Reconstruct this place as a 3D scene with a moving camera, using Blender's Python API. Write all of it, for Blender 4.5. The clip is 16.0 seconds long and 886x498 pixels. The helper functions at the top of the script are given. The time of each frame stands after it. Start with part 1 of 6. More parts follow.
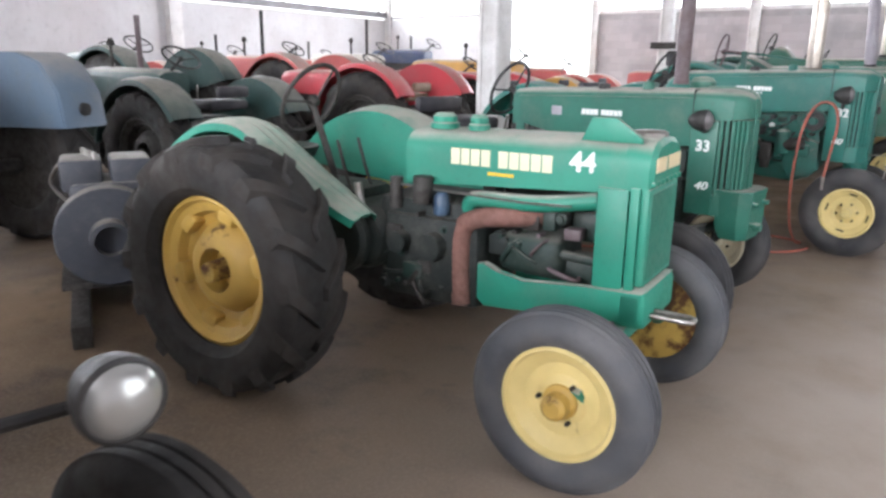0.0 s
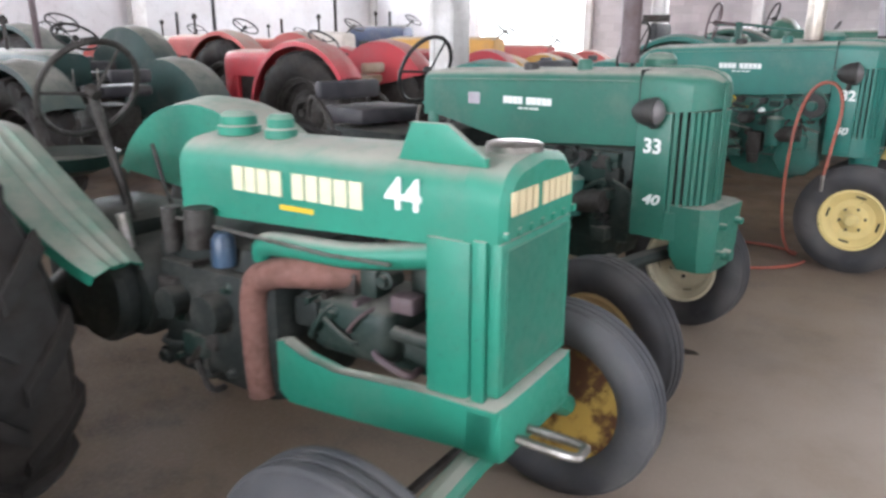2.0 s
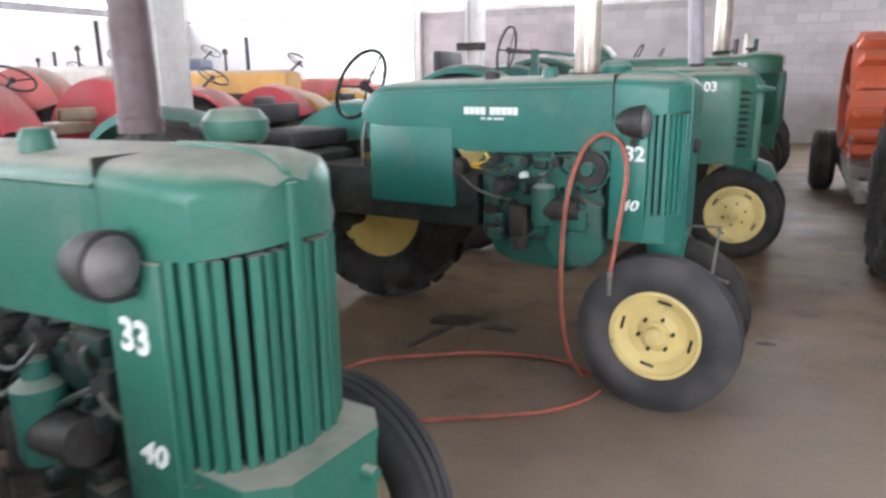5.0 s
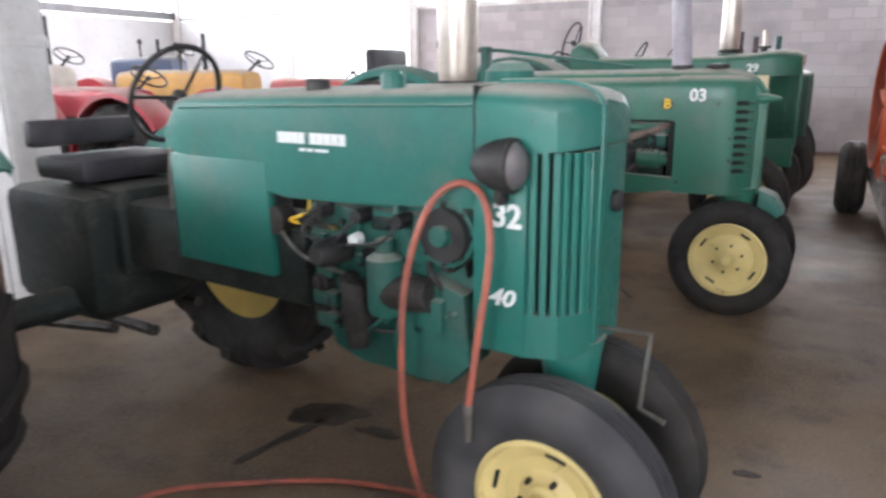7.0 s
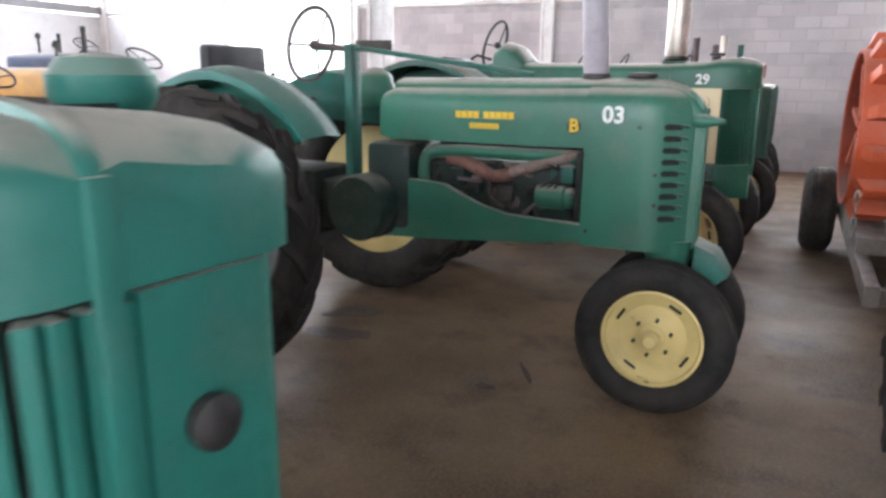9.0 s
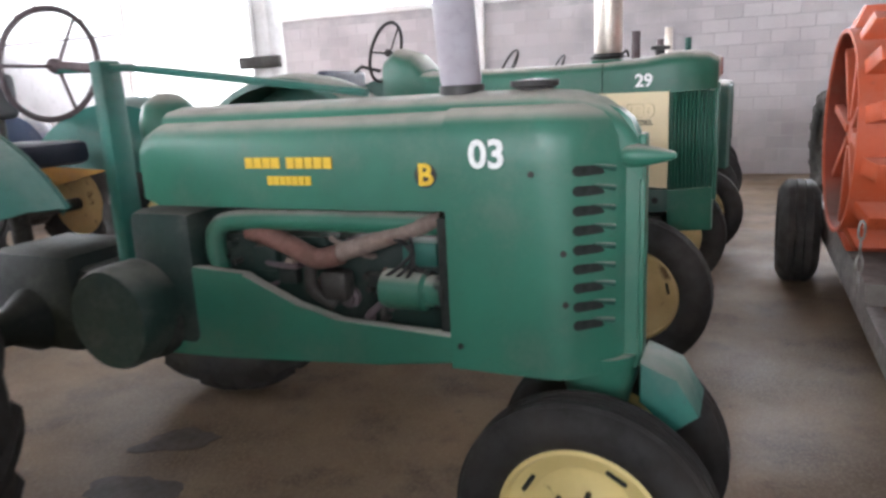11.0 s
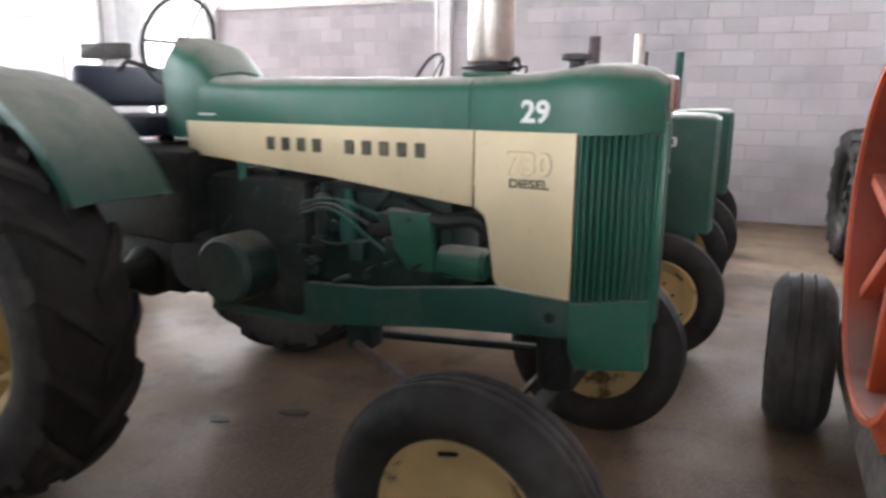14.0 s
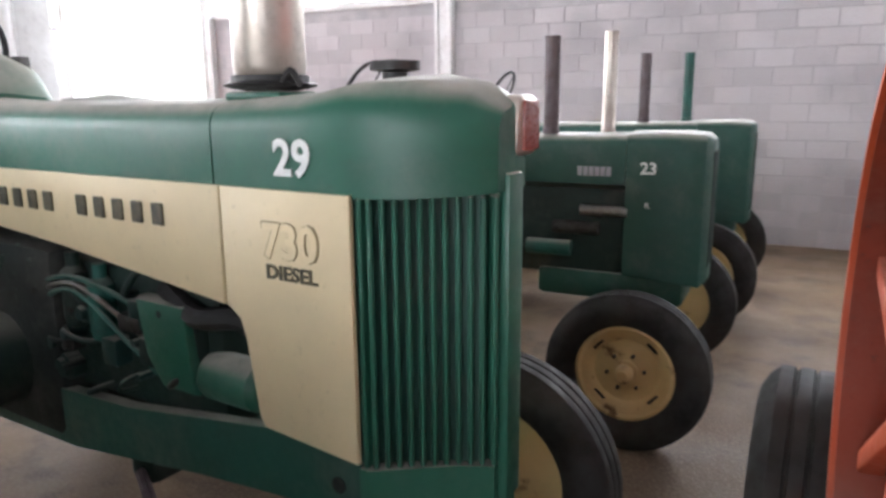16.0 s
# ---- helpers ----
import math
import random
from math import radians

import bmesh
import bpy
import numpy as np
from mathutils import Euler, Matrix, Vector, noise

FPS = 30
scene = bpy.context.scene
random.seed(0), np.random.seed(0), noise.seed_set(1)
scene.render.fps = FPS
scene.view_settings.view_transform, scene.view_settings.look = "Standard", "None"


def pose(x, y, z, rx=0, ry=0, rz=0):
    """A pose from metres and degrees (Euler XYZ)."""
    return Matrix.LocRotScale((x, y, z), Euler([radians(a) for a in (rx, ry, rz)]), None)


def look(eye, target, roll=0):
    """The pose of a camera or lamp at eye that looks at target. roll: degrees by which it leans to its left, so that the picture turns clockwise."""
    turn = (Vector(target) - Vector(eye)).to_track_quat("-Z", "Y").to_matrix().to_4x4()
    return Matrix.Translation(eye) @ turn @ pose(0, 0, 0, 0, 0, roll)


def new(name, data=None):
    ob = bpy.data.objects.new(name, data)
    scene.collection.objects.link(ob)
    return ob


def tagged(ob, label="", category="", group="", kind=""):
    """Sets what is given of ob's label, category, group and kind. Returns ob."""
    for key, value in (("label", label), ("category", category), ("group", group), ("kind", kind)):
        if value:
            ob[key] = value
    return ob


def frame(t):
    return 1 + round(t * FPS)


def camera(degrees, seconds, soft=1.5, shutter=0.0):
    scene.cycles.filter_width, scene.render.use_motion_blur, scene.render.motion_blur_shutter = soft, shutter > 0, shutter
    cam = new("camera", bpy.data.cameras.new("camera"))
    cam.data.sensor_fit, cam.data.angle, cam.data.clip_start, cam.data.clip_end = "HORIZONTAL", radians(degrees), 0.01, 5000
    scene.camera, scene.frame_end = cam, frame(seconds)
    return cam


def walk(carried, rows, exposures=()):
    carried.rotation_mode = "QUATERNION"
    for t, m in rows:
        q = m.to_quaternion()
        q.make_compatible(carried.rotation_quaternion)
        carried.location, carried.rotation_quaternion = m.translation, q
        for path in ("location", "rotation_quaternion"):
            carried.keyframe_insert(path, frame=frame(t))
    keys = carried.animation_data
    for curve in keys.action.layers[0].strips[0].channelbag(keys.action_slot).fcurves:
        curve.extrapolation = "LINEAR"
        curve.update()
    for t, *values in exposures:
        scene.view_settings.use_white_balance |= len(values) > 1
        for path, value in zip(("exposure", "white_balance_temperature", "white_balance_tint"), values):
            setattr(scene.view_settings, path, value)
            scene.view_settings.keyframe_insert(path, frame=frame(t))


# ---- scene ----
cam = camera(64.7, 16.0, soft=2.8, shutter=0.5)
METRES, EYE, TILT, LEAN, TURN = 11.3, 1.5, 0.0, 0.0, 33.0
ROWS = [
    (0.0, 0.0, 0.0, 0.0, 0.2, -14.75, -0.74),
    (0.5, 0.0122, 0.0225, -0.0011, 0.38, -14.96, -0.43),
    (1.0, 0.0241, 0.0455, -0.0004, -3.2, -15.29, -0.6),
    (1.5, 0.0415, 0.0706, -0.0011, -0.41, -14.71, 0.21),
    (2.0, 0.0587, 0.0963, -0.0011, 0.93, -16.4, -0.12),
    (2.5, 0.0719, 0.1258, -0.0011, -4.16, -15.49, -0.56),
    (3.0, 0.0921, 0.1533, -0.0007, -7.37, -14.78, 3.52),
    (3.5, 0.1156, 0.1749, 0.0013, -7.04, -15.14, -0.11),
    (4.0, 0.1324, 0.1997, -0.0004, -7.02, -14.59, -0.42),
    (6.5, 0.2322, 0.3299, 0.004, -5.52, -13.39, 1.47),
    (7.0, 0.2517, 0.3531, 0.0034, -7.02, -14.19, 0.55),
    (7.5, 0.2705, 0.3827, 0.0043, -10.67, -13.65, 0.41),
    (8.0, 0.2907, 0.4055, 0.0026, -9.07, -13.76, 0.78),
    (8.5, 0.3105, 0.428, 0.0035, -7.43, -14.51, 0.72),
    (9.0, 0.3276, 0.4561, 0.0037, -8.91, -13.79, -0.6),
    (11.5, 0.4131, 0.5936, 0.0073, -12.64, -12.35, 0.49),
    (12.0, 0.4299, 0.6204, 0.0055, -13.3, -13.7, 0.19),
    (12.5, 0.4462, 0.6443, 0.0063, -12.71, -12.92, 1.7),
    (13.0, 0.4729, 0.6678, 0.0061, -9.01, -13.61, 2.02),
    (13.5, 0.4944, 0.6883, 0.0079, -8.56, -14.46, 0.83),
    (14.0, 0.5155, 0.7146, 0.0091, -10.67, -12.43, -0.52),
    (14.5, 0.5394, 0.7403, 0.0074, -13.4, -14.07, 0.42),
    (15.0, 0.5626, 0.7633, 0.0093, -10.77, -13.88, -0.13),
    (15.5, 0.5796, 0.7831, 0.0109, -10.54, -12.86, -1.28),
    (16.0, 0.597, 0.7904, 0.0145, -6.17, -11.99, 0.46),
]
# poses at the ends of the stretches, in the hall's own metres
ENDS = [
    (4.2, look((0.006, 2.869, 1.509), (-0.759, 4.647, 1.006), -0.3)),
    (6.3, look((0.141, 4.395, 1.532), (-0.714, 6.146, 1.082), -2.7)),
    (9.2, look((0.318, 6.455, 1.558), (-0.439, 8.244, 1.084), -0.7)),
    (11.3, look((0.236, 8.041, 1.560), (-0.467, 9.861, 1.122), -2.8)),
]
POSES = [(t, pose(0, 0, EYE, TILT, LEAN, TURN) @ pose(METRES * x, METRES * y, METRES * z, 90 + pitch, roll, yaw)) for t, x, y, z, yaw, pitch, roll in ROWS]
walk(cam, sorted(POSES + ENDS, key=lambda row: row[0]), exposures=[(0.0, 0.76), (2.0, 0.80), (3.0, 0.82), (4.0, 1.0), (6.5, 0.88), (9.0, 0.98), (11.5, 1.02), (14.0, 1.08), (15.5, 1.12), (16.0, 0.95)])


# ---- light ----
SUN_ELEV, SUN_ROT = radians(50), radians(-40)
world = bpy.data.worlds.new("sky")
scene.world = world
world.use_nodes = True
wn = world.node_tree
sky = wn.nodes.new("ShaderNodeTexSky")
sky.sky_type = "NISHITA"
sky.sun_disc = False
sky.sun_elevation, sky.sun_rotation = SUN_ELEV, SUN_ROT
sky.air_density, sky.dust_density = 1.5, 4.0
wn.nodes["Background"].inputs[1].default_value = 0.15
wn.links.new(sky.outputs[0], wn.nodes["Background"].inputs[0])

sun_data = bpy.data.lights.new("sun", "SUN")
sun_data.energy, sun_data.angle, sun_data.color = 1.0, radians(12), (1.0, 0.95, 0.88)
sun = new("sun", sun_data)
sun.matrix_world = look((-16.5, 19.7, 30.6), (0, 0, 0))


def window_light(name, place, target, sx, sy, watts, colour=(0.90, 0.915, 1.0)):
    """Area light in an opening of the hall, real or added as fill."""
    d = bpy.data.lights.new(name, "AREA")
    d.shape, d.size, d.size_y, d.energy, d.color = "RECTANGLE", sx, sy, watts, colour
    ob = new(name, d)
    ob.matrix_world = look(place, target)
    return ob


WALL_Y, LEFT_X, RIGHT_X, FRONT_Y, ROOF_Z = 19.95, -15.4, 3.6, -7.0, 5.4
window_light("window_light_back", (-2.2, WALL_Y + 0.25, 3.9), (-2.2, 0, 1.5), 11, 1.6, 420)
window_light("window_light_door", (-9.55, WALL_Y + 0.3, 2.2), (-9.55, 0, 2.0), 3.0, 4.0, 480)
window_light("window_light_left", (LEFT_X - 0.25, 7, 4.0), (0, 7, 1.0), 24, 1.5, 900)
# assumed opening behind the start, unseen; fills the near tractor sides
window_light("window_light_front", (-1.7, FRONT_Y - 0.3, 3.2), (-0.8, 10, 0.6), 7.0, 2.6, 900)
# fill from the right, set in an added opening that is never in view
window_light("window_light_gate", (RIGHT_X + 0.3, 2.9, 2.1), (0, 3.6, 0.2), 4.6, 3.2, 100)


# ---- materials ----
def mat(name, rough=0.6, metal=0.0):
    m = bpy.data.materials.new(name)
    m.use_nodes = True
    nt = m.node_tree
    b = nt.nodes["Principled BSDF"]
    b.inputs["Roughness"].default_value = rough
    b.inputs["Metallic"].default_value = metal
    return m, nt, b


def node(nt, kind, **inputs):
    n = nt.nodes.new(kind)
    for k, v in inputs.items():
        n.inputs[k.replace("_", " ")].default_value = v
    return n


def noise_node(nt, scale, detail=4.0, rough=0.6):
    tc = nt.nodes.new("ShaderNodeTexCoord")
    n = node(nt, "ShaderNodeTexNoise", Scale=scale, Detail=detail, Roughness=rough)
    nt.links.new(tc.outputs["Object"], n.inputs["Vector"])
    return n.outputs["Fac"]


def ramp(nt, src, lo, hi, a=0.0, b=1.0):
    r = nt.nodes.new("ShaderNodeMapRange")
    r.interpolation_type = "SMOOTHSTEP"
    for k, v in zip(range(1, 5), (lo, hi, a, b)):
        r.inputs[k].default_value = v
    nt.links.new(src, r.inputs[0])
    return r.outputs[0]


def mix(nt, fac, a, b):
    m = nt.nodes.new("ShaderNodeMix")
    m.data_type = "RGBA"
    for sock, v in ((m.inputs[0], fac), (m.inputs[6], a), (m.inputs[7], b)):
        if isinstance(v, bpy.types.NodeSocket):
            nt.links.new(v, sock)
        elif isinstance(v, tuple):
            sock.default_value = (*v[:3], 1)
        else:
            sock.default_value = v
    return m.outputs[2]


def times(nt, a, b):
    m = nt.nodes.new("ShaderNodeMath")
    m.operation = "MULTIPLY"
    for sock, v in ((m.inputs[0], a), (m.inputs[1], b)):
        if isinstance(v, bpy.types.NodeSocket):
            nt.links.new(v, sock)
        else:
            sock.default_value = v
    return m.outputs[0]


def bump(nt, b, src, strength, dist=0.01):
    n = node(nt, "ShaderNodeBump", Strength=strength, Distance=dist)
    nt.links.new(src, n.inputs["Height"])
    nt.links.new(n.outputs[0], b.inputs["Normal"])


def scaled(c, k):
    return tuple(min(1.0, v * k) for v in c)


DUST = (0.42, 0.385, 0.335)


def paint(name, c, rough=0.38, dust=0.75, grime=0.5, fade=0.75):
    """Old sprayed enamel: faded patches, grime spots, settled dust on what faces up."""
    m, nt, b = mat(name, rough)
    big, fine = noise_node(nt, 2.3), noise_node(nt, 38.0, 6.0, 0.7)
    col = mix(nt, ramp(nt, big, 0.35, 0.7), c, scaled(c, fade))
    col = mix(nt, times(nt, ramp(nt, fine, 0.58, 0.78), grime), col, (0.05, 0.045, 0.04))
    geo = nt.nodes.new("ShaderNodeNewGeometry")
    sep = nt.nodes.new("ShaderNodeSeparateXYZ")
    nt.links.new(geo.outputs["Normal"], sep.inputs[0])
    up = ramp(nt, sep.outputs["Z"], 0.42, 0.93, 0.0, min(0.95, dust * 1.12))
    dusty = times(nt, up, ramp(nt, noise_node(nt, 9.0, 5.0), 0.25, 0.6, 0.55, 1.0))
    smear = times(nt, ramp(nt, noise_node(nt, 4.6, 6.0, 0.72), 0.46, 0.74), 0.10)
    col = mix(nt, smear, col, DUST)
    col = mix(nt, dusty, col, DUST)
    nt.links.new(col, b.inputs["Base Color"])
    r = nt.nodes.new("ShaderNodeMath")
    r.operation = "ADD"
    nt.links.new(ramp(nt, fine, 0.3, 0.8, rough, rough + 0.22), r.inputs[0])
    nt.links.new(times(nt, dusty, 0.35), r.inputs[1])
    nt.links.new(r.outputs[0], b.inputs["Roughness"])
    wave = nt.nodes.new("ShaderNodeMath")
    wave.operation = "ADD"
    nt.links.new(times(nt, noise_node(nt, 3.2, 2.0), 3.0), wave.inputs[0])
    nt.links.new(times(nt, fine, 0.25), wave.inputs[1])
    bump(nt, b, wave.outputs[0], 0.22, 0.008)
    return m


def plain(name, a, b2, scale=8.0, rough=0.6, metal=0.0, relief=0.15):
    """Two-tone mottled surface with fine relief."""
    m, nt, b = mat(name, rough, metal)
    col = mix(nt, ramp(nt, noise_node(nt, scale), 0.35, 0.68), a, b2)
    col = mix(nt, times(nt, ramp(nt, noise_node(nt, scale * 9, 5.0, 0.7), 0.5, 0.75), 0.35), col, scaled(b2, 0.55))
    nt.links.new(col, b.inputs["Base Color"])
    nt.links.new(ramp(nt, noise_node(nt, scale * 4), 0.3, 0.75, rough * 0.8, min(1.0, rough * 1.25)), b.inputs["Roughness"])
    bump(nt, b, noise_node(nt, scale * 6, 6.0), relief, 0.008)
    return m


def worn(name, a, rust, amount=0.5, rough=0.5, scale=7.0):
    """Paint with rust that breaks through in blotches."""
    m, nt, b = mat(name, rough)
    k = ramp(nt, noise_node(nt, scale, 6.0, 0.65), 0.72 - 0.3 * amount, 0.80 - 0.22 * amount)
    base = mix(nt, ramp(nt, noise_node(nt, 3.0), 0.3, 0.7), a, scaled(a, 0.78))
    nt.links.new(mix(nt, k, base, rust), b.inputs["Base Color"])
    nt.links.new(ramp(nt, k, 0, 1, rough, 0.9), b.inputs["Roughness"])
    bump(nt, b, k, 0.2, 0.003)
    return m


M_44 = paint("green_enamel_bright", (0.018, 0.235, 0.155), 0.42)
M_33 = paint("green_enamel_dark", (0.019, 0.142, 0.098), 0.4)
M_32 = paint("green_enamel_teal", (0.014, 0.158, 0.124), 0.36)
M_03 = paint("green_enamel_glossy", (0.034, 0.170, 0.112), 0.3, 0.85, 0.3)
M_29 = paint("green_enamel_deep", (0.022, 0.132, 0.084), 0.33, 0.85, 0.35)
# dark green of the far pair; paints shade on rails, core, slot hoods
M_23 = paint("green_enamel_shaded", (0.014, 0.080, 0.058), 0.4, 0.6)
M_GOLD = worn("golden_wheel_paint", (0.58, 0.37, 0.085), (0.10, 0.05, 0.02), 0.45)
M_32_CLEAN = paint("green_enamel_teal_clean", (0.014, 0.158, 0.124), 0.36, 0.2)
M_MESH = paint("green_screen_mesh", (0.014, 0.165, 0.108), 0.55, 0.3, 0.7)
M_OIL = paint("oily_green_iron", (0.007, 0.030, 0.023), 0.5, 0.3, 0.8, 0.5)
M_OIL2 = paint("oily_teal_iron", (0.02, 0.14, 0.108), 0.5, 0.45, 0.8, 0.5)
M_DARKGREEN = paint("blackish_green_enamel", (0.012, 0.045, 0.040), 0.35, 0.5)
M_RED = paint("red_enamel", (0.50, 0.035, 0.050), 0.35, 0.55, 0.3)
M_REDPALE = paint("faded_red_enamel", (0.50, 0.10, 0.09), 0.5, 0.8, 0.4)
M_YELLOW = paint("yellow_enamel", (0.62, 0.33, 0.07), 0.45, 0.7, 0.4)
M_BLUE = paint("pale_blue_enamel", (0.105, 0.155, 0.215), 0.45, 0.55, 0.4)
M_NAVY = paint("navy_enamel", (0.02, 0.04, 0.10), 0.4, 0.5)
M_GREY = paint("grey_enamel", (0.048, 0.052, 0.064), 0.5, 0.5)
M_CREAMHOOD = paint("cream_enamel", (0.62, 0.58, 0.52), 0.45, 0.5, 0.3)
# darker orange: shade inside the steel wheel, put into the colour
M_ORANGE_SHADE = paint("shaded_orange_enamel", (0.26, 0.040, 0.016), 0.6, 0.3, 0.8, 0.6)
M_DUSTYPIPE = plain("dusty_brown_pipe", (0.27, 0.21, 0.18), (0.17, 0.12, 0.10), 12.0, 0.85)
# near-black green for gearboxes, axles and crankcases
M_NEARBLACK = paint("near_black_drivetrain_iron", (0.008, 0.014, 0.012), 0.6, 0.12, 0.8, 0.6)
M_ORANGE = paint("orange_enamel", (0.47, 0.078, 0.024), 0.5, 0.2, 0.35, 0.82)
M_STRIPE = paint("cream_yellow_stripe", (0.74, 0.61, 0.38), 0.4, 0.2, 0.25, 0.92)
M_RIM = worn("yellow_wheel_paint", (0.72, 0.52, 0.14), (0.10, 0.055, 0.02), 0.35)
M_RIM_DULL = worn("dull_yellow_wheel_paint", (0.60, 0.43, 0.20), (0.13, 0.075, 0.03), 0.5)
M_RIM_PALE = worn("pale_yellow_wheel_paint", (0.78, 0.62, 0.26), (0.12, 0.07, 0.03), 0.25)
M_RIM_WHITE = worn("dirty_white_wheel_paint", (0.70, 0.63, 0.45), (0.12, 0.08, 0.05), 0.3)
M_RIM_RUST = worn("rusty_wheel_paint", (0.55, 0.36, 0.08), (0.09, 0.035, 0.015), 0.95)
M_RUBBER = plain("weathered_rubber", (0.030, 0.030, 0.033), (0.075, 0.07, 0.068), 5.0, 0.75)
M_RUBBER_DARK = plain("dark_rubber", (0.012, 0.011, 0.0105), (0.034, 0.028, 0.024), 4.0, 0.8)
M_RUBBER_GREY = plain("grey_rubber", (0.060, 0.062, 0.070), (0.11, 0.108, 0.11), 5.0, 0.7)
M_BLACK = plain("black_fittings", (0.012, 0.012, 0.013), (0.035, 0.032, 0.03), 9.0, 0.55)
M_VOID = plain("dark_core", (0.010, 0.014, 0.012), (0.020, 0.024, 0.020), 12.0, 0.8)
M_STEEL = plain("dull_steel", (0.32, 0.31, 0.29), (0.20, 0.18, 0.16), 12.0, 0.42, 0.85)
M_IRON = plain("cast_iron", (0.060, 0.056, 0.052), (0.034, 0.029, 0.025), 9.0, 0.65, 0.4)
M_CHROME = plain("silver_stack", (0.62, 0.57, 0.51), (0.42, 0.36, 0.30), 3.0, 0.35, 0.75, 0.05)
M_STACKGREY = plain("grey_stack_paint", (0.40, 0.38, 0.42), (0.33, 0.30, 0.33), 3.0, 0.55)
M_STACKBROWN = plain("brown_stack", (0.13, 0.10, 0.11), (0.09, 0.06, 0.06), 6.0, 0.6)
M_RUSTPIPE = plain("rusty_manifold", (0.21, 0.10, 0.08), (0.12, 0.062, 0.048), 9.0, 0.8)
M_LENS, _nt, _b = mat("lamp_glass", 0.16)
_b.inputs["Base Color"].default_value = (0.42, 0.42, 0.40, 1)
_b.inputs["Metallic"].default_value = 0.55
bump(_nt, _b, noise_node(_nt, 60.0), 0.25, 0.004)
M_LENSDARK = plain("dusty_lamp_glass", (0.095, 0.088, 0.09), (0.165, 0.15, 0.15), 14.0, 0.5, 0.0)
M_REDGLASS = plain("dull_red_reflector", (0.30, 0.10, 0.08), (0.20, 0.06, 0.05), 30.0, 0.3)
M_WHITEMARK = plain("white_number_paint", (0.80, 0.82, 0.80), (0.66, 0.68, 0.66), 30.0, 0.6)
M_CREAMMARK = worn("cream_letter_paint", (0.72, 0.70, 0.48), (0.10, 0.22, 0.12), 0.3, 0.6, 30.0)
M_YELLOWMARK = plain("yellow_letter_paint", (0.78, 0.52, 0.03), (0.66, 0.40, 0.03), 30.0, 0.5)
M_DARKMARK = plain("dark_letter_paint", (0.05, 0.05, 0.035), (0.12, 0.10, 0.06), 30.0, 0.5)
M_GOLDLINE = plain("tan_outline_paint", (0.30, 0.22, 0.11), (0.24, 0.18, 0.09), 30.0, 0.5)
M_HOSE = plain("orange_red_hose", (0.40, 0.105, 0.066), (0.27, 0.085, 0.062), 12.0, 0.55)
M_SEAT = plain("black_vinyl", (0.022, 0.022, 0.028), (0.06, 0.056, 0.06), 5.0, 0.55)
M_SEATNAVY = plain("navy_vinyl", (0.018, 0.022, 0.045), (0.035, 0.038, 0.060), 5.0, 0.5)
M_NAVYBOWL = plain("dark_blue_glass_bowl", (0.045, 0.085, 0.14), (0.03, 0.05, 0.085), 9.0, 0.4)
M_SEATTAN = plain("tan_vinyl", (0.36, 0.27, 0.19), (0.28, 0.20, 0.14), 5.0, 0.6)
M_RAG = plain("blue_cloth", (0.16, 0.30, 0.52), (0.10, 0.19, 0.36), 7.0, 0.85, 0.0, 0.4)
M_CEIL = plain("roof_sheet", (0.45, 0.45, 0.46), (0.38, 0.38, 0.38), 0.6, 0.6)
M_WHITEWALL = plain("whitewashed_panel", (0.66, 0.655, 0.665), (0.585, 0.57, 0.58), 0.7, 0.7)
M_COLUMN = plain("white_column_paint", (0.78, 0.77, 0.76), (0.62, 0.60, 0.58), 2.5, 0.6)
M_BEAM = plain("grey_beam_paint", (0.26, 0.25, 0.27), (0.20, 0.19, 0.20), 2.0, 0.6)
M_MORTAR = plain("mortar", (0.46, 0.435, 0.44), (0.38, 0.36, 0.365), 3.0, 0.9)
M_YARD = plain("pale_yard_concrete", (0.50, 0.48, 0.45), (0.42, 0.40, 0.37), 0.5, 0.9)
M_GLASS, _nt, _b = mat("window_glass", 0.05)
_b.inputs["Base Color"].default_value = (0.95, 0.97, 0.97, 1)
_b.inputs["Transmission Weight"].default_value = 1.0
_b.inputs["IOR"].default_value = 1.05


def block_material():
    """Concrete blocks: each its own grey, soot and damp over the whole wall."""
    m, nt, b = mat("concrete_block", 0.85)
    info = nt.nodes.new("ShaderNodeObjectInfo")
    geo = nt.nodes.new("ShaderNodeNewGeometry")
    add = nt.nodes.new("ShaderNodeMath")
    add.operation = "ADD"
    nt.links.new(info.outputs["Random"], add.inputs[0])
    nt.links.new(geo.outputs["Random Per Island"], add.inputs[1])
    fr = nt.nodes.new("ShaderNodeMath")
    fr.operation = "FRACT"
    nt.links.new(add.outputs[0], fr.inputs[0])
    col = mix(nt, fr.outputs[0], (0.53, 0.50, 0.505), (0.435, 0.405, 0.412))
    n = node(nt, "ShaderNodeTexNoise", Scale=0.9, Detail=5.0)
    nt.links.new(geo.outputs["Position"], n.inputs["Vector"])
    col = mix(nt, ramp(nt, n.outputs["Fac"], 0.42, 0.72, 0.0, 0.55), col, (0.27, 0.25, 0.26))
    n2 = node(nt, "ShaderNodeTexNoise", Scale=45.0, Detail=5.0)
    nt.links.new(geo.outputs["Position"], n2.inputs["Vector"])
    col = mix(nt, ramp(nt, n2.outputs["Fac"], 0.5, 0.8, 0.0, 0.3), col, (0.22, 0.21, 0.20))
    nt.links.new(col, b.inputs["Base Color"])
    bump(nt, b, n2.outputs["Fac"], 0.4, 0.006)
    return m


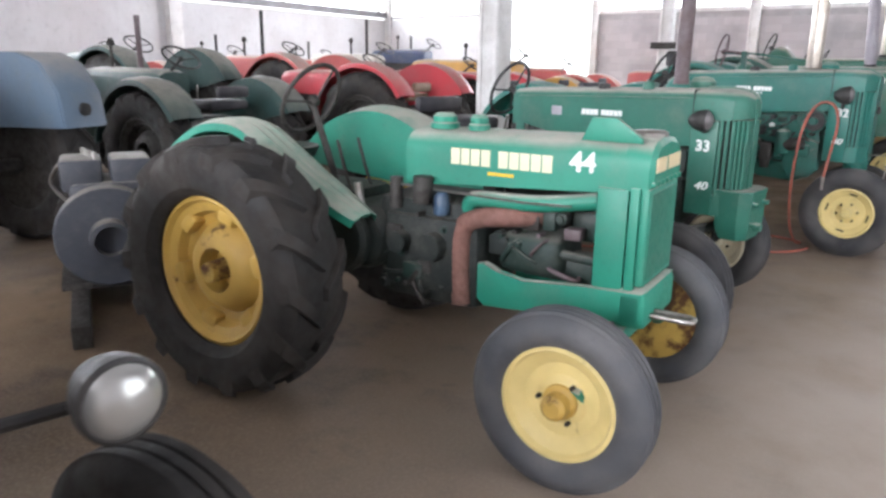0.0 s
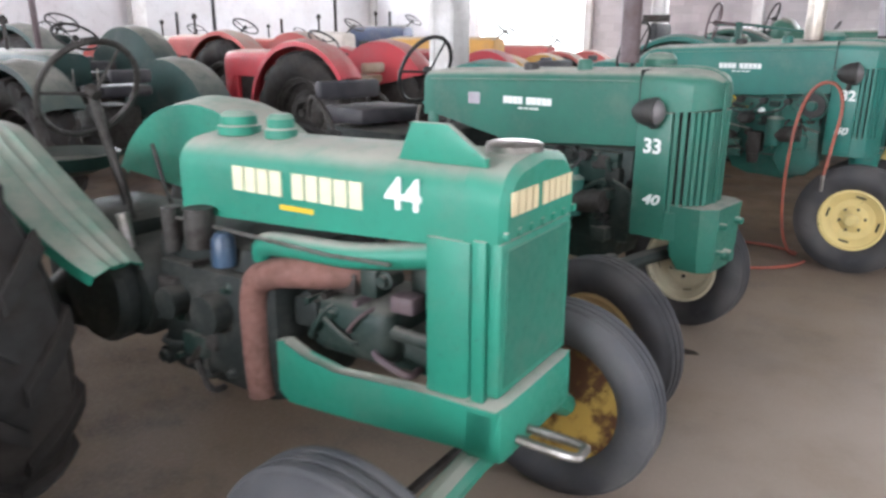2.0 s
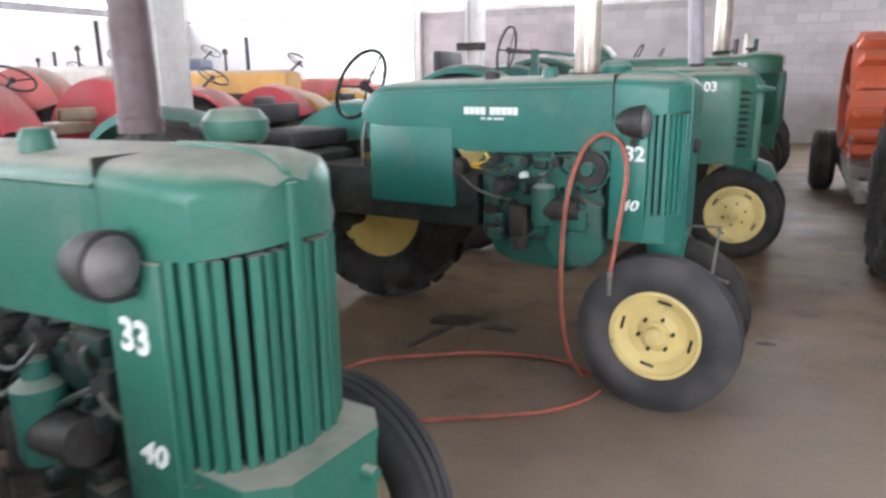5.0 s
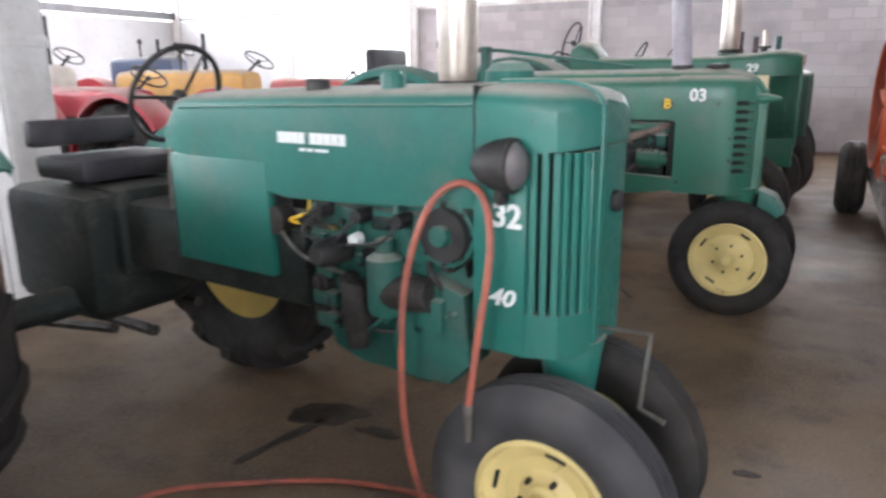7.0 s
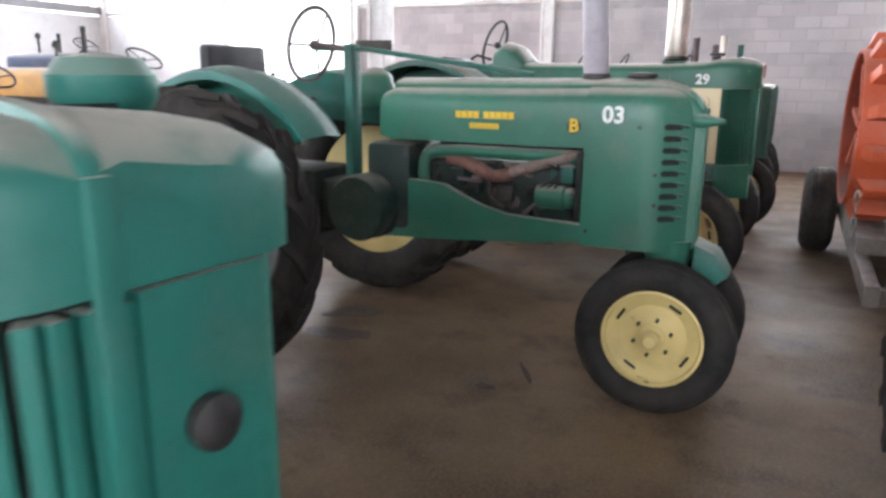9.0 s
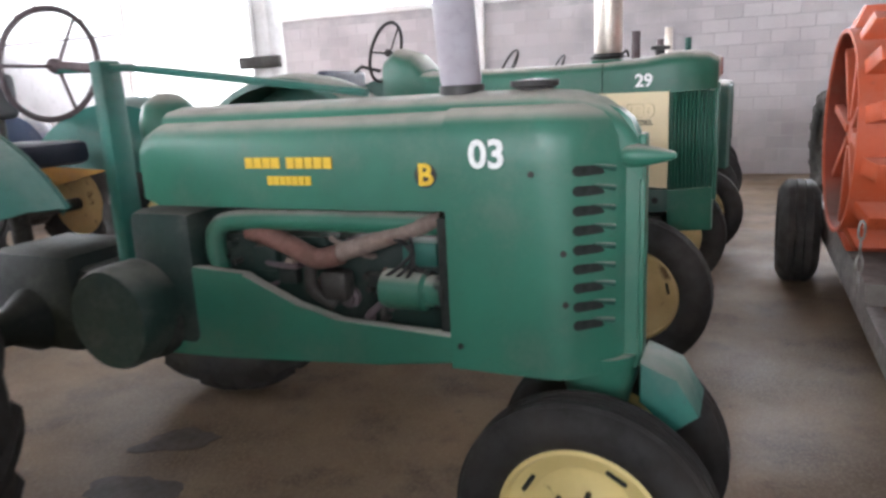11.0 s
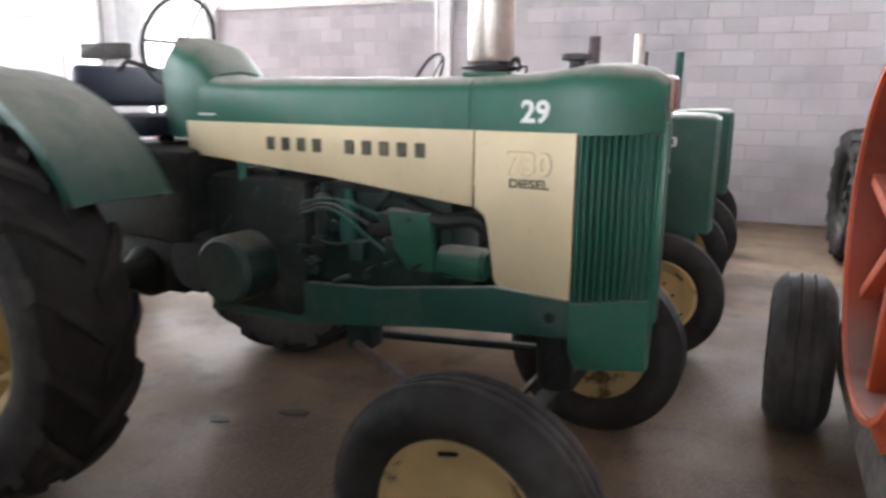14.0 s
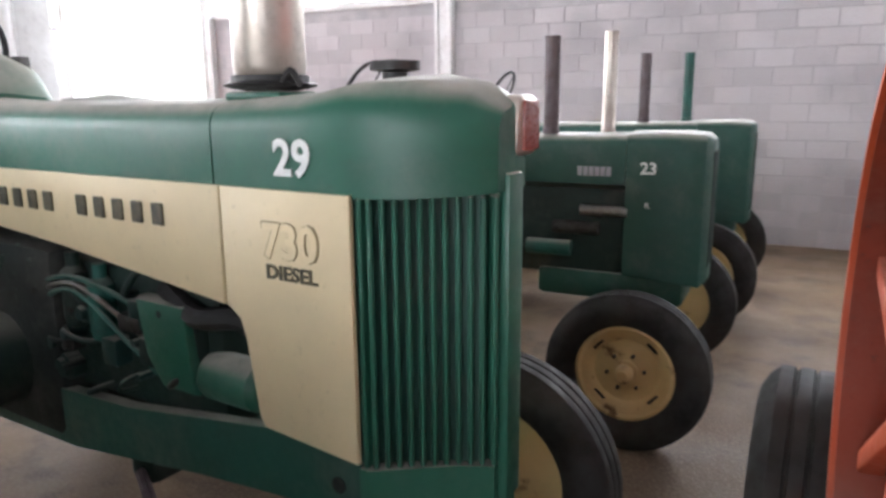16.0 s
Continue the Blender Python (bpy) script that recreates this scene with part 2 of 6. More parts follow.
def floor_material():
    """Worn brown-grey concrete: wide stains, drips of oil, polish in the aisle."""
    m, nt, b = mat("workshop_concrete", 0.5)
    col = mix(nt, ramp(nt, noise_node(nt, 0.55, 5.0), 0.32, 0.7), (0.195, 0.132, 0.080), (0.088, 0.058, 0.036))
    col = mix(nt, ramp(nt, noise_node(nt, 2.6, 6.0, 0.65), 0.48, 0.70, 0.0, 0.75), col, (0.060, 0.041, 0.030))
    col = mix(nt, ramp(nt, noise_node(nt, 7.5, 6.0, 0.6), 0.62, 0.74, 0.0, 0.6), col, (0.040, 0.030, 0.026))
    col = mix(nt, ramp(nt, noise_node(nt, 60.0, 6.0, 0.7), 0.42, 0.72, 0.0, 0.5), col, (0.27, 0.21, 0.15))
    # brighter light of the near aisle painted into the colour, fading with distance
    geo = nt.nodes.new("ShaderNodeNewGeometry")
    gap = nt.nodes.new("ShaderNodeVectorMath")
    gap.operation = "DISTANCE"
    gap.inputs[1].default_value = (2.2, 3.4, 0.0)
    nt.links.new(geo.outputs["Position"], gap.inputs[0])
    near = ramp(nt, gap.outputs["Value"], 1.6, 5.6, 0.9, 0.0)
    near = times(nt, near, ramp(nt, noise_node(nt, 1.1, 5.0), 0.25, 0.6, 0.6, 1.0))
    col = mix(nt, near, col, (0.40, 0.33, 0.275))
    nt.links.new(col, b.inputs["Base Color"])
    nt.links.new(ramp(nt, noise_node(nt, 1.6, 5.0), 0.3, 0.7, 0.52, 0.80), b.inputs["Roughness"])
    b.inputs["Specular IOR Level"].default_value = 0.3
    bump(nt, b, noise_node(nt, 24.0, 6.0), 0.12, 0.006)
    return m


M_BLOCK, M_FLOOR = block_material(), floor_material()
M_GLOW = bpy.data.materials.new("hazy_daylight")
M_GLOW.use_nodes = True
_g = M_GLOW.node_tree
_g.nodes.remove(_g.nodes["Principled BSDF"])
_e = node(_g, "ShaderNodeEmission", Color=(0.95, 0.98, 1.0, 1), Strength=1.6)
_g.links.new(_e.outputs[0], _g.nodes["Material Output"].inputs[0])
M_TRAILER = plain("dirty_trailer_steel", (0.150, 0.130, 0.115), (0.095, 0.080, 0.070), 4.0, 0.7)
M_STAIN = plain("oil_stain", (0.030, 0.022, 0.017), (0.055, 0.04, 0.032), 6.0, 0.6)


# ---- mesh helpers ----
def finish(bm, name):
    bmesh.ops.recalc_face_normals(bm, faces=bm.faces)
    for f in bm.faces:
        f.smooth = True
    for e in bm.edges:
        if e.is_boundary or e.calc_face_angle(0.0) > 0.62:
            e.smooth = False
    me = bpy.data.meshes.new(name)
    bm.to_mesh(me)
    bm.free()
    return me


def part(name, bm, material, parent, label=""):
    """Links a bmesh (or a shared mesh) as one mesh object under a thing or a part."""
    me = bm if isinstance(bm, bpy.types.Mesh) else finish(bm, name)
    if not me.materials:
        me.materials.append(material)
    ob = new(name, me)
    ob.parent = parent
    if label:
        tagged(ob, label=label)
    return ob


def thing(name, m, label, category, group="", kind=""):
    ob = new(name)
    ob.empty_display_size = 0.2
    ob.matrix_basis = m
    return tagged(ob, label, category, group, kind)


def solid(name, bm, material, label, category, group="", kind=""):
    """A thing of one mesh."""
    ob = new(name, finish(bm, name))
    ob.data.materials.append(material)
    return tagged(ob, label, category, group, kind)


def B():
    """An empty mesh to build in."""
    return bmesh.new()


def box(bm, x0, x1, y0, y1, z0, z1, bev=0.0, seg=2):
    vs = bmesh.ops.create_cube(bm, size=1.0)["verts"]
    for v in vs:
        v.co = Vector(((x0 + x1) / 2 + v.co.x * (x1 - x0), (y0 + y1) / 2 + v.co.y * (y1 - y0), (z0 + z1) / 2 + v.co.z * (z1 - z0)))
    if bev:
        es = list({e for v in vs for e in v.link_edges})
        bmesh.ops.bevel(bm, geom=es, offset=bev, segments=seg, affect="EDGES", profile=0.5)
    return bm


def ring_of(c, u, v, r, n):
    return [c + u * (r * math.cos(2 * math.pi * i / n)) + v * (r * math.sin(2 * math.pi * i / n)) for i in range(n)]


def skin(bm, loops, cap=True, closed=True):
    """Quads between loops of equal length."""
    vv = [[bm.verts.new(p) for p in lp] for lp in loops]
    n = len(vv[0])
    for a, b in zip(vv, vv[1:]):
        for i in range(n if closed else n - 1):
            j = (i + 1) % n
            bm.faces.new((a[i], a[j], b[j], b[i]))
    if cap and closed:
        bm.faces.new(vv[0])
        bm.faces.new(vv[-1][::-1])
    return bm


def cyl(bm, p0, p1, r0, r1=None, n=16, cap=True):
    p0, p1 = Vector(p0), Vector(p1)
    d = (p1 - p0).normalized()
    u = d.orthogonal().normalized()
    v = d.cross(u)
    return skin(bm, [ring_of(p0, u, v, r0, n), ring_of(p1, u, v, r0 if r1 is None else r1, n)], cap)


def rounded(pts, k=6):
    """A smooth line through some points."""
    p = [Vector(q) for q in pts]
    out = []
    for i in range(len(p) - 1):
        a, b, c, d = p[max(i - 1, 0)], p[i], p[i + 1], p[min(i + 2, len(p) - 1)]
        for s in range(k):
            t = s / k
            out.append(0.5 * (2 * b + (c - a) * t + (2 * a - 5 * b + 4 * c - d) * t * t + (3 * b - a - 3 * c + d) * t ** 3))
    return out + [p[-1]]


def tube(bm, pts, r, n=8):
    p = [Vector(q) for q in pts]
    loops, u = [], None
    for i in range(len(p)):
        d = (p[min(i + 1, len(p) - 1)] - p[max(i - 1, 0)]).normalized()
        u = d.orthogonal().normalized() if u is None else (u - d * u.dot(d)).normalized()
        loops.append(ring_of(p[i], u, d.cross(u), r, n))
    return skin(bm, loops)


def lathe(bm, prof, c, axis="y", n=40, sign=1, hollow=False):
    """Turns a profile of (radius, along) round an axis through c."""
    c = Vector(c)
    a = {"x": Vector((1, 0, 0)), "y": Vector((0, 1, 0)), "z": Vector((0, 0, 1))}[axis] * sign
    u = a.orthogonal().normalized()
    v = a.cross(u)
    loops = [ring_of(c + a * h, u, v, max(r, 0.0005), n) for r, h in prof]
    if hollow:
        skin(bm, loops + loops[:1], cap=False)
        bmesh.ops.remove_doubles(bm, verts=bm.verts, dist=1e-6)
        return bm
    return skin(bm, loops)


def prism(bm, pts, y0, y1, bev=0.0):
    """A plate with an outline of (x, z), from y0 to y1."""
    a = [bm.verts.new((x, y0, z)) for x, z in pts]
    b = [bm.verts.new((x, y1, z)) for x, z in pts]
    fs = [bm.faces.new(a), bm.faces.new(b[::-1])]
    n = len(pts)
    for i in range(n):
        fs.append(bm.faces.new((a[i], b[i], b[(i + 1) % n], a[(i + 1) % n])))
    if bev:
        es = list({e for f in fs[:2] for e in f.edges})
        bmesh.ops.bevel(bm, geom=es, offset=bev, segments=2, affect="EDGES", profile=0.5)
    return bm


def arch(x, hw, zt, zb, r, k=5, crown=0.0):
    """Cross-section of a bonnet at x: flat sides, rounded shoulders, slightly crowned top."""
    r = min(r, hw * 0.98, (zt - zb) * 0.9)
    pts = [Vector((x, -hw, zb)), Vector((x, -hw, (zb + zt - r) / 2))]
    for i in range(k + 1):
        t = math.pi / 2 * i / k
        pts.append(Vector((x, -hw + r - r * math.cos(t), zt - crown - r + r * math.sin(t))))
    pts.append(Vector((x, 0, zt)))
    return pts + [Vector((p.x, -p.y, p.z)) for p in reversed(pts[:-1])]


def bonnet(bm, secs, k=5, crown=0.012):
    return skin(bm, [arch(*s, k=k, crown=crown) for s in secs])


def text_on(parent, s, size, place, rz, material, name="number_mark", label="", rx=90, extrude=0.0015, shear=0.0, xs=1.0):
    """Painted characters in the built-in font, a hair proud of the panel."""
    cu = bpy.data.curves.new(name, "FONT")
    cu.body, cu.size, cu.extrude, cu.shear = s, size, extrude, shear
    cu.align_x, cu.align_y = "CENTER", "CENTER"
    cu.resolution_u = 3
    ob = new(name, cu)
    cu.materials.append(material)
    cu.offset = size * 0.028
    dg = bpy.context.evaluated_depsgraph_get()
    me = bpy.data.meshes.new_from_object(ob.evaluated_get(dg))
    bpy.data.objects.remove(ob)
    if not me.materials:
        me.materials.append(material)
    ob = new(name, me)
    ob.parent = parent
    ob.matrix_basis = pose(*place, rx, 0, rz) @ Matrix.Diagonal((xs, 1, 1, 1))
    return tagged(ob, label=label) if label else ob


def letter_bars(parent, groups, h, w, gap, place, rz, material, label="", name="letter"):
    """A trade mark as plain upright blocks, one for each character."""
    me = None
    total = sum(groups) * (w + gap) + (len(groups) - 1) * (w * 0.8)
    x = -total / 2
    for g in groups:
        for i in range(g):
            me = me or finish(box(B(), 0, w, -0.002, 0.002, -h / 2, h / 2), name)
            ob = part(name, me, material, parent, label)
            ob.matrix_basis = pose(*place, 0, 0, rz) @ Matrix.Translation((x, 0, 0))
            x += w + gap
        x += w * 0.8


MESHES = {}


def kept(key, make):
    if key not in MESHES:
        MESHES[key] = finish(make(), key[0])
    return MESHES[key]


# ---- wheels ----
def front_tyre(R, W, r):
    def make():
        h, s = W / 2, R - r
        prof = [(r, -h * 0.62), (r + s * 0.08, -h * 0.8), (r + s * 0.35, -h), (r + s * 0.6, -h * 0.98), (r + s * 0.85, -h * 0.78), (R - 0.012, -h * 0.62)]
        for a in (-0.42, 0.0, 0.42):
            prof += [(R - 0.002, (a - 0.15) * h), (R, a * h), (R - 0.002, (a + 0.15) * h)]
            if a < 0.4:
                prof += [(R - 0.014, (a + 0.19) * h), (R - 0.014, (a + 0.23) * h)]
        prof += [(R - 0.012, h * 0.62), (r + s * 0.85, h * 0.78), (r + s * 0.6, h * 0.98), (r + s * 0.35, h), (r + s * 0.08, h * 0.8), (r, h * 0.62)]
        return lathe(B(), prof, (0, 0, 0), "y", 56, hollow=True)
    return kept(("tyre", R, W, r), make)


def front_rim(R, dish):
    def make():
        prof = [(R, 0.045), (R + 0.006, -0.052), (R - 0.012, -0.056), (R - 0.022, -0.034), (R - 0.045, -0.022),
                (R * 0.72, dish - 0.012), (R * 0.66, dish), (R * 0.45, dish + 0.004), (R * 0.30, dish - 0.016), (R * 0.20, dish - 0.022), (0.0, dish - 0.022)]
        return lathe(B(), prof, (0, 0, 0), "y", 44)
    return kept(("rim", R, dish), make)


def rim_slot(R):
    def make():
        bm = B()
        box(bm, -0.032, 0.032, -0.004, 0.004, -0.007, 0.007, 0.003, 1)
        return bm
    return kept(("rim_slot", R), make)


def wheel_front(parent, R, W, r, place, side, rim_mat, tyre_mat, dish=0.01, slots=True, hub=0.045, bolts=6, rz=0.0, hub_mat=None):
    w = part("front_wheel", front_rim(r, dish).copy(), rim_mat, parent)
    w.matrix_basis = pose(*place, 0, 0, rz + (0 if side < 0 else 180)) @ pose(0, 0, 0, 0, random.uniform(0, 360), 0)
    part("tyre", front_tyre(R, W, r).copy(), tyre_mat, w)
    bm = B()
    lathe(bm, [(hub * 1.35, dish - 0.018), (hub * 1.3, dish - 0.03), (hub, dish - 0.04), (hub * 0.95, dish - 0.085), (hub * 0.6, dish - 0.10), (0.0, dish - 0.10)], (0, 0, 0), "y", 18)
    part("hub", bm, hub_mat or rim_mat, w)
    for i in range(bolts):
        a = 2 * math.pi * i / bolts
        bm = B()
        cyl(bm, (0, dish - 0.016, 0), (0, dish - 0.036, 0), 0.009, n=6)
        o = part("wheel_bolt", bm, M_IRON, w)
        o.matrix_basis = Matrix.Translation((r * 0.38 * math.cos(a), 0, r * 0.38 * math.sin(a)))
    if slots:
        for i in range(4):
            a = 90 * i + 20
            o = part("rim_slot", rim_slot(r).copy(), M_VOID, w)
            o.matrix_basis = pose(0, 0, 0, 0, a, 0) @ Matrix.Translation((0, dish - 0.022, r * 0.76))
    return w


def rear_tyre(R, W, r):
    def make():
        bm = B()
        h, s = W / 2, R - r
        base = R - 0.035
        prof = [(r, -h * 0.7), (r + s * 0.15, -h * 0.92), (r + s * 0.5, -h), (base - 0.05, -h * 0.95), (base - 0.01, -h * 0.75), (base, 0), (base - 0.01, h * 0.75),
                (base - 0.05, h * 0.95), (r + s * 0.5, h), (r + s * 0.15, h * 0.92), (r, h * 0.7)]
        return lathe(bm, prof, (0, 0, 0), "y", 48, hollow=True)
    return kept(("rear_tyre", R, W, r), make)


def tyre_lug(R, W, sd):
    def make():
        bm = B()
        h, base = W / 2, R - 0.035
        loops = []
        for k in range(5):
            q = k / 4
            a = q * 0.30
            y = sd * h * (0.02 + 0.98 * q)
            top = R - 0.004 - 0.045 * q ** 3
            low = base - 0.03 - 0.05 * q ** 2
            t = 0.026 / R * (1 + 0.5 * q)
            loops.append([Vector((rr * math.cos(a + da), y, rr * math.sin(a + da))) for rr, da in ((low, -t * 1.5), (top, -t), (top, t), (low, t * 1.5))])
        skin(bm, loops)
        return bm
    return kept(("lug", R, W, sd), make)


def rear_rim(R, dish):
    def make():
        prof = [(R, 0.10), (R + 0.012, -0.10), (R - 0.02, -0.115), (R - 0.035, -0.09), (R - 0.075, -0.075), (R - 0.09, dish), (R * 0.62, dish + 0.02), (R * 0.50, dish - 0.04),
                (R * 0.40, dish - 0.055), (R * 0.30, dish - 0.06), (R * 0.27, dish + 0.03), (0.0, dish + 0.03)]
        return lathe(B(), prof, (0, 0, 0), "y", 48)
    return kept(("rear_rim", R, dish), make)


def wheel_rear(parent, R, W, r, place, side, rim_mat, tyre_mat, dish=-0.02, lugs=15, lumps=4):
    w = part("rear_wheel", rear_rim(r, dish).copy(), rim_mat, parent)
    w.matrix_basis = pose(*place, 0, 0, 0 if side < 0 else 180) @ pose(0, 0, 0, 0, random.uniform(0, 360), 0)
    part("tyre", rear_tyre(R, W, r).copy(), tyre_mat, w)
    for sd in (-1, 1):
        me = tyre_lug(R, W, sd)
        for i in range(lugs):
            o = part("lug", me, tyre_mat, w)
            o.matrix_basis = pose(0, 0, 0, 0, 360.0 / lugs * (i + (0.5 if sd > 0 else 0)), 0)
    for i in range(lumps):
        bm = B()
        box(bm, -0.05, 0.05, dish - 0.055, dish + 0.02, r * 0.66, r * 0.86, 0.018)
        o = part("rim_clamp", bm, rim_mat, w)
        o.matrix_basis = pose(0, 0, 0, 0, 360 / max(lumps, 1) * i + 45, 0)
    bm = B()
    cyl(bm, (0, dish + 0.05, 0), (0, dish - 0.10, 0), 0.05, 0.045, 14)
    part("hub", bm, M_RIM_RUST if rim_mat in (M_RIM, M_GOLD) else M_IRON, w)
    return w


# ---- shared tractor parts ----
def steering_wheel(parent, place, r, tilt, base, material=None, turn=0):
    """A thin ring with three spokes on a column; tilt 0 lies flat, 90 stands upright."""
    material = material or M_BLACK
    ring = [Vector((r * math.cos(2 * math.pi * i / 36), r * math.sin(2 * math.pi * i / 36), 0)) for i in range(37)]
    w = part("steering_wheel", tube(B(), ring, 0.012, 8), material, parent)
    w.matrix_basis = pose(*place, 0, -tilt, turn)
    for k in range(3):
        a = 2 * math.pi * k / 3 + 0.5
        part("spoke", tube(B(), [(0.02 * math.cos(a), 0.02 * math.sin(a), -0.03), (r * 0.6 * math.cos(a), r * 0.6 * math.sin(a), -0.012), (r * math.cos(a), r * math.sin(a), 0)], 0.007, 6), material, w)
    part("hub", lathe(B(), [(0.0, 0.0), (0.025, 0.0), (0.03, -0.02), (0.02, -0.05), (0.0, -0.05)], (0, 0, 0), "z", 14), material, w)
    part("steering_column", cyl(B(), base, place, 0.018, n=10), material, parent)
    return w


def headlight(parent, place, r, material=None, lens=None, label="", yaw=0.0, stem=None):
    bm = lathe(B(), [(0.0, -r * 1.3), (r * 0.35, -r * 1.25), (r * 0.75, -r * 0.85), (r * 0.97, -r * 0.3), (r, 0.0), (r * 1.06, 0.01), (r * 1.06, 0.03), (r * 0.96, 0.034), (0.0, 0.02)], (0, 0, 0), "x", 26)
    h = part("headlight", bm, material or M_BLACK, parent, label)
    h.matrix_basis = pose(*place, 0, 0, yaw)
    part("lens", lathe(B(), [(r * 0.95, 0.028), (r * 0.8, 0.045), (r * 0.5, 0.058), (0.0, 0.064)], (0, 0, 0), "x", 24), lens or M_LENSDARK, h)
    if stem:
        part("lamp_bracket", tube(B(), rounded([place, ((place[0] + stem[0]) / 2, place[1], stem[2]), stem], 5), 0.014, 8), material or M_BLACK, parent)
    return h


def stack(parent, x, y, z0, z1, r, material, collar=True, name="exhaust_pipe", lean=0.0):
    """An upright pipe; lean: how far back it falls for each metre of height."""
    bm = B()
    prof = [(r * 0.9, z0), (r * 0.97, z0 + 0.02), (r, z0 + 0.03), (r, z1 - 0.03), (r * 0.92, z1)] if collar else [(r * 1.1, z0), (r * 1.1, z0 + 0.03), (r, z0 + 0.035), (r, z1)]
    if not collar:
        prof += [(r * 0.8, z1), (r * 0.8, z1 - 0.06), (0.0, z1 - 0.06)]
    else:
        prof += [(r * 0.4, z1 + 0.01), (r * 0.4, z1 + 0.5), (r * 0.3, z1 + 0.5), (0.0, z1 + 0.45)]
    lathe(bm, prof, (x, y, 0), "z", 22)
    for v in bm.verts:
        v.co.x -= lean * (v.co.z - z0)
    pipe = part(name, bm, material, parent)
    if collar:
        part("clamp", lathe(B(), [(r * 0.6, z0 - 0.02), (r * 1.08, z0 - 0.02), (r * 1.08, z0 + 0.012), (r * 0.6, z0 + 0.012)], (x, y, 0), "z", 22, hollow=True), M_BLACK, pipe)
    return pipe


def crown_fender(parent, xc, zc, R, y0, y1, a0, a1, material, lip=0.04, label="", skirt=0.0):
    """A wing bent round the wheel, from angle a0 to a1 (0 is ahead, 90 up), with turned-down lips and pressed ribs."""
    loops, n = [], 18
    for i in range(n + 1):
        a = radians(a0 + (a1 - a0) * i / n)
        c, s = math.cos(a), math.sin(a)
        row = [(R - lip, y0), (R - 0.004, y0 + 0.005), (R + 0.012, y0 + 0.05), (R + 0.016, (y0 * 2 + y1) / 3), (R + 0.028, (y0 + y1) / 2), (R + 0.016, (y0 + 2 * y1) / 3),
               (R + 0.012, y1 - 0.05), (R - 0.004, y1 - 0.005), (R - lip, y1)]
        inn = [(r - 0.006, y) for r, y in reversed(row)]
        loops.append([Vector((xc + r * c, y, zc + r * s)) for r, y in row + inn])
    f = part("fender", skin(B(), loops), material, parent, label)
    if skirt:
        yy = y1 if skirt > 0 else y0
        pts = [(xc + R * math.cos(radians(a0 + (a1 - a0) * i / n)), zc + R * math.sin(radians(a0 + (a1 - a0) * i / n))) for i in range(n + 1)]
        part("fender_side", prism(B(), pts, yy - 0.006, yy + 0.006), material, f)
    return f


def slope_fender(parent, line, y0, y1, material):
    """A long wing that follows a line over the wheel and slopes to a narrow tip, with three pressed ribs."""
    loops, n = [], len(line)
    for i, p in enumerate(line):
        d = (line[min(i + 1, n - 1)] - line[max(i - 1, 0)]).normalized()
        up = Vector((-d.z, 0, d.x))
        up = up if up.z > 0 else -up
        q = max(0.0, (i / (n - 1) - 0.75) / 0.25)
        a, b = y0 + 0.05 * q * q, y1 - 0.03 * q * q
        row = [(-0.035, a), (-0.004, a + 0.004), (0.006, a + 0.03)]
        for k in (0.3, 0.5, 0.7):
            y = a + (b - a) * k
            row += [(0.008, y - 0.018), (0.019, y), (0.008, y + 0.018)]
        row += [(0.006, b - 0.03), (-0.004, b - 0.004), (-0.035, b)]
        both = row + [(h - 0.006, y) for h, y in reversed(row)]
        loops.append([Vector((p.x, y, p.z)) + up * h for h, y in both])
    return part("fender", skin(B(), loops), material, parent)


def seat_bench(parent, x, z, w, material, back=True):
    bm = B()
    box(bm, x - 0.2, x + 0.2, -w / 2, w / 2, z - 0.1, z, 0.03)
    s = part("seat", bm, material, parent)
    if back:
        bm = B()
        box(bm, x - 0.27, x - 0.2, -w / 2, w / 2, z + 0.03, z + 0.15, 0.025)
        part("backrest", bm, material, parent)
    part("seat_post", cyl(B(), (x, 0, z - 0.5), (x, 0, z - 0.08), 0.04), M_IRON, parent)
    return s


def drivetrain(parent, x_rear, x_front, z, hw, material, axle_z, half_track, pulley=True):
    """Gearbox, rear axle tubes and the clutch housing of a wheeled tractor."""
    bm = B()
    box(bm, x_rear - 0.22, x_rear + 0.25, -hw, hw, z - 0.18, z + 0.22, 0.05)
    box(bm, x_rear + 0.2, x_front, -hw * 0.8, hw * 0.8, z - 0.13, z + 0.16, 0.04)
    part("gearbox", bm, material, parent)
    bm = B()
    lathe(bm, [(0.0, -half_track), (0.06, -half_track), (0.07, -hw - 0.1), (0.13, -hw), (0.13, hw), (0.07, hw + 0.1), (0.06, half_track), (0.0, half_track)], (x_rear, 0, axle_z), "y", 18)
    part("rear_axle", bm, material, parent)
    if not pulley:
        return
    bm = B()
    lathe(bm, [(0.0, -hw - 0.06), (0.13, -hw - 0.06), (0.15, -hw - 0.03), (0.15, -hw + 0.05), (0.0, -hw + 0.05)], (x_front - 0.12, 0, z + 0.02), "y", 20)
    part("belt_pulley", bm, material, parent)


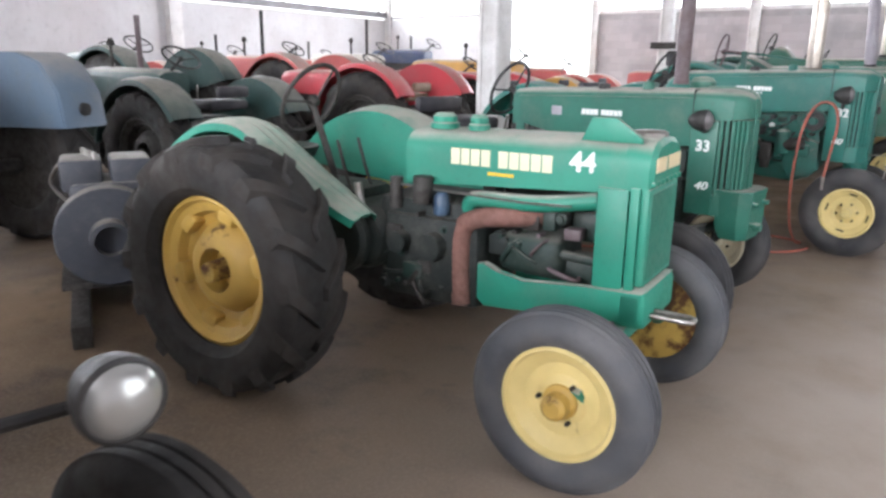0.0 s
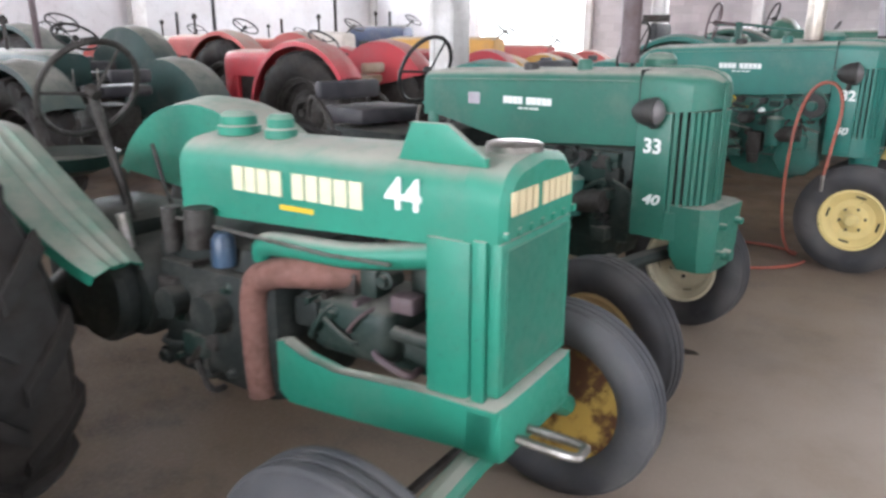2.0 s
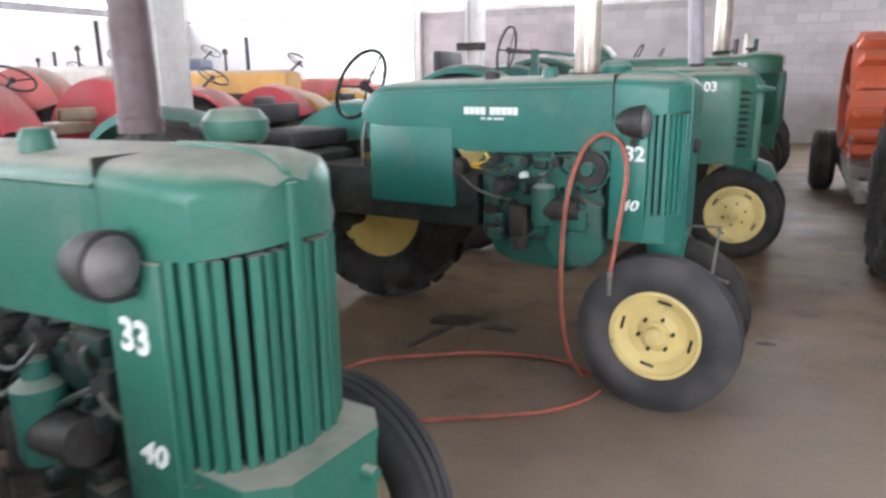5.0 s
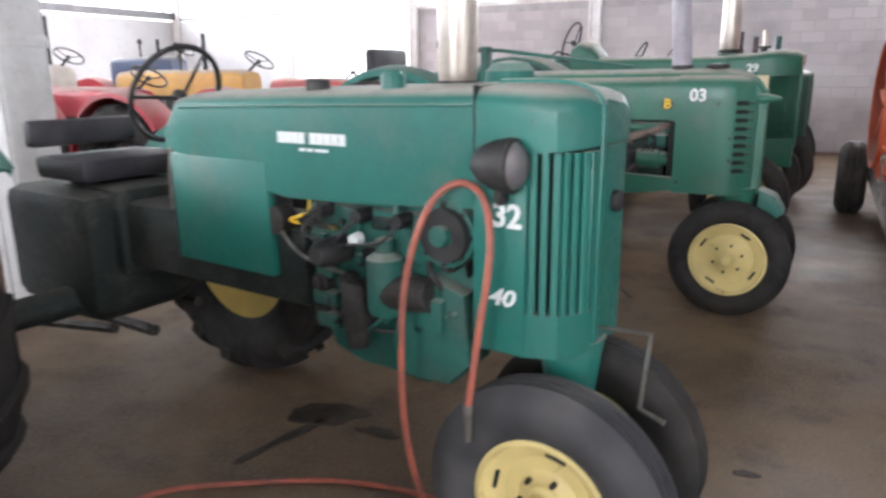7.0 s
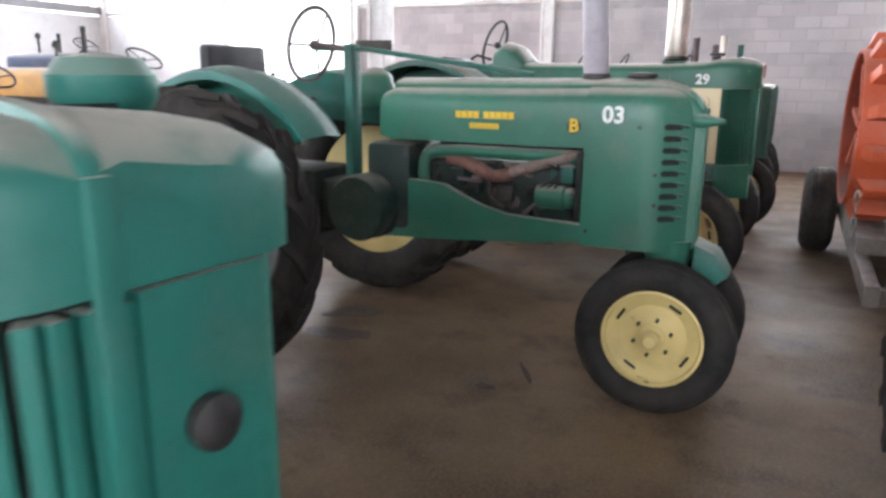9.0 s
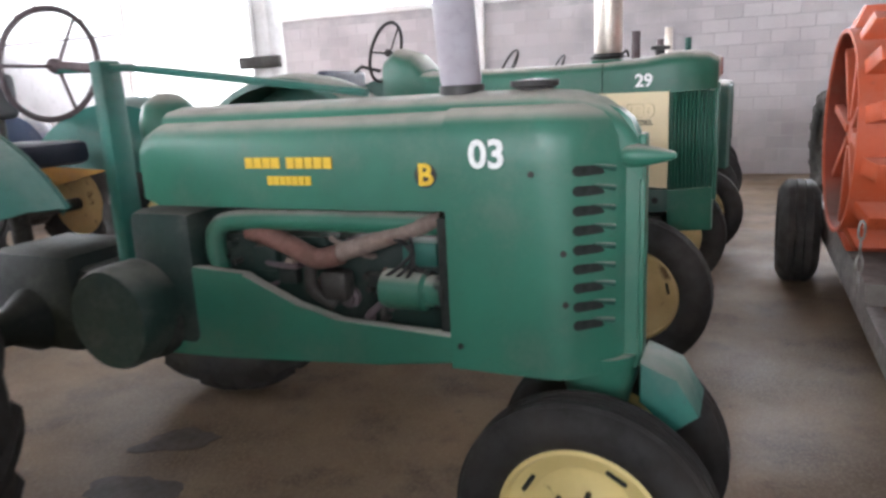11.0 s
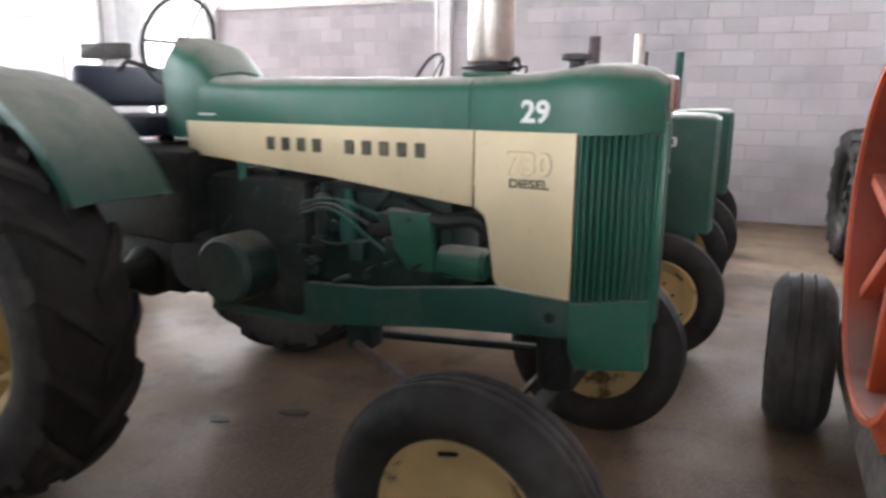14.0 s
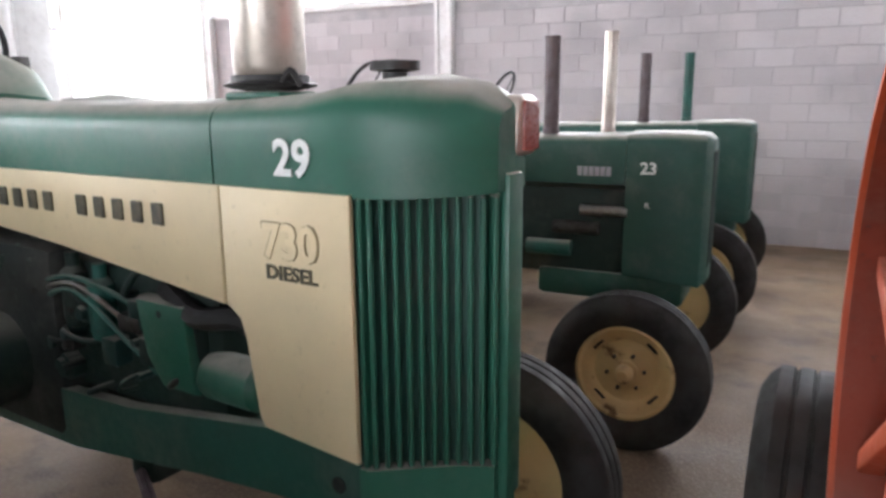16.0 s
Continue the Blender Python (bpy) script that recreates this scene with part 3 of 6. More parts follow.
def clutter(parent, x0, x1, y, z0, z1, n, seed, mats):
    """Small pipes, unions and covers crowded on an engine's flank."""
    rnd = random.Random(seed)
    for i in range(n):
        x, z = rnd.uniform(x0, x1), rnd.uniform(z0, z1)
        m = rnd.choice(mats)
        kind = i % 4
        if kind == 0:
            dx, dz = rnd.uniform(-0.18, 0.18), rnd.uniform(-0.10, 0.10)
            part("pipe", tube(B(), rounded([(x, y + 0.03, z), (x + dx * 0.3, y - 0.02, z + dz * 0.2), (x + dx, y - 0.025, z + dz), (x + dx, y + 0.03, z + dz * 1.2)], 5), rnd.uniform(0.006, 0.013), 8), m, parent)
        elif kind == 1:
            r = rnd.uniform(0.018, 0.036)
            part("fitting", lathe(B(), [(0.0, -0.03), (r * 0.6, -0.03), (r * 0.7, -0.015), (r, -0.012), (r, 0.04), (0.0, 0.04)], (x, y, z), "y", 14), m, parent)
        elif kind == 2:
            bm = B()
            a, b = rnd.uniform(0.025, 0.055), rnd.uniform(0.02, 0.045)
            box(bm, x - a, x + a, y - rnd.uniform(0.01, 0.03), y + 0.05, z - b, z + b, 0.01)
            part("cover", bm, m, parent)
        else:
            part("bolt", cyl(B(), (x, y + 0.03, z), (x, y - 0.03, z), 0.011, n=6), m, parent)



# ---- the hall ----
def slab(name, x0, x1, y0, y1, z0, z1, material, label, category):
    bm = B()
    box(bm, x0, x1, y0, y1, z0, z1)
    return solid(name, bm, material, label, category, kind="structure")


slab("ground", -400, 400, -400, 400, -0.6, -0.10, M_YARD, "pale concrete yard round the hall", "ground")
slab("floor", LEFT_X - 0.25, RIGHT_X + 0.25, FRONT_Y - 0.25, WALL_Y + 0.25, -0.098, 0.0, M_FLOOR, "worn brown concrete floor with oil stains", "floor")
slab("ceiling", LEFT_X - 0.3, RIGHT_X + 0.3, FRONT_Y - 0.3, WALL_Y + 0.3, ROOF_Z, ROOF_Z + 0.12, M_CEIL, "pale sheet-metal roof", "ceiling")

slab("backdrop_end", -60, 40, WALL_Y + 9, WALL_Y + 9.1, -0.1, 10, M_GLOW, "white hazy daylight beyond the end wall", "backdrop")
slab("backdrop_side", LEFT_X - 9.1, LEFT_X - 9, -40, WALL_Y + 8.9, -0.1, 10, M_GLOW, "white hazy daylight beyond the side wall", "backdrop")

SILL, HEAD = 2.95, 4.75
DOOR_L, DOOR_R = -11.2, -7.95
# back wall: a panel bay, the tall doorway, then blockwork; a window band over all of it
slab("wall_back_panel", LEFT_X, DOOR_L, WALL_Y, WALL_Y + 0.2, 0, SILL, M_WHITEWALL, "white panelled end wall beside the tall doorway", "wall")
wall_back = slab("wall_back", DOOR_R, RIGHT_X, WALL_Y + 0.012, WALL_Y + 0.2, 0, SILL, M_MORTAR, "grey concrete block wall with pale mortar joints", "wall")
slab("wall_back_top", LEFT_X, RIGHT_X, WALL_Y, WALL_Y + 0.2, HEAD, ROOF_Z, M_WHITEWALL, "white strip of wall over the end windows", "wall")
slab("wall_left", LEFT_X - 0.2, LEFT_X, FRONT_Y, WALL_Y + 0.2, 0, SILL, M_WHITEWALL, "whitewashed side wall below a long window band", "wall")
slab("wall_left_top", LEFT_X - 0.2, LEFT_X, FRONT_Y, WALL_Y + 0.2, HEAD, ROOF_Z, M_WHITEWALL, "white strip of wall over the side windows", "wall")
# unseen right wall, set close and grey to dim the aisle; opening added
slab("wall_right_a", RIGHT_X, RIGHT_X + 0.2, FRONT_Y, 0.5, 0, ROOF_Z, M_MORTAR, "plain grey rendered side wall, unseen, before the added opening", "wall")
slab("wall_right_b", RIGHT_X, RIGHT_X + 0.2, 5.3, WALL_Y + 0.2, 0, ROOF_Z, M_MORTAR, "plain grey rendered side wall, unseen, beyond the added opening", "wall")
slab("wall_right_top", RIGHT_X, RIGHT_X + 0.2, 0.5, 5.3, 3.8, ROOF_Z, M_MORTAR, "plain grey rendered wall, unseen, over the added opening", "wall")
# unseen front wall with an opening assumed for the fill light
slab("wall_front_a", LEFT_X, -5.2, FRONT_Y - 0.2, FRONT_Y, 0, ROOF_Z, M_WHITEWALL, "plain white wall, unseen, beside the assumed opening", "wall")
slab("wall_front_b", 1.8, RIGHT_X, FRONT_Y - 0.2, FRONT_Y, 0, ROOF_Z, M_WHITEWALL, "plain white wall, unseen, beside the assumed opening", "wall")
slab("wall_front_top", -5.2, 1.8, FRONT_Y - 0.2, FRONT_Y, 4.6, ROOF_Z, M_WHITEWALL, "plain white wall, unseen, over the assumed opening", "wall")

# rails under and in the window bands
slab("trim_rail_left", LEFT_X, LEFT_X + 0.12, FRONT_Y, WALL_Y - 0.01, SILL + 0.05, SILL + 0.23, M_BEAM, "grey steel rail along the side wall", "rail")
slab("trim_sill_back", DOOR_R + 0.02, RIGHT_X - 0.01, WALL_Y - 0.03, WALL_Y + 0.17, SILL, SILL + 0.07, M_COLUMN, "white concrete sill on the block wall", "sill")
slab("trim_rail_back", LEFT_X + 0.13, DOOR_L - 0.02, WALL_Y - 0.04, WALL_Y - 0.002, SILL + 0.02, SILL + 0.07, M_BEAM, "thin grey rail on the end wall", "rail")


def window_bay(name, a, b, along, at):
    """One glazed bay: frame, two mullions, a transom and the panes."""
    w = thing(name, Matrix.Identity(4), "steel-framed window bay letting in white daylight", "window", kind="structure")
    z0, z1 = SILL + 0.07, HEAD

    def bar(p0, p1, q0, q1, nm):
        bm = B()
        if along == "x":
            box(bm, p0, p1, at + 0.05, at + 0.11, q0, q1)
        else:
            box(bm, at - 0.11, at - 0.05, p0, p1, q0, q1)
        part(nm, bm, M_COLUMN, w)
    n = 3
    for i in range(n + 1):
        p = a + (b - a) * i / n
        bar(p - 0.025, p + 0.025, z0, z1, "mullion")
    zm = z0 + 0.62
    for i in range(n):
        p, q = a + (b - a) * i / n + 0.025, a + (b - a) * (i + 1) / n - 0.025
        bar(p, q, zm - 0.02, zm + 0.02, "transom")
        bar(p, q, z0, z0 + 0.05, "transom")
        bm = B()
        if along == "x":
            box(bm, p, q, at + 0.075, at + 0.081, z0 + 0.05, z1)
        else:
            box(bm, at - 0.081, at - 0.075, p, q, z0 + 0.05, z1)
        g = part("pane", bm, M_GLASS, w)
        g.visible_shadow = False


for i, (a, b) in enumerate(((-15.3, -11.3), (-7.85, -3.75), (-3.45, 0.0), (0.1, 3.5))):
    window_bay("window_%d" % (i + 1), a, b, "x", WALL_Y)
for i in range(6):
    window_bay("window_%d" % (i + 5), FRONT_Y + 0.2 + 4.45 * i, FRONT_Y + 4.4 + 4.45 * i, "y", LEFT_X)


def column(name, x, y, w, d, z1, label):
    """A white column with a recessed face and a ledge."""
    c = thing(name, pose(x, y, 0), label, "column", kind="structure")
    bm = B()
    box(bm, -w / 2, w / 2, -d / 2, d / 2, 0, z1, 0.012)
    part("shaft", bm, M_COLUMN, c)
    bm = B()
    box(bm, -w / 2 - 0.006, w / 2 + 0.006, -d / 2 - 0.006, d / 2 + 0.006, 1.72, 1.80, 0.005)
    part("ledge", bm, M_COLUMN, c)
    for sx in (-1, 1):
        bm = B()
        box(bm, sx * w * 0.36 - 0.03, sx * w * 0.36 + 0.03, -d / 2 - 0.02, -d / 2 + 0.004, 0.0, z1, 0.006)
        part("flange", bm, M_COLUMN, c)
    return c


column("column_1", -4.42, 7.92, 0.30, 0.34, ROOF_Z, "white painted column with raised edges between the rows")
col_b = column("column_2", -4.2, 14.45, 0.24, 0.26, ROOF_Z, "white painted column with a small grey box")
bm = B()
box(bm, -0.24, 0.24, -0.22, -0.14, 1.86, 1.98, 0.01)
part("junction_box", bm, M_IRON, col_b, "dusty grey box on the column")
for i, (x, w) in enumerate(((-3.6, 0.26), (DOOR_R + 0.1, 0.2), (DOOR_L - 0.1, 0.2), (LEFT_X + 0.12, 0.22))):
    column("column_%d" % (i + 3), x, WALL_Y - 0.02, w, 0.12, ROOF_Z, "white pilaster on the end wall")
for i, y in enumerate((11.4, 4.0, -2.0)):
    column("column_%d" % (i + 7), LEFT_X + 0.1, y, 0.2, 0.34, ROOF_Z, "white pilaster on the side wall")


# ---- tractor with the cast frame and flat radiator ----
def tractor_44(m):
    t = thing("tractor", m, "bright green vintage tractor numbered 44, dusty bonnet, yellow wheels", "tractor")
    hw = 0.18
    bm = B()
    bonnet(bm, [(-1.12, hw, 1.225, 0.985, 0.09), (-0.6, hw, 1.232, 1.005, 0.09), (-0.06, hw + 0.004, 1.242, 1.035, 0.09)])
    hood = part("bonnet", bm, M_44, t)
    bm = B()
    bonnet(bm, [(-0.10, hw + 0.008, 1.250, 1.045, 0.09), (-0.005, hw + 0.010, 1.246, 1.055, 0.10), (0.012, hw - 0.005, 1.225, 1.065, 0.09)])
    part("radiator_top", bm, M_44, t)
    letter_bars(t, (4, 5), 0.055, 0.027, 0.007, (0.014, 0.0, 1.145), 90, M_STRIPE, "cream raised trade lettering on the radiator top")
    letter_bars(t, (4, 5), 0.070, 0.043, 0.007, (-0.635, -hw - 0.002, 1.118), 0, M_CREAMMARK, "cream painted trade lettering")
    letter_bars(t, (7,), 0.014, 0.015, 0.003, (-0.63, -hw - 0.002, 1.055), 0, M_YELLOWMARK, "small yellow line of writing")
    text_on(t, "44", 0.108, (-0.27, -hw - 0.003, 1.135), 0, M_WHITEMARK)
    # filler caps and the hinge plate on top
    bm = B()
    prism(bm, [(-0.28, 1.225), (-0.24, 1.315), (-0.14, 1.315), (-0.04, 1.245), (-0.04, 1.225)], -0.19, -0.17, 0.004)
    part("bonnet_bracket", bm, M_44, t)
    for x, r in ((-1.0, 0.055), (-0.82, 0.04)):
        bm = lathe(B(), [(r * 1.2, 1.22), (r * 1.2, 1.245), (r, 1.25), (r, 1.275), (r * 0.7, 1.29), (0.0, 1.29)], (x, -0.04, 0), "z", 20)
        part("filler_cap", bm, M_44, t)
    bm = lathe(B(), [(0.07, 1.235), (0.07, 1.255), (0.062, 1.261), (0.0, 1.263)], (-0.07, 0.0, 0), "z", 22)
    part("radiator_cap", bm, M_STEEL, t)
    # radiator: side posts, front frame, core
    for sy in (-1, 1):
        bm = B()
        box(bm, -0.20, -0.075, sy * hw - 0.012, sy * hw + 0.012, 0.645, 1.05, 0.006)
        part("radiator_side", bm, M_44, t)
        bm = B()
        box(bm, -0.068, -0.03, sy * (hw + 0.002) - 0.018, sy * (hw + 0.002) + 0.018, 0.655, 1.06, 0.006)
        part("radiator_post", bm, M_44, t)
    bm = B()
    box(bm, -0.19, -0.04, -hw + 0.02, hw - 0.02, 0.66, 1.05)
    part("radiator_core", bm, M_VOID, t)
    bm = B()
    box(bm, -0.028, 0.006, -hw - 0.012, hw + 0.012, 0.675, 1.058, 0.008)
    screen = part("radiator_screen", bm, M_44, t)
    bm = B()
    box(bm, 0.002, 0.009, -hw + 0.012, hw - 0.012, 0.695, 1.04, 0.003, 1)
    part("screen_mesh", bm, M_MESH, screen, "green fine wire mesh")
    for k in range(7):
        bm = B()
        lathe(bm, [(0.0, 0.0), (0.011, 0.0), (0.011, 0.012), (0.0, 0.014)], (0.006, -0.18 + 0.06 * k, 1.075), "x", 8)
        part("bolt", bm, M_44, t)
    # frame casting
    for sy in (-1, 1):
        bm = B()
        prism(bm, [(0.02, 0.66), (0.0, 0.53), (-0.14, 0.52), (-0.45, 0.49), (-0.68, 0.47), (-0.72, 0.50), (-0.72, 0.66), (-0.68, 0.67), (-0.62, 0.63), (-0.5, 0.61), (-0.2, 0.645)], sy * 0.19 - 0.02, sy * 0.19 + 0.02, 0.008)
        part("side_rail", bm, M_44, t)
    bm = B()
    box(bm, -0.10, 0.03, -0.21, 0.21, 0.50, 0.665, 0.03)
    part("front_casting", bm, M_44, t)
    bm = tube(B(), rounded([(0.02, -0.13, 0.55), (0.17, -0.13, 0.55), (0.19, -0.10, 0.55), (0.17, -0.07, 0.55), (0.02, -0.07, 0.55)], 5), 0.012, 8)
    part("tow_loop", bm, M_STEEL, t)
    # water pipe, exhaust and engine in the opening
    part("water_pipe", tube(B(), rounded([(-0.22, -0.12, 0.98), (-0.45, -0.16, 0.95), (-0.72, -0.17, 0.94), (-0.78, -0.17, 0.92), (-0.80, -0.15, 0.86)], 6), 0.036, 12), M_44, t)
    part("exhaust_manifold", tube(B(), rounded([(-0.42, -0.05, 0.88), (-0.56, -0.16, 0.88), (-0.72, -0.20, 0.86), (-0.80, -0.20, 0.80), (-0.81, -0.2, 0.62), (-0.80, -0.2, 0.46)], 6), 0.044, 12), M_RUSTPIPE, t)
    bm = B()
    box(bm, -0.66, -0.36, -0.14, 0.14, 0.62, 0.80, 0.05, 3)
    box(bm, -0.58, -0.24, -0.07, 0.07, 0.60, 0.72, 0.02)
    part("cylinder_head", bm, M_OIL, t)
    bm = B()
    box(bm, -0.36, -0.22, -0.05, 0.09, 0.78, 0.92, 0.03)
    cyl(bm, (-0.5, -0.1, 0.74), (-0.2, -0.1, 0.72), 0.02)
    part("magneto", bm, M_OIL, t)
    part("fan_shaft", cyl(B(), (-0.9, 0, 0.9), (-0.2, 0, 0.9), 0.02, n=10), M_IRON, t)
    part("throttle_rod", tube(B(), [(-1.2, -0.2, 0.97), (-0.5, -0.21, 0.955), (-0.3, -0.2, 0.96)], 0.006, 6), M_STEEL, t)
    bm = B()
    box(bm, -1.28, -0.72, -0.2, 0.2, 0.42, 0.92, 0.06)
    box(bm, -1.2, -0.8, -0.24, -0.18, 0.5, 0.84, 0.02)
    part("crankcase", bm, M_NEARBLACK, t)
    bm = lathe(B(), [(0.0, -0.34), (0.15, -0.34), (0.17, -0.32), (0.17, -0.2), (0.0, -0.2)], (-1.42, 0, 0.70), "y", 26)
    part("belt_pulley", bm, M_NEARBLACK, t)
    for y, x, r in ((-0.25, -0.92, 0.06), (-0.25, -1.1, 0.05)):
        bm = lathe(B(), [(0.0, -0.05), (r, -0.05), (r, 0.03), (0.0, 0.03)], (x, y, 0.72), "y", 14)
        part("cover_plate", bm, M_NEARBLACK, t)
    bm = B()
    cyl(bm, (-1.0, -0.22, 0.9), (-1.0, -0.22, 1.02), 0.045)
    part("carburettor", bm, M_IRON, t)
    part("oil_filler", cyl(B(), (-1.16, -0.2, 0.86), (-1.16, -0.2, 1.0), 0.03), M_IRON, t)
    bm = lathe(B(), [(0.0, 0.86), (0.035, 0.86), (0.036, 0.89), (0.034, 0.94), (0.02, 0.96), (0.0, 0.96)], (-0.90, -0.22, 0), "z", 16)
    part("fuel_bowl", bm, M_NAVYBOWL, t, "dark blue fuel bowl")
    bm = B()
    cyl(bm, (-1.33, -0.24, 0.80), (-1.36, -0.24, 0.96), 0.02)
    part("hand_lever", bm, M_STEEL, t)
    clutter(t, -1.25, -0.85, -0.23, 0.5, 0.86, 20, 44, (M_NEARBLACK, M_OIL, M_IRON))
    clutter(t, -0.66, -0.28, -0.13, 0.66, 0.9, 16, 45, (M_OIL, M_IRON, M_STACKBROWN, M_NEARBLACK))
    drivetrain(t, -1.73, -1.2, 0.68, 0.22, M_NEARBLACK, 0.60, 0.62)
    # axle and wheels
    part("front_axle", tube(B(), [(-0.08, -0.62, 0.36), (-0.08, -0.5, 0.42), (-0.08, -0.15, 0.46), (-0.08, 0.15, 0.46), (-0.08, 0.3, 0.44), (-0.08, 0.42, 0.36)], 0.04, 10), M_44, t)
    part("tie_rod", cyl(B(), (-0.24, -0.6, 0.34), (-0.24, 0.6, 0.34), 0.014, n=8), M_IRON, t)
    for sy in (-1, 1):
        wheel_front(t, 0.345, 0.160, 0.215, (-0.125, -0.61 if sy < 0 else 0.50, 0.342), sy, M_RIM_PALE if sy < 0 else M_RIM_RUST, M_RUBBER_GREY, 0.0 if sy < 0 else 0.03, slots=False, hub=0.05, bolts=3, hub_mat=M_GOLD)
        wheel_rear(t, 0.60, 0.36, 0.345, (-1.73, sy * 0.71, 0.596), sy, M_GOLD, M_RUBBER_DARK, -0.03, 14, 6)
    slope_fender(t, rounded([(-2.52, 0, 0.92), (-2.44, 0, 1.03), (-2.32, 0, 1.125), (-2.16, 0, 1.20), (-1.99, 0, 1.218), (-1.86, 0, 1.195), (-1.72, 0, 1.115), (-1.54, 0, 1.005), (-1.36, 0, 0.905), (-1.215, 0, 0.828)], 4), -0.495, -0.245, M_44)
    crown_fender(t, -1.77, 0.62, 0.625, 0.37, 0.67, 18, 150, M_44, 0.05, skirt=-1)
    steering_wheel(t, (-1.86, 0.0, 1.32), 0.195, 62, (-1.70, 0, 0.90), M_IRON)
    bm = lathe(B(), [(0.0, 0.0), (0.10, 0.0), (0.19, 0.03), (0.21, 0.08), (0.2, 0.085), (0.17, 0.045), (0.0, 0.02)], (-2.1, 0, 0.98), "z", 24)
    part("pan_seat", bm, M_OIL, t)
    part("seat_spring", tube(B(), rounded([(-1.75, 0, 0.86), (-2.0, 0, 0.84), (-2.12, 0, 0.97)], 5), 0.025, 8), M_IRON, t)
    for y in (-0.1, 0.06):
        part("hand_lever", tube(B(), [(-1.5, y, 0.85), (-1.56, y, 1.0), (-1.60, y, 1.13)], 0.008, 6), M_IRON, t)
    return t


tractor_44(pose(-0.765, 2.772, 0, 0, 0, 0.5))


# ---- tractors with the upright ribbed grille ----
def tractor_ribbed(m, dz, paint_mat, iron_mat, number, label, tricycle, hs):
    """hs: half width. dz: how far the whole bonnet is lifted."""
    t = thing("tractor", m, label, "tractor")
    zt, hw = 1.405 + dz, hs
    xr, xs_, xg = -1.60, -0.30, -0.135
    bm = B()
    tail = [(xr - 0.14, hw * 0.78, zt - 0.10, 1.18 + dz, 0.10), (xr - 0.02, hw * 0.98, zt - 0.045, 1.14 + dz, 0.055)] if tricycle else [(xr - 0.035, hw * 0.97, zt - 0.045, 1.125 + dz, 0.05), (xr - 0.02, hw * 0.995, zt - 0.034, 1.12 + dz, 0.05)]
    bonnet(bm, tail + [(xr + 0.05, hw, zt - 0.03, 1.13 + dz, 0.05), (-1.05, hw, zt - 0.015, 1.03 + dz, 0.05), (-0.8, hw, zt - 0.010, 1.035 + dz, 0.05), (xs_ - 0.004, hw, zt, 1.065 + dz, 0.05)])
    part("bonnet", bm, paint_mat, t)
    # the nose cowl over the grille
    bm = B()
    bonnet(bm, [(xs_ + 0.004, hw + 0.003, zt + 0.002, 1.215 + dz, 0.05), (xg - 0.01, hw + 0.003, zt + 0.002, 1.225 + dz, 0.06), (xg + 0.07, hw * 0.92, zt - 0.006, 1.23 + dz, 0.06), (-0.028, hw * 0.70, zt - 0.020, 1.235 + dz, 0.055), (0.0, hw * 0.40, zt - 0.045, 1.24 + dz, 0.04)])
    if tricycle:
        # the far half of this grille has been pushed out nearly square
        for v in bm.verts:
            if v.co.y > 0.0 and v.co.x > xg + 0.02:
                v.co.y *= 1.0 + 1.25 * max(0.0, (v.co.x - xg - 0.02) / 0.115) ** 2.2
    part("nose_cowl", bm, paint_mat, t)
    bm = B()
    box(bm, xs_ - 0.003, xs_ + 0.003, -hw - 0.001, hw + 0.001, 1.08 + dz, zt - 0.006)
    part("bonnet_seam", bm, M_VOID, t)
    zb = 0.66 + dz
    for sy in (-1, 1):
        bm = B()
        box(bm, xs_, xg, sy * hw - 0.012, sy * hw + 0.012, zb, 1.222 + dz, 0.008)
        part("grille_side", bm, paint_mat, t)
    # lower nose
    bm = B()
    zn = 0.785 + dz
    outline = [(xs_, -hw), (xg, -hw - 0.004), (xg + 0.085, -hw * 0.86), (0.0, -hw * 0.44), (0.0, hw * (0.80 if tricycle else 0.44)), (-0.022 if tricycle else xg + 0.085, hw * (0.98 if tricycle else 0.86)), (-0.07 if tricycle else xg, hw + 0.004), (xs_, hw)]
    skin(bm, [[Vector((x, y, z)) for x, y in outline] for z in (zb, zn - 0.01, zn)])
    part("lower_nose", bm, paint_mat, t)
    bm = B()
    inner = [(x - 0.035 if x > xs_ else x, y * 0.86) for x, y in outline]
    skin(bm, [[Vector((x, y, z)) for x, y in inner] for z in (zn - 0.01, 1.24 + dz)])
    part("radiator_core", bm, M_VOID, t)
    # ribs follow the bowed front
    rib = B()
    prism(rib, [(-0.028, zn), (-0.012, 1.232 + dz), (-0.012, 1.232 + dz), (0.0, 1.225 + dz), (0.0, zn)][:1] + [(-0.028, 1.228 + dz), (0.0, 1.228 + dz), (0.0, zn)], -0.0100, 0.0100, 0.003)
    rib = finish(rib, "grille_rib")
    path = [Vector((x, y)) for x, y in outline[1:-1]]
    seg = [(path[i + 1] - path[i]).length for i in range(len(path) - 1)]
    n = 17
    for k in range(n):
        s = sum(seg) * (k + 0.5) / n
        i = 0
        while s > seg[i]:
            s -= seg[i]
            i += 1
        d = (path[i + 1] - path[i]).normalized()
        p = path[i] + d * s
        if tricycle and p.y > -0.01:
            continue
        o = part("grille_rib", rib, paint_mat, t)
        o.matrix_basis = pose(p.x, p.y, 0, 0, 0, math.degrees(math.atan2(d.y, d.x)) - 90)
    bm = B()
    yc = -0.03 if tricycle else 0.0
    box(bm, -0.004, 0.008, yc - 0.014, yc + 0.014, zb + 0.02, zt - 0.055, 0.004)
    part("centre_strip", bm, paint_mat, t)
    loops = []
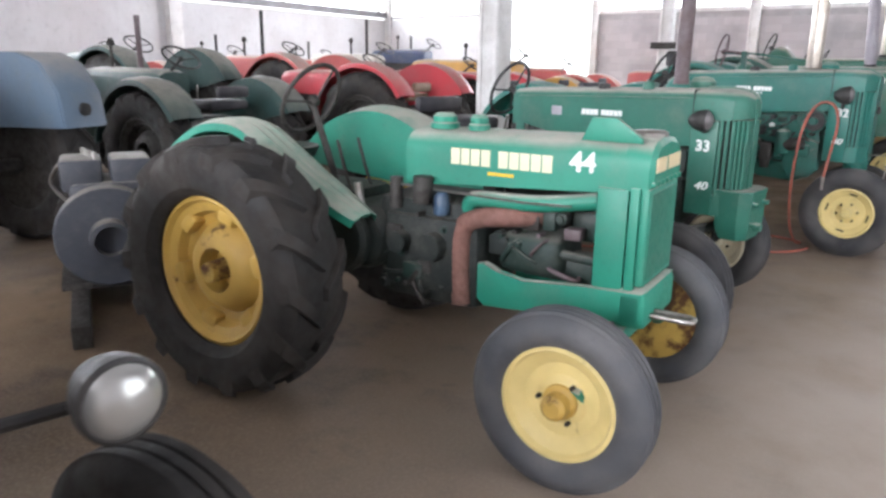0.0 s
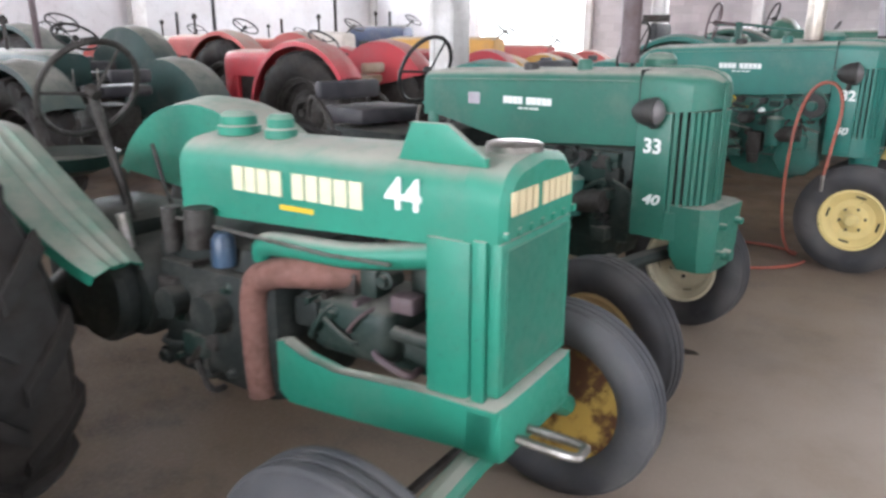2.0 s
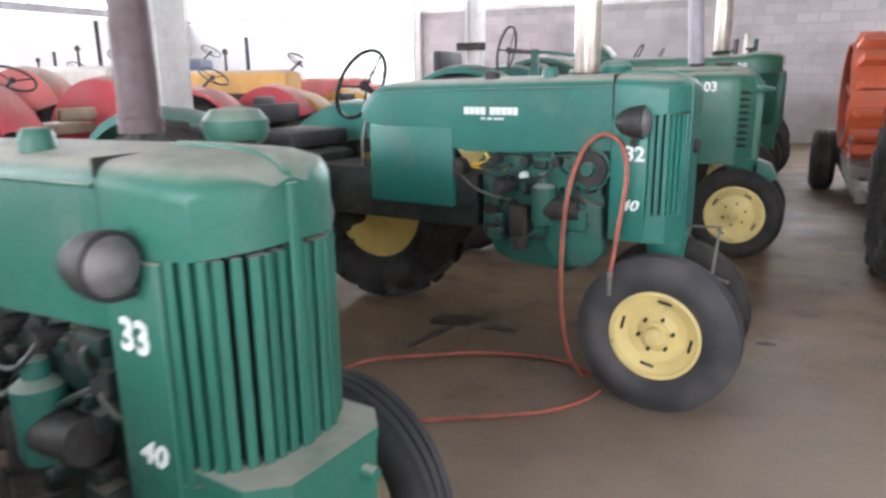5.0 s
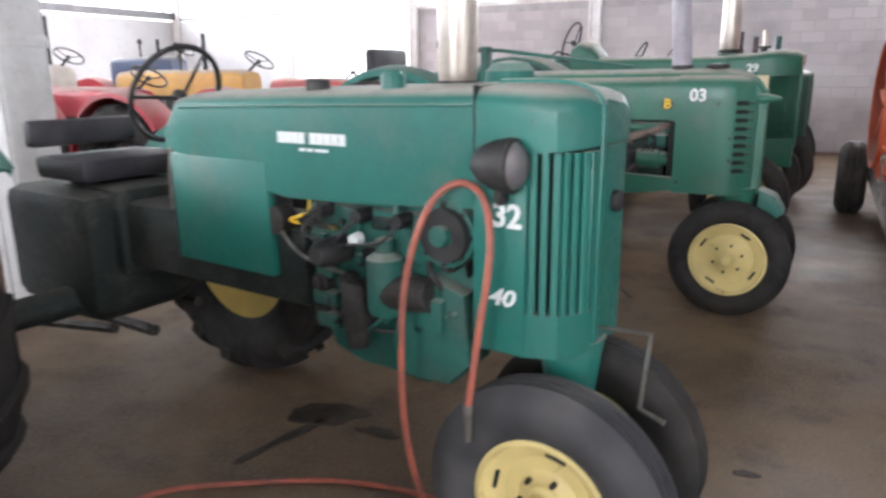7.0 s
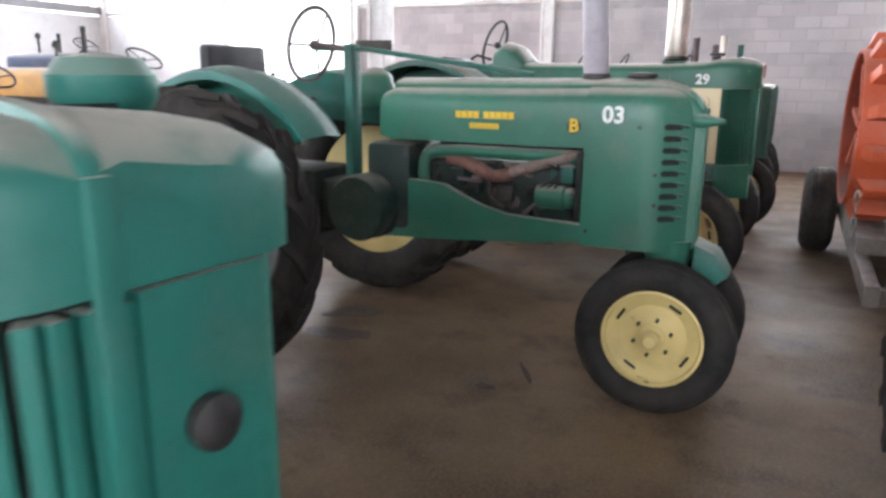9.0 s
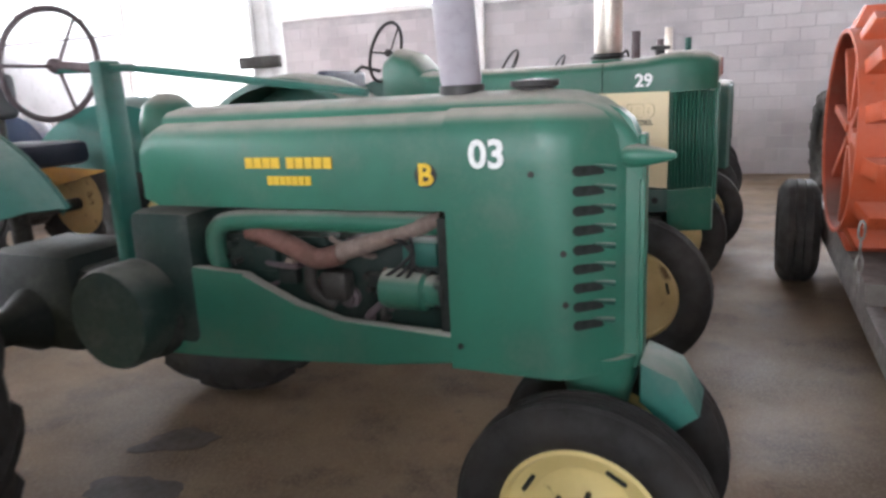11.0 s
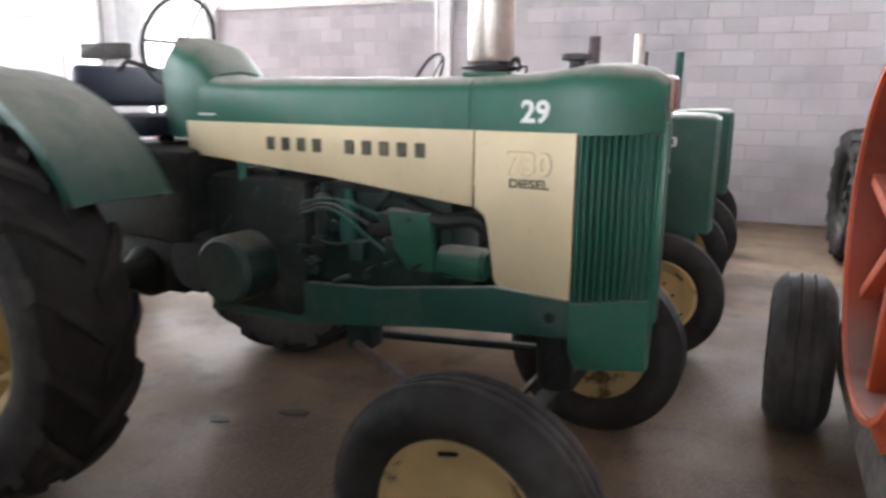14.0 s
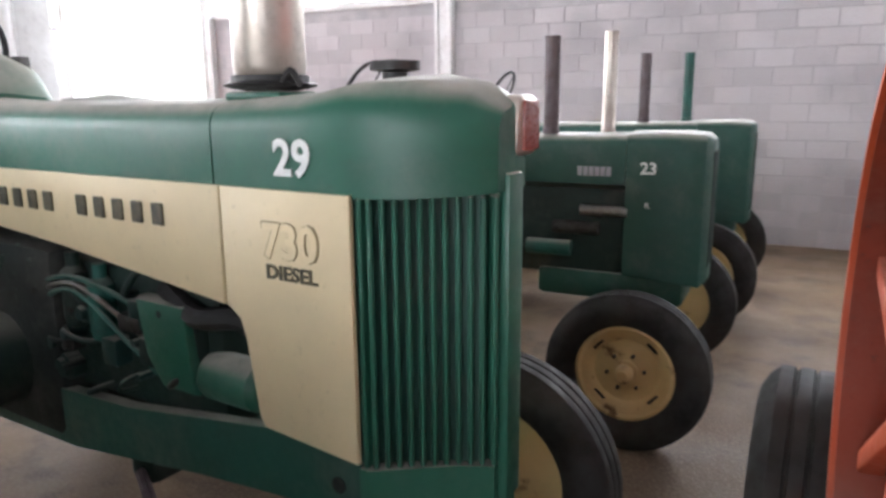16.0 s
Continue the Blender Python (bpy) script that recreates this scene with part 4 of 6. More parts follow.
    for p in rounded([(0.004, 0, zt - 0.075), (-0.008, 0, zt - 0.042), (-0.035, 0, zt - 0.016), (-0.09, 0, zt + 0.001), (-0.18, 0, zt + 0.006), (-0.31, 0, zt + 0.004)], 4):
        loops.append([Vector((p.x + u * 0.7, yc + w, p.z + u)) for w, u in ((-0.014, -0.012), (-0.011, 0.002), (0.0, 0.005), (0.011, 0.002), (0.014, -0.012))])
    part("centre_strip", skin(B(), loops), paint_mat, t)
    if tricycle:
        # a smooth blank covers the far half of the grille
        far = [(0.002, 0.0)] + outline[4:7]
        thick = far + [(x - 0.022, y * 0.93) for x, y in reversed(far)]
        part("grille_blank", skin(B(), [[Vector((x, y, z)) for x, y in thick] for z in (zn, 1.236 + dz)]), paint_mat, t)
    # marks
    letter_bars(t, (4, 5), 0.036, 0.026, 0.005, (-0.91, -hw - 0.002, 1.232 + dz), 0, M_WHITEMARK, "white trade lettering")
    letter_bars(t, (2, 2, 4), 0.010, 0.010, 0.004, (-0.90, -hw - 0.002, 1.195 + dz), 0, M_WHITEMARK, "small white line of writing")
    text_on(t, number, 0.090, (xs_ + (0.11 if tricycle else 0.085), -hw - 0.014, (1.055 if tricycle else 1.072) + dz), 0, M_WHITEMARK)
    text_on(t, "40", 0.066, (xs_ + 0.095, -hw - 0.014, (0.825 if tricycle else 0.835) + dz), 0, M_WHITEMARK, shear=0.25, xs=1.2)
    if not tricycle:
        bm = B()
        box(bm, -1.30, -1.22, -hw - 0.003, -hw + 0.002, 1.200 + dz, 1.260 + dz, 0.004)
        part("maker_plate", bm, M_STACKGREY, t, "pale blank plate on the bonnet")
    # caps on top
    for x, r, h in ((-0.95, 0.036, 0.012), (-0.64, 0.034, 0.032)):
        bm = lathe(B(), [(r * 1.1, zt - 0.03), (r * 1.1, zt + h * 0.5), (r * 0.8, zt + h), (0.0, zt + h)], (x, -0.11, 0), "z", 16)
        part("filler_cap", bm, paint_mat if h > 0.03 else M_BLACK, t)
    bm = lathe(B(), [(0.03, zt - 0.3), (0.035, zt - 0.05), (0.07, zt - 0.02), (0.08, zt), (0.08, zt + 0.03), (0.06, zt + 0.055), (0.0, zt + 0.065)], (-0.45, 0.275, 0), "z", 22)
    part("air_cap", bm, paint_mat, t)
    # pressed bead along each side
    for sy in (-1, 1):
        part("bonnet_bead", tube(B(), [(xr + 0.02, sy * (hw + 0.001), zt - 0.088), (-0.9, sy * (hw + 0.001), zt - 0.070), (xs_ - 0.01, sy * (hw + 0.001), zt - 0.058)], 0.0045, 6), paint_mat, t)
    # headlights
    for sy in (-1, 1):
        headlight(t, (-0.175 if tricycle else -0.215, sy * (hw + 0.062), (1.20 if tricycle else 1.225) + dz), 0.068 if tricycle else 0.060, M_BLACK, M_LENSDARK, yaw=-sy * 4, stem=(-0.2, sy * hw, (1.11 if tricycle else 1.17) + dz))
    # engine
    eh = 0.13
    bm = B()
    box(bm, -1.0, -0.34, -eh, eh, 0.58 + dz, 1.04 + dz, 0.03)
    box(bm, -0.98, -0.40, -eh - 0.03, eh + 0.03, 0.86 + dz, 1.02 + dz, 0.02)
    part("engine_block", bm, iron_mat, t)
    bm = B()
    prism(bm, [(-0.98, 0.62 + dz), (-0.92, 0.50 + dz), (-0.80, 0.47 + dz), (-0.52, 0.45 + dz), (-0.42, 0.50 + dz), (-0.38, 0.62 + dz)], -0.12, 0.12, 0.02)
    part("oil_pan", bm, iron_mat, t)
    for i, (x, z) in enumerate(((-0.88, 1.0), (-0.72, 1.0), (-0.56, 1.0))):
        bm = lathe(B(), [(0.0, -0.22), (0.022, -0.22), (0.026, -0.19), (0.02, -0.13), (0.0, -0.13)], (x, 0, z + dz), "y", 10)
        part("spark_plug", bm, M_BLACK, t)
        part("ignition_wire", tube(B(), rounded([(x, -0.21, z + dz), (x - 0.04, -0.25, z - 0.06 + dz), (-0.82, -0.22, 0.90 + dz)], 5), 0.006, 6), M_BLACK, t)
    bm = lathe(B(), [(0.0, 0.70), (0.05, 0.70), (0.058, 0.72), (0.058, 0.88), (0.03, 0.90), (0.03, 0.94), (0.0, 0.95)], (-0.62, -0.2, dz), "z", 18)
    part("oil_filter", bm, M_OIL2, t)
    bm = lathe(B(), [(0.0, -0.30), (0.03, -0.30), (0.045, -0.27), (0.045, -0.16), (0.0, -0.16)], (-0.82, 0, 0.88 + dz), "y", 16)
    part("distributor", bm, M_BLACK, t)
    bm = B()
    cyl(bm, (-0.62, -0.2, 0.77 + dz), (-0.44, -0.2, 0.79 + dz), 0.055)
    part("generator", bm, M_IRON, t)
    bm = B()
    box(bm, -0.80, -0.70, -0.22, -0.12, 0.62 + dz, 0.78 + dz, 0.02)
    part("carburettor", bm, M_IRON, t)
    part("float_bowl", cyl(B(), (-0.75, -0.19, 0.56 + dz), (-0.75, -0.19, 0.625 + dz), 0.035, 0.045), M_IRON, t)
    bm = lathe(B(), [(0.0, -0.36), (0.035, -0.36), (0.04, -0.35), (0.10, -0.345), (0.105, -0.33), (0.10, -0.31), (0.0, -0.31)], (0, 0, 0.92 + dz), "x", 24)
    part("fan_pulley", bm, M_IRON, t)
    for k in range(4):
        bm = B()
        box(bm, -0.352, -0.344, -0.02, 0.03, 0.05, 0.17, 0.003, 1)
        o = part("fan_blade", bm, M_BLACK, t)
        o.matrix_basis = pose(0, 0, 0.92 + dz, 90 * k + 20, 0, 0)
    if tricycle:
        bm = lathe(B(), [(0.0, -0.235), (0.03, -0.235), (0.035, -0.215), (0.075, -0.21), (0.08, -0.2), (0.10, -0.195), (0.10, -0.13), (0.0, -0.13)], (-0.40, 0, 0.98 + dz), "y", 24)
        cover = part("timing_cover", bm, M_OIL2, t)
        for k in range(8):
            a = math.pi / 4 * k
            part("cover_bolt", cyl(B(), (-0.40 + 0.088 * math.cos(a), -0.19, 0.98 + dz + 0.088 * math.sin(a)), (-0.40 + 0.088 * math.cos(a), -0.205, 0.98 + dz + 0.088 * math.sin(a)), 0.008, n=6), M_BLACK, cover)
        bm = lathe(B(), [(0.0, -0.214), (0.03, -0.214), (0.034, -0.226), (0.078, -0.226), (0.082, -0.205), (0.0, -0.205)], (-0.39, 0, 0.98 + dz), "y", 22)
        part("clutch_plate", bm, M_BLACK, cover)
        bm = B()
        prism(bm, [(-0.62, 0.60 + dz), (-0.56, 0.80 + dz), (-0.46, 0.84 + dz), (-0.34, 0.80 + dz), (-0.32, 0.58 + dz), (-0.40, 0.50 + dz), (-0.55, 0.50 + dz)], -0.19, -0.1, 0.02)
        part("front_plate", bm, M_OIL2, t)
        bm = B()
        box(bm, -0.50, -0.40, -0.22, -0.17, 0.68 + dz, 0.78 + dz, 0.015)
        part("pump", bm, M_OIL2, t)
        bm = lathe(B(), [(0.0, -0.235), (0.018, -0.235), (0.022, -0.2), (0.0, -0.2)], (-0.72, 0, 0.93 + dz), "y", 12)
        part("bowl", bm, M_WHITEMARK, t)
    part("fuel_line", tube(B(), rounded([(-1.2, -0.15, 1.0 + dz), (-1.0, -0.2, 0.85 + dz), (-0.8, -0.19, 0.8 + dz)], 6), 0.007, 6), M_STEEL, t)
    clutter(t, -0.95, -0.38, -0.16, 0.62 + dz, 1.0 + dz, 40, 32 if tricycle else 33, (iron_mat, iron_mat, M_IRON, M_OIL, M_NEARBLACK))
    if tricycle:
        bm = B()
        box(bm, -2.8, -2.1, -0.32, 0.22, 0.52, 1.06, 0.07)
        part("transmission_housing", bm, M_NEARBLACK, t)
    # rear of the bonnet: firewall and dash
    bm = B()
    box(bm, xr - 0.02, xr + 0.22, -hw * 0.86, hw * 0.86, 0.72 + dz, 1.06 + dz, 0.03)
    part("firewall", bm, M_NEARBLACK, t)
    for sy in (-1, 1):
        bm = B()
        box(bm, xr, xr + 0.07, sy * (hw - 0.008) - 0.008, sy * (hw - 0.008) + 0.008, 0.92 + dz, 1.14 + dz, 0.004)
        part("bonnet_leg", bm, paint_mat, t)
    if tricycle:
        bm = B()
        box(bm, xr - 0.06, -1.13, -hw - 0.002, -hw * 0.80, 0.735 + dz, 1.15 + dz, 0.012)
        part("side_panel", bm, paint_mat, t)
    bm = B()
    cyl(bm, (-1.12, -0.19, 0.94 + dz), (-1.12, -0.12, 0.94 + dz), 0.05)
    part("gauge", bm, M_IRON, t)
    for k in range(2):
        part("battery_cable", tube(B(), rounded([(-0.86 - 0.1 * k, -0.17, 1.03 + dz), (-0.90, -0.24, 1.0 + dz), (-0.95 - 0.05 * k, -0.22, 0.96 + dz), (-0.82, -0.2, 0.95 + dz)], 6), 0.006, 6), M_YELLOWMARK if k else M_BLACK, t)
    az = 0.58
    drivetrain(t, -2.3 if tricycle else -1.95, -1.0, 0.86 if tricycle else 0.66, 0.2, M_NEARBLACK, az, 0.74 if tricycle else 0.5, not tricycle)
    if not tricycle:
        bm = B()
        box(bm, -1.32, -0.98, -0.35, -0.18, 0.785, 0.805, 0.006)
        part("footplate", bm, M_GREY, t, "dusty grey footplate")
    # front end
    R, W, r = (0.365, 0.165, 0.205) if tricycle else (0.345, 0.155, 0.205)
    if tricycle:
        bm = lathe(B(), [(0.10, zb + 0.02), (0.09, zb - 0.04), (0.06, 0.50), (0.06, 0.36), (0.0, 0.36)], (-0.08, 0, 0), "z", 18)
        part("pedestal", bm, paint_mat, t)
        part("front_axle", cyl(B(), (-0.04, -0.2, R), (-0.04, 0.2, R), 0.035, n=12), M_IRON, t)
        for sy in (-1, 1):
            wheel_front(t, R, W, r, (-0.04 if sy < 0 else -0.07, -0.225 if sy < 0 else 0.16, R - 0.003), sy, M_RIM_PALE, M_RUBBER_DARK if sy > 0 else M_RUBBER, 0.0)
        bm = tube(B(), [(-0.02, 0.0, 0.82), (0.155, 0.0, 0.83), (0.135, 0.0, 0.60), (0.21, 0.0, 0.575)], 0.008, 6)
        part("hitch_pin", bm, M_STEEL, t)
        bm = lathe(B(), [(0.0, -0.01), (0.03, 0.0), (0.032, 0.02), (0.02, 0.026), (0.0, 0.026)], (0.0, 0.070, 1.075 + dz), "x", 16)
        part("crank_hole_cap", bm, M_BLACK, t)
    else:
        # bolted front weight with cut corners
        bm = B()
        pts = [(-0.11, -0.18), (0.02, -0.18), (0.075, -0.12), (0.075, 0.12), (0.02, 0.18), (-0.11, 0.18)]
        skin(bm, [[Vector((x * k - 0.0, y * q, z)) for x, y in pts] for z, k, q in ((0.50, 0.75, 0.8), (0.56, 0.95, 0.95), (0.60, 1, 1), (0.775, 1.05, 1.02), (0.785, 1.05, 1.02))])
        part("front_weight", bm, paint_mat, t)
        bm = B()
        skin(bm, [[Vector((x * 1.08, y * 1.05, z)) for x, y in pts] for z in (0.775, 0.80)])
        part("weight_rim", bm, paint_mat, t)
        for y, z, rr, ln in ((-0.09, 0.72, 0.018, 0.02), (-0.09, 0.60, 0.012, 0.02), (0.08, 0.72, 0.018, 0.02), (-0.01, 0.575, 0.030, 0.022)):
            part("weight_bolt", cyl(B(), (0.06, y, z), (0.09 + ln, y, z), rr, rr * 0.85, 12), M_STEEL if rr > 0.03 else paint_mat, t)
        part("front_axle", tube(B(), [(-0.25, -0.42, 0.53), (-0.20, -0.2, 0.545), (-0.15, 0.0, 0.55), (-0.20, 0.2, 0.54), (-0.30, 0.40, 0.46)], 0.036, 8), M_NEARBLACK, t)
        part("knuckle", lathe(B(), [(0.0, 0.34), (0.035, 0.34), (0.04, 0.44), (0.062, 0.47), (0.062, 0.56), (0.04, 0.585), (0.025, 0.60), (0.0, 0.60)], (-0.25, -0.44, 0), "z", 16), M_NEARBLACK, t)
        part("spindle", tube(B(), [(-0.25, -0.44, 0.37), (-0.16, -0.58, 0.345), (-0.12, -0.70, 0.343)], 0.032, 8), M_NEARBLACK, t)
        part("spindle", tube(B(), [(-0.30, 0.40, 0.46), (-0.31, 0.42, 0.36), (-0.31, 0.50, 0.34)], 0.035, 8), M_NEARBLACK, t)
        part("drag_link", tube(B(), [(-0.95, -0.17, 0.52), (-0.5, -0.36, 0.46), (-0.25, -0.46, 0.42)], 0.012, 8), M_NEARBLACK, t)
        wheel_front(t, R, W, r, (-0.10, -0.755, R - 0.003), -1, M_RIM_DULL, M_RUBBER, 0.0, slots=False, rz=-4)
        wheel_front(t, R, W, r, (-0.31, 0.48, R - 0.003), -1, M_RIM_WHITE, M_RUBBER, 0.02, rz=-4)
    Rr = 0.53
    for sy in (-1, 1):
        wheel_rear(t, 0.66 if tricycle else Rr, 0.33, 0.36 if tricycle else 0.32, ((-2.30 if sy < 0 else -2.14) if tricycle else (-2.02 if sy < 0 else -1.95), (-0.96 if sy < 0 else 0.58) if tricycle else (-0.73 if sy < 0 else 0.48), (0.66 if tricycle else Rr) - 0.004), sy, M_RIM if tricycle else M_RIM_DULL, M_RUBBER_DARK, -0.02, 15)
        y0, y1 = (-0.80, -0.42) if sy < 0 else (0.42, 0.80)
        if tricycle:
            crown_fender(t, -2.86 if sy < 0 else -2.3, 0.62, 0.71, y0, y1, 50, 150, M_32_CLEAN, 0.05, skirt=-sy)
    if not tricycle:
        bm = B()
        box(bm, -2.52, -1.80, -0.22, 0.22, 0.70, 0.975, 0.03)
        part("tool_box", bm, M_NEARBLACK, t)
        for sy in (-1, 1):
            part("seat_rail", tube(B(), rounded([(-2.30, sy * 0.27, 0.80), (-2.42, sy * 0.28, 1.05), (-2.58, sy * 0.27, 1.15), (-2.66, sy * 0.25, 0.98), (-2.60, sy * 0.24, 0.76)], 6), 0.016, 8), M_IRON, t)
    seat_bench(t, -2.37 if tricycle else -2.30, 1.195 if tricycle else 1.10, 0.52, M_SEAT)
    steering_wheel(t, (xr - (0.25 if tricycle else 0.21), 0.0, 1.355 + dz), 0.205, 66, (xr + 0.1, 0, 1.16 + dz), M_BLACK)
    for sy in (-1, 1):
        part("hand_lever", tube(B(), [(-1.78, sy * 0.12, 0.8 + dz), (-1.75, sy * 0.14, 1.05 + dz), (-1.72, sy * 0.14, 1.16 + dz)], 0.010, 6), M_STEEL, t)
    if not tricycle:
        # hitch frame hanging low behind the axle
        for p0, p1 in (((-1.82, -0.12, 0.37), (-2.48, -0.30, 0.29)), ((-1.88, 0.06, 0.35), (-2.52, -0.08, 0.27)), ((-2.02, -0.30, 0.32), (-2.10, 0.20, 0.32)), ((-2.36, -0.34, 0.30), (-2.42, 0.18, 0.30))):
            part("hitch_bar", tube(B(), [p0, p1], 0.017, 8), M_STEEL, t)
    # lift arms behind
    for y in (-0.22, 0.22):
        bm = B()
        tube(bm, [(-2.15, y, 0.45), (-2.9, y * 1.4, 0.38)], 0.024, 6)
        part("lift_arm", bm, M_IRON, t)
    part("drawbar", tube(B(), [(-2.2, 0, 0.36), (-2.85, 0, 0.36)], 0.03, 6), M_IRON, t)
    return t


low = tractor_ribbed(pose(-0.745, 4.515, 0, 0, 0, -9), -0.02, M_33, M_OIL, "33", "dark green vintage tractor numbered 33 and 40, ribbed grille, low axle", False, 0.195)
stack(low, -0.50, 0.05, 1.40, 2.15, 0.045, M_STACKBROWN, collar=False)
high = tractor_ribbed(pose(-0.225, 6.80, 0, 0, 0, -8), 0.105, M_32, M_OIL2, "32", "teal green vintage tricycle tractor numbered 32, red hose over its side", True, 0.195)
stack(high, -0.53, 0.08, 1.50, 2.5, 0.062, M_CHROME)


# ---- tractor with slotted grille ----
def tractor_slotted(m):
    t = thing("tractor", m, "glossy green vintage tricycle tractor numbered 03, slotted grille, yellow letter", "tractor")
    hw, zt = 0.19, 1.535
    hn = hw + 0.004
    bm = B()
    bonnet(bm, [(-1.70, hw * 0.9, zt - 0.06, 1.24, 0.09), (-1.62, hw, zt - 0.035, 1.22, 0.075), (-0.9, hw, zt - 0.03, 1.22, 0.075), (-0.57, hw, zt - 0.025, 1.225, 0.075), (-0.40, hw, zt - 0.02, 1.225, 0.075), (-0.30, hw * 0.97, zt - 0.03, 1.225, 0.075)])
    part("bonnet", bm, M_03, t)
    # raised spine running forward into the nose
    bm = B()
    bonnet(bm, [(-1.64, 0.11, zt + 0.005, zt - 0.06, 0.05), (-0.5, 0.115, zt + 0.012, zt - 0.06, 0.05), (-0.32, 0.108, zt + 0.012, zt - 0.08, 0.055), (-0.22, 0.094, zt + 0.003, zt - 0.12, 0.055), (-0.15, 0.080, zt - 0.018, zt - 0.16, 0.05), (-0.10, 0.066, zt - 0.055, zt - 0.19, 0.045), (-0.065, 0.054, zt - 0.10, zt - 0.22, 0.04), (-0.045, 0.045, zt - 0.15, zt - 0.24, 0.035)])
    part("bonnet_spine", bm, M_03, t)
    # nose shell, plan view bowed; lower edge stepped
    half = [(-0.56, hn), (-0.30, hn), (-0.245, hn * 0.98), (-0.20, hn * 0.88), (-0.11, hn * 0.44), (-0.09, 0.045), (-0.055, 0.04)]
    outline = [(x, -y) for x, y in half] + half[::-1]
    bm = B()
    skin(bm, [[Vector((x, y, z)) for x, y in outline] for z in (0.76, 1.20, 1.36)])
    part("nose_shell", bm, M_03, t)
    bm = B()
    top = [[Vector((x if x < -0.3 else -0.3 + (x + 0.3) * k, y * q, z)) for x, y in outline] for z, k, q in ((1.36, 1, 1), (1.42, 0.97, 0.99), (1.458, 0.90, 0.955), (1.485, 0.78, 0.865), (1.503, 0.6, 0.70), (1.508, 0.35, 0.4))]
    skin(bm, top)
    part("nose_cap", bm, M_03, t)
    # slots: dark pockets; pressed hoods in darker green, the recess shade painted in
    for sy in (-1, 1):
        a, b = Vector((-0.205, sy * hn * 0.895)), Vector((-0.118, sy * hn * 0.48))
        d = (b - a)
        ang = math.degrees(math.atan2(d.y, d.x))
        for k in range(9):
            z = 1.335 - k * 0.0525
            bm = B()
            n = 10
            loop = [(0.014 - 0.014 * math.sin(math.pi * i / n), 0.014 * math.cos(math.pi * i / n)) for i in range(n + 1)] + [(d.length * 0.72, -0.013), (d.length * 0.80, -0.009), (d.length * 0.72, 0.004), (d.length * 0.5, 0.012)]
            prism(bm, loop, -0.0035, 0.0035)
            o = part("grille_slot", bm, M_VOID, t)
            o.matrix_basis = pose(a.x, a.y, z, 0, 0, ang)
            bm = B()
            cyl(bm, (d.length * 0.45, -0.004 * sy, 0.014), (d.length + 0.006, sy * 0.004, 0.0), 0.004, 0.0085, 10)
            o = part("slot_hood", bm, M_23, t)
            o.matrix_basis = pose(a.x, a.y, z, 0, 0, ang)
    bm = B()
    box(bm, -0.062, -0.040, -0.034, 0.034, 0.76, 1.42, 0.01)
    part("centre_strip", bm, M_03, t)
    # headlight posts
    for sy in (-1, 1):
        bm = B()
        if sy > 0:
            cyl(bm, (-0.14, 0.08, 1.37), (-0.09, 0.09, 1.375), 0.022, 0.018)
        else:
            lathe(bm, [(0.0, -0.10), (0.026, -0.10), (0.032, -0.085), (0.032, -0.06), (0.026, -0.03), (0.017, 0.01), (0.010, 0.035), (0.0, 0.04)], (0, -0.045, 1.362), "x", 16)
        part("lamp_bracket", bm, M_03, t)
    # side rails with the long opening
    for sy in (-1, 1):
        bm = B()
        prism(bm, [(-0.55, 0.77), (-0.55, 0.86), (-0.95, 0.87), (-1.1, 0.90), (-1.3, 1.0), (-1.66, 1.02), (-1.68, 0.68), (-1.4, 0.695), (-0.8, 0.74)], sy * (hw - 0.02) - 0.02, sy * (hw - 0.02) + 0.02, 0.008)
        part("side_rail", bm, M_03, t)
    part("water_pipe", tube(B(), rounded([(-0.56, -0.10, 1.17), (-0.9, -0.13, 1.175), (-1.30, -0.14, 1.17), (-1.42, -0.14, 1.14), (-1.45, -0.13, 1.05), (-1.45, -0.1, 0.95)], 6), 0.034, 12), M_03, t)
    part("intake_pipe", cyl(B(), (-0.60, -0.12, 1.19), (-0.98, -0.15, 1.065), 0.026, 0.030, 14), M_DUSTYPIPE, t)
    part("exhaust_manifold", tube(B(), rounded([(-0.94, -0.15, 1.075), (-1.03, -0.15, 1.055), (-1.12, -0.15, 1.09), (-1.22, -0.14, 1.12), (-1.30, -0.12, 1.13)], 6), 0.034, 12), M_RUSTPIPE, t)
    part("air_pipe", tube(B(), rounded([(-0.98, -0.14, 0.90), (-1.05, -0.16, 0.96), (-1.05, -0.15, 1.05)], 5), 0.020, 10), M_IRON, t)
    for k in range(3):
        part("spark_wire", tube(B(), rounded([(-0.70 - 0.05 * k, -0.14, 1.14), (-0.68, -0.17, 1.06 + 0.02 * k), (-0.72 - 0.04 * k, -0.16, 1.0)], 5), 0.006, 6), M_BLACK, t)
    bm = B()
    box(bm, -0.74, -0.62, -0.13, -0.05, 1.04, 1.12, 0.015)
    part("magneto", bm, M_OIL2, t)
    bm = B()
    box(bm, -0.60, -0.57, -0.17, 0.17, 0.80, 1.2, 0.004)
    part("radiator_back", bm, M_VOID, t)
    bm = B()
    box(bm, -1.5, -0.62, -0.1, 0.12, 0.80, 1.12, 0.04)
    part("engine_block", bm, M_OIL, t)
    bm = lathe(B(), [(0.0, -0.80), (0.055, -0.80), (0.062, -0.78), (0.062, -0.66), (0.05, -0.65), (0.05, -0.60), (0.0, -0.60)], (0, -0.13, 0.97), "x", 18)
    part("generator", bm, M_03, t)
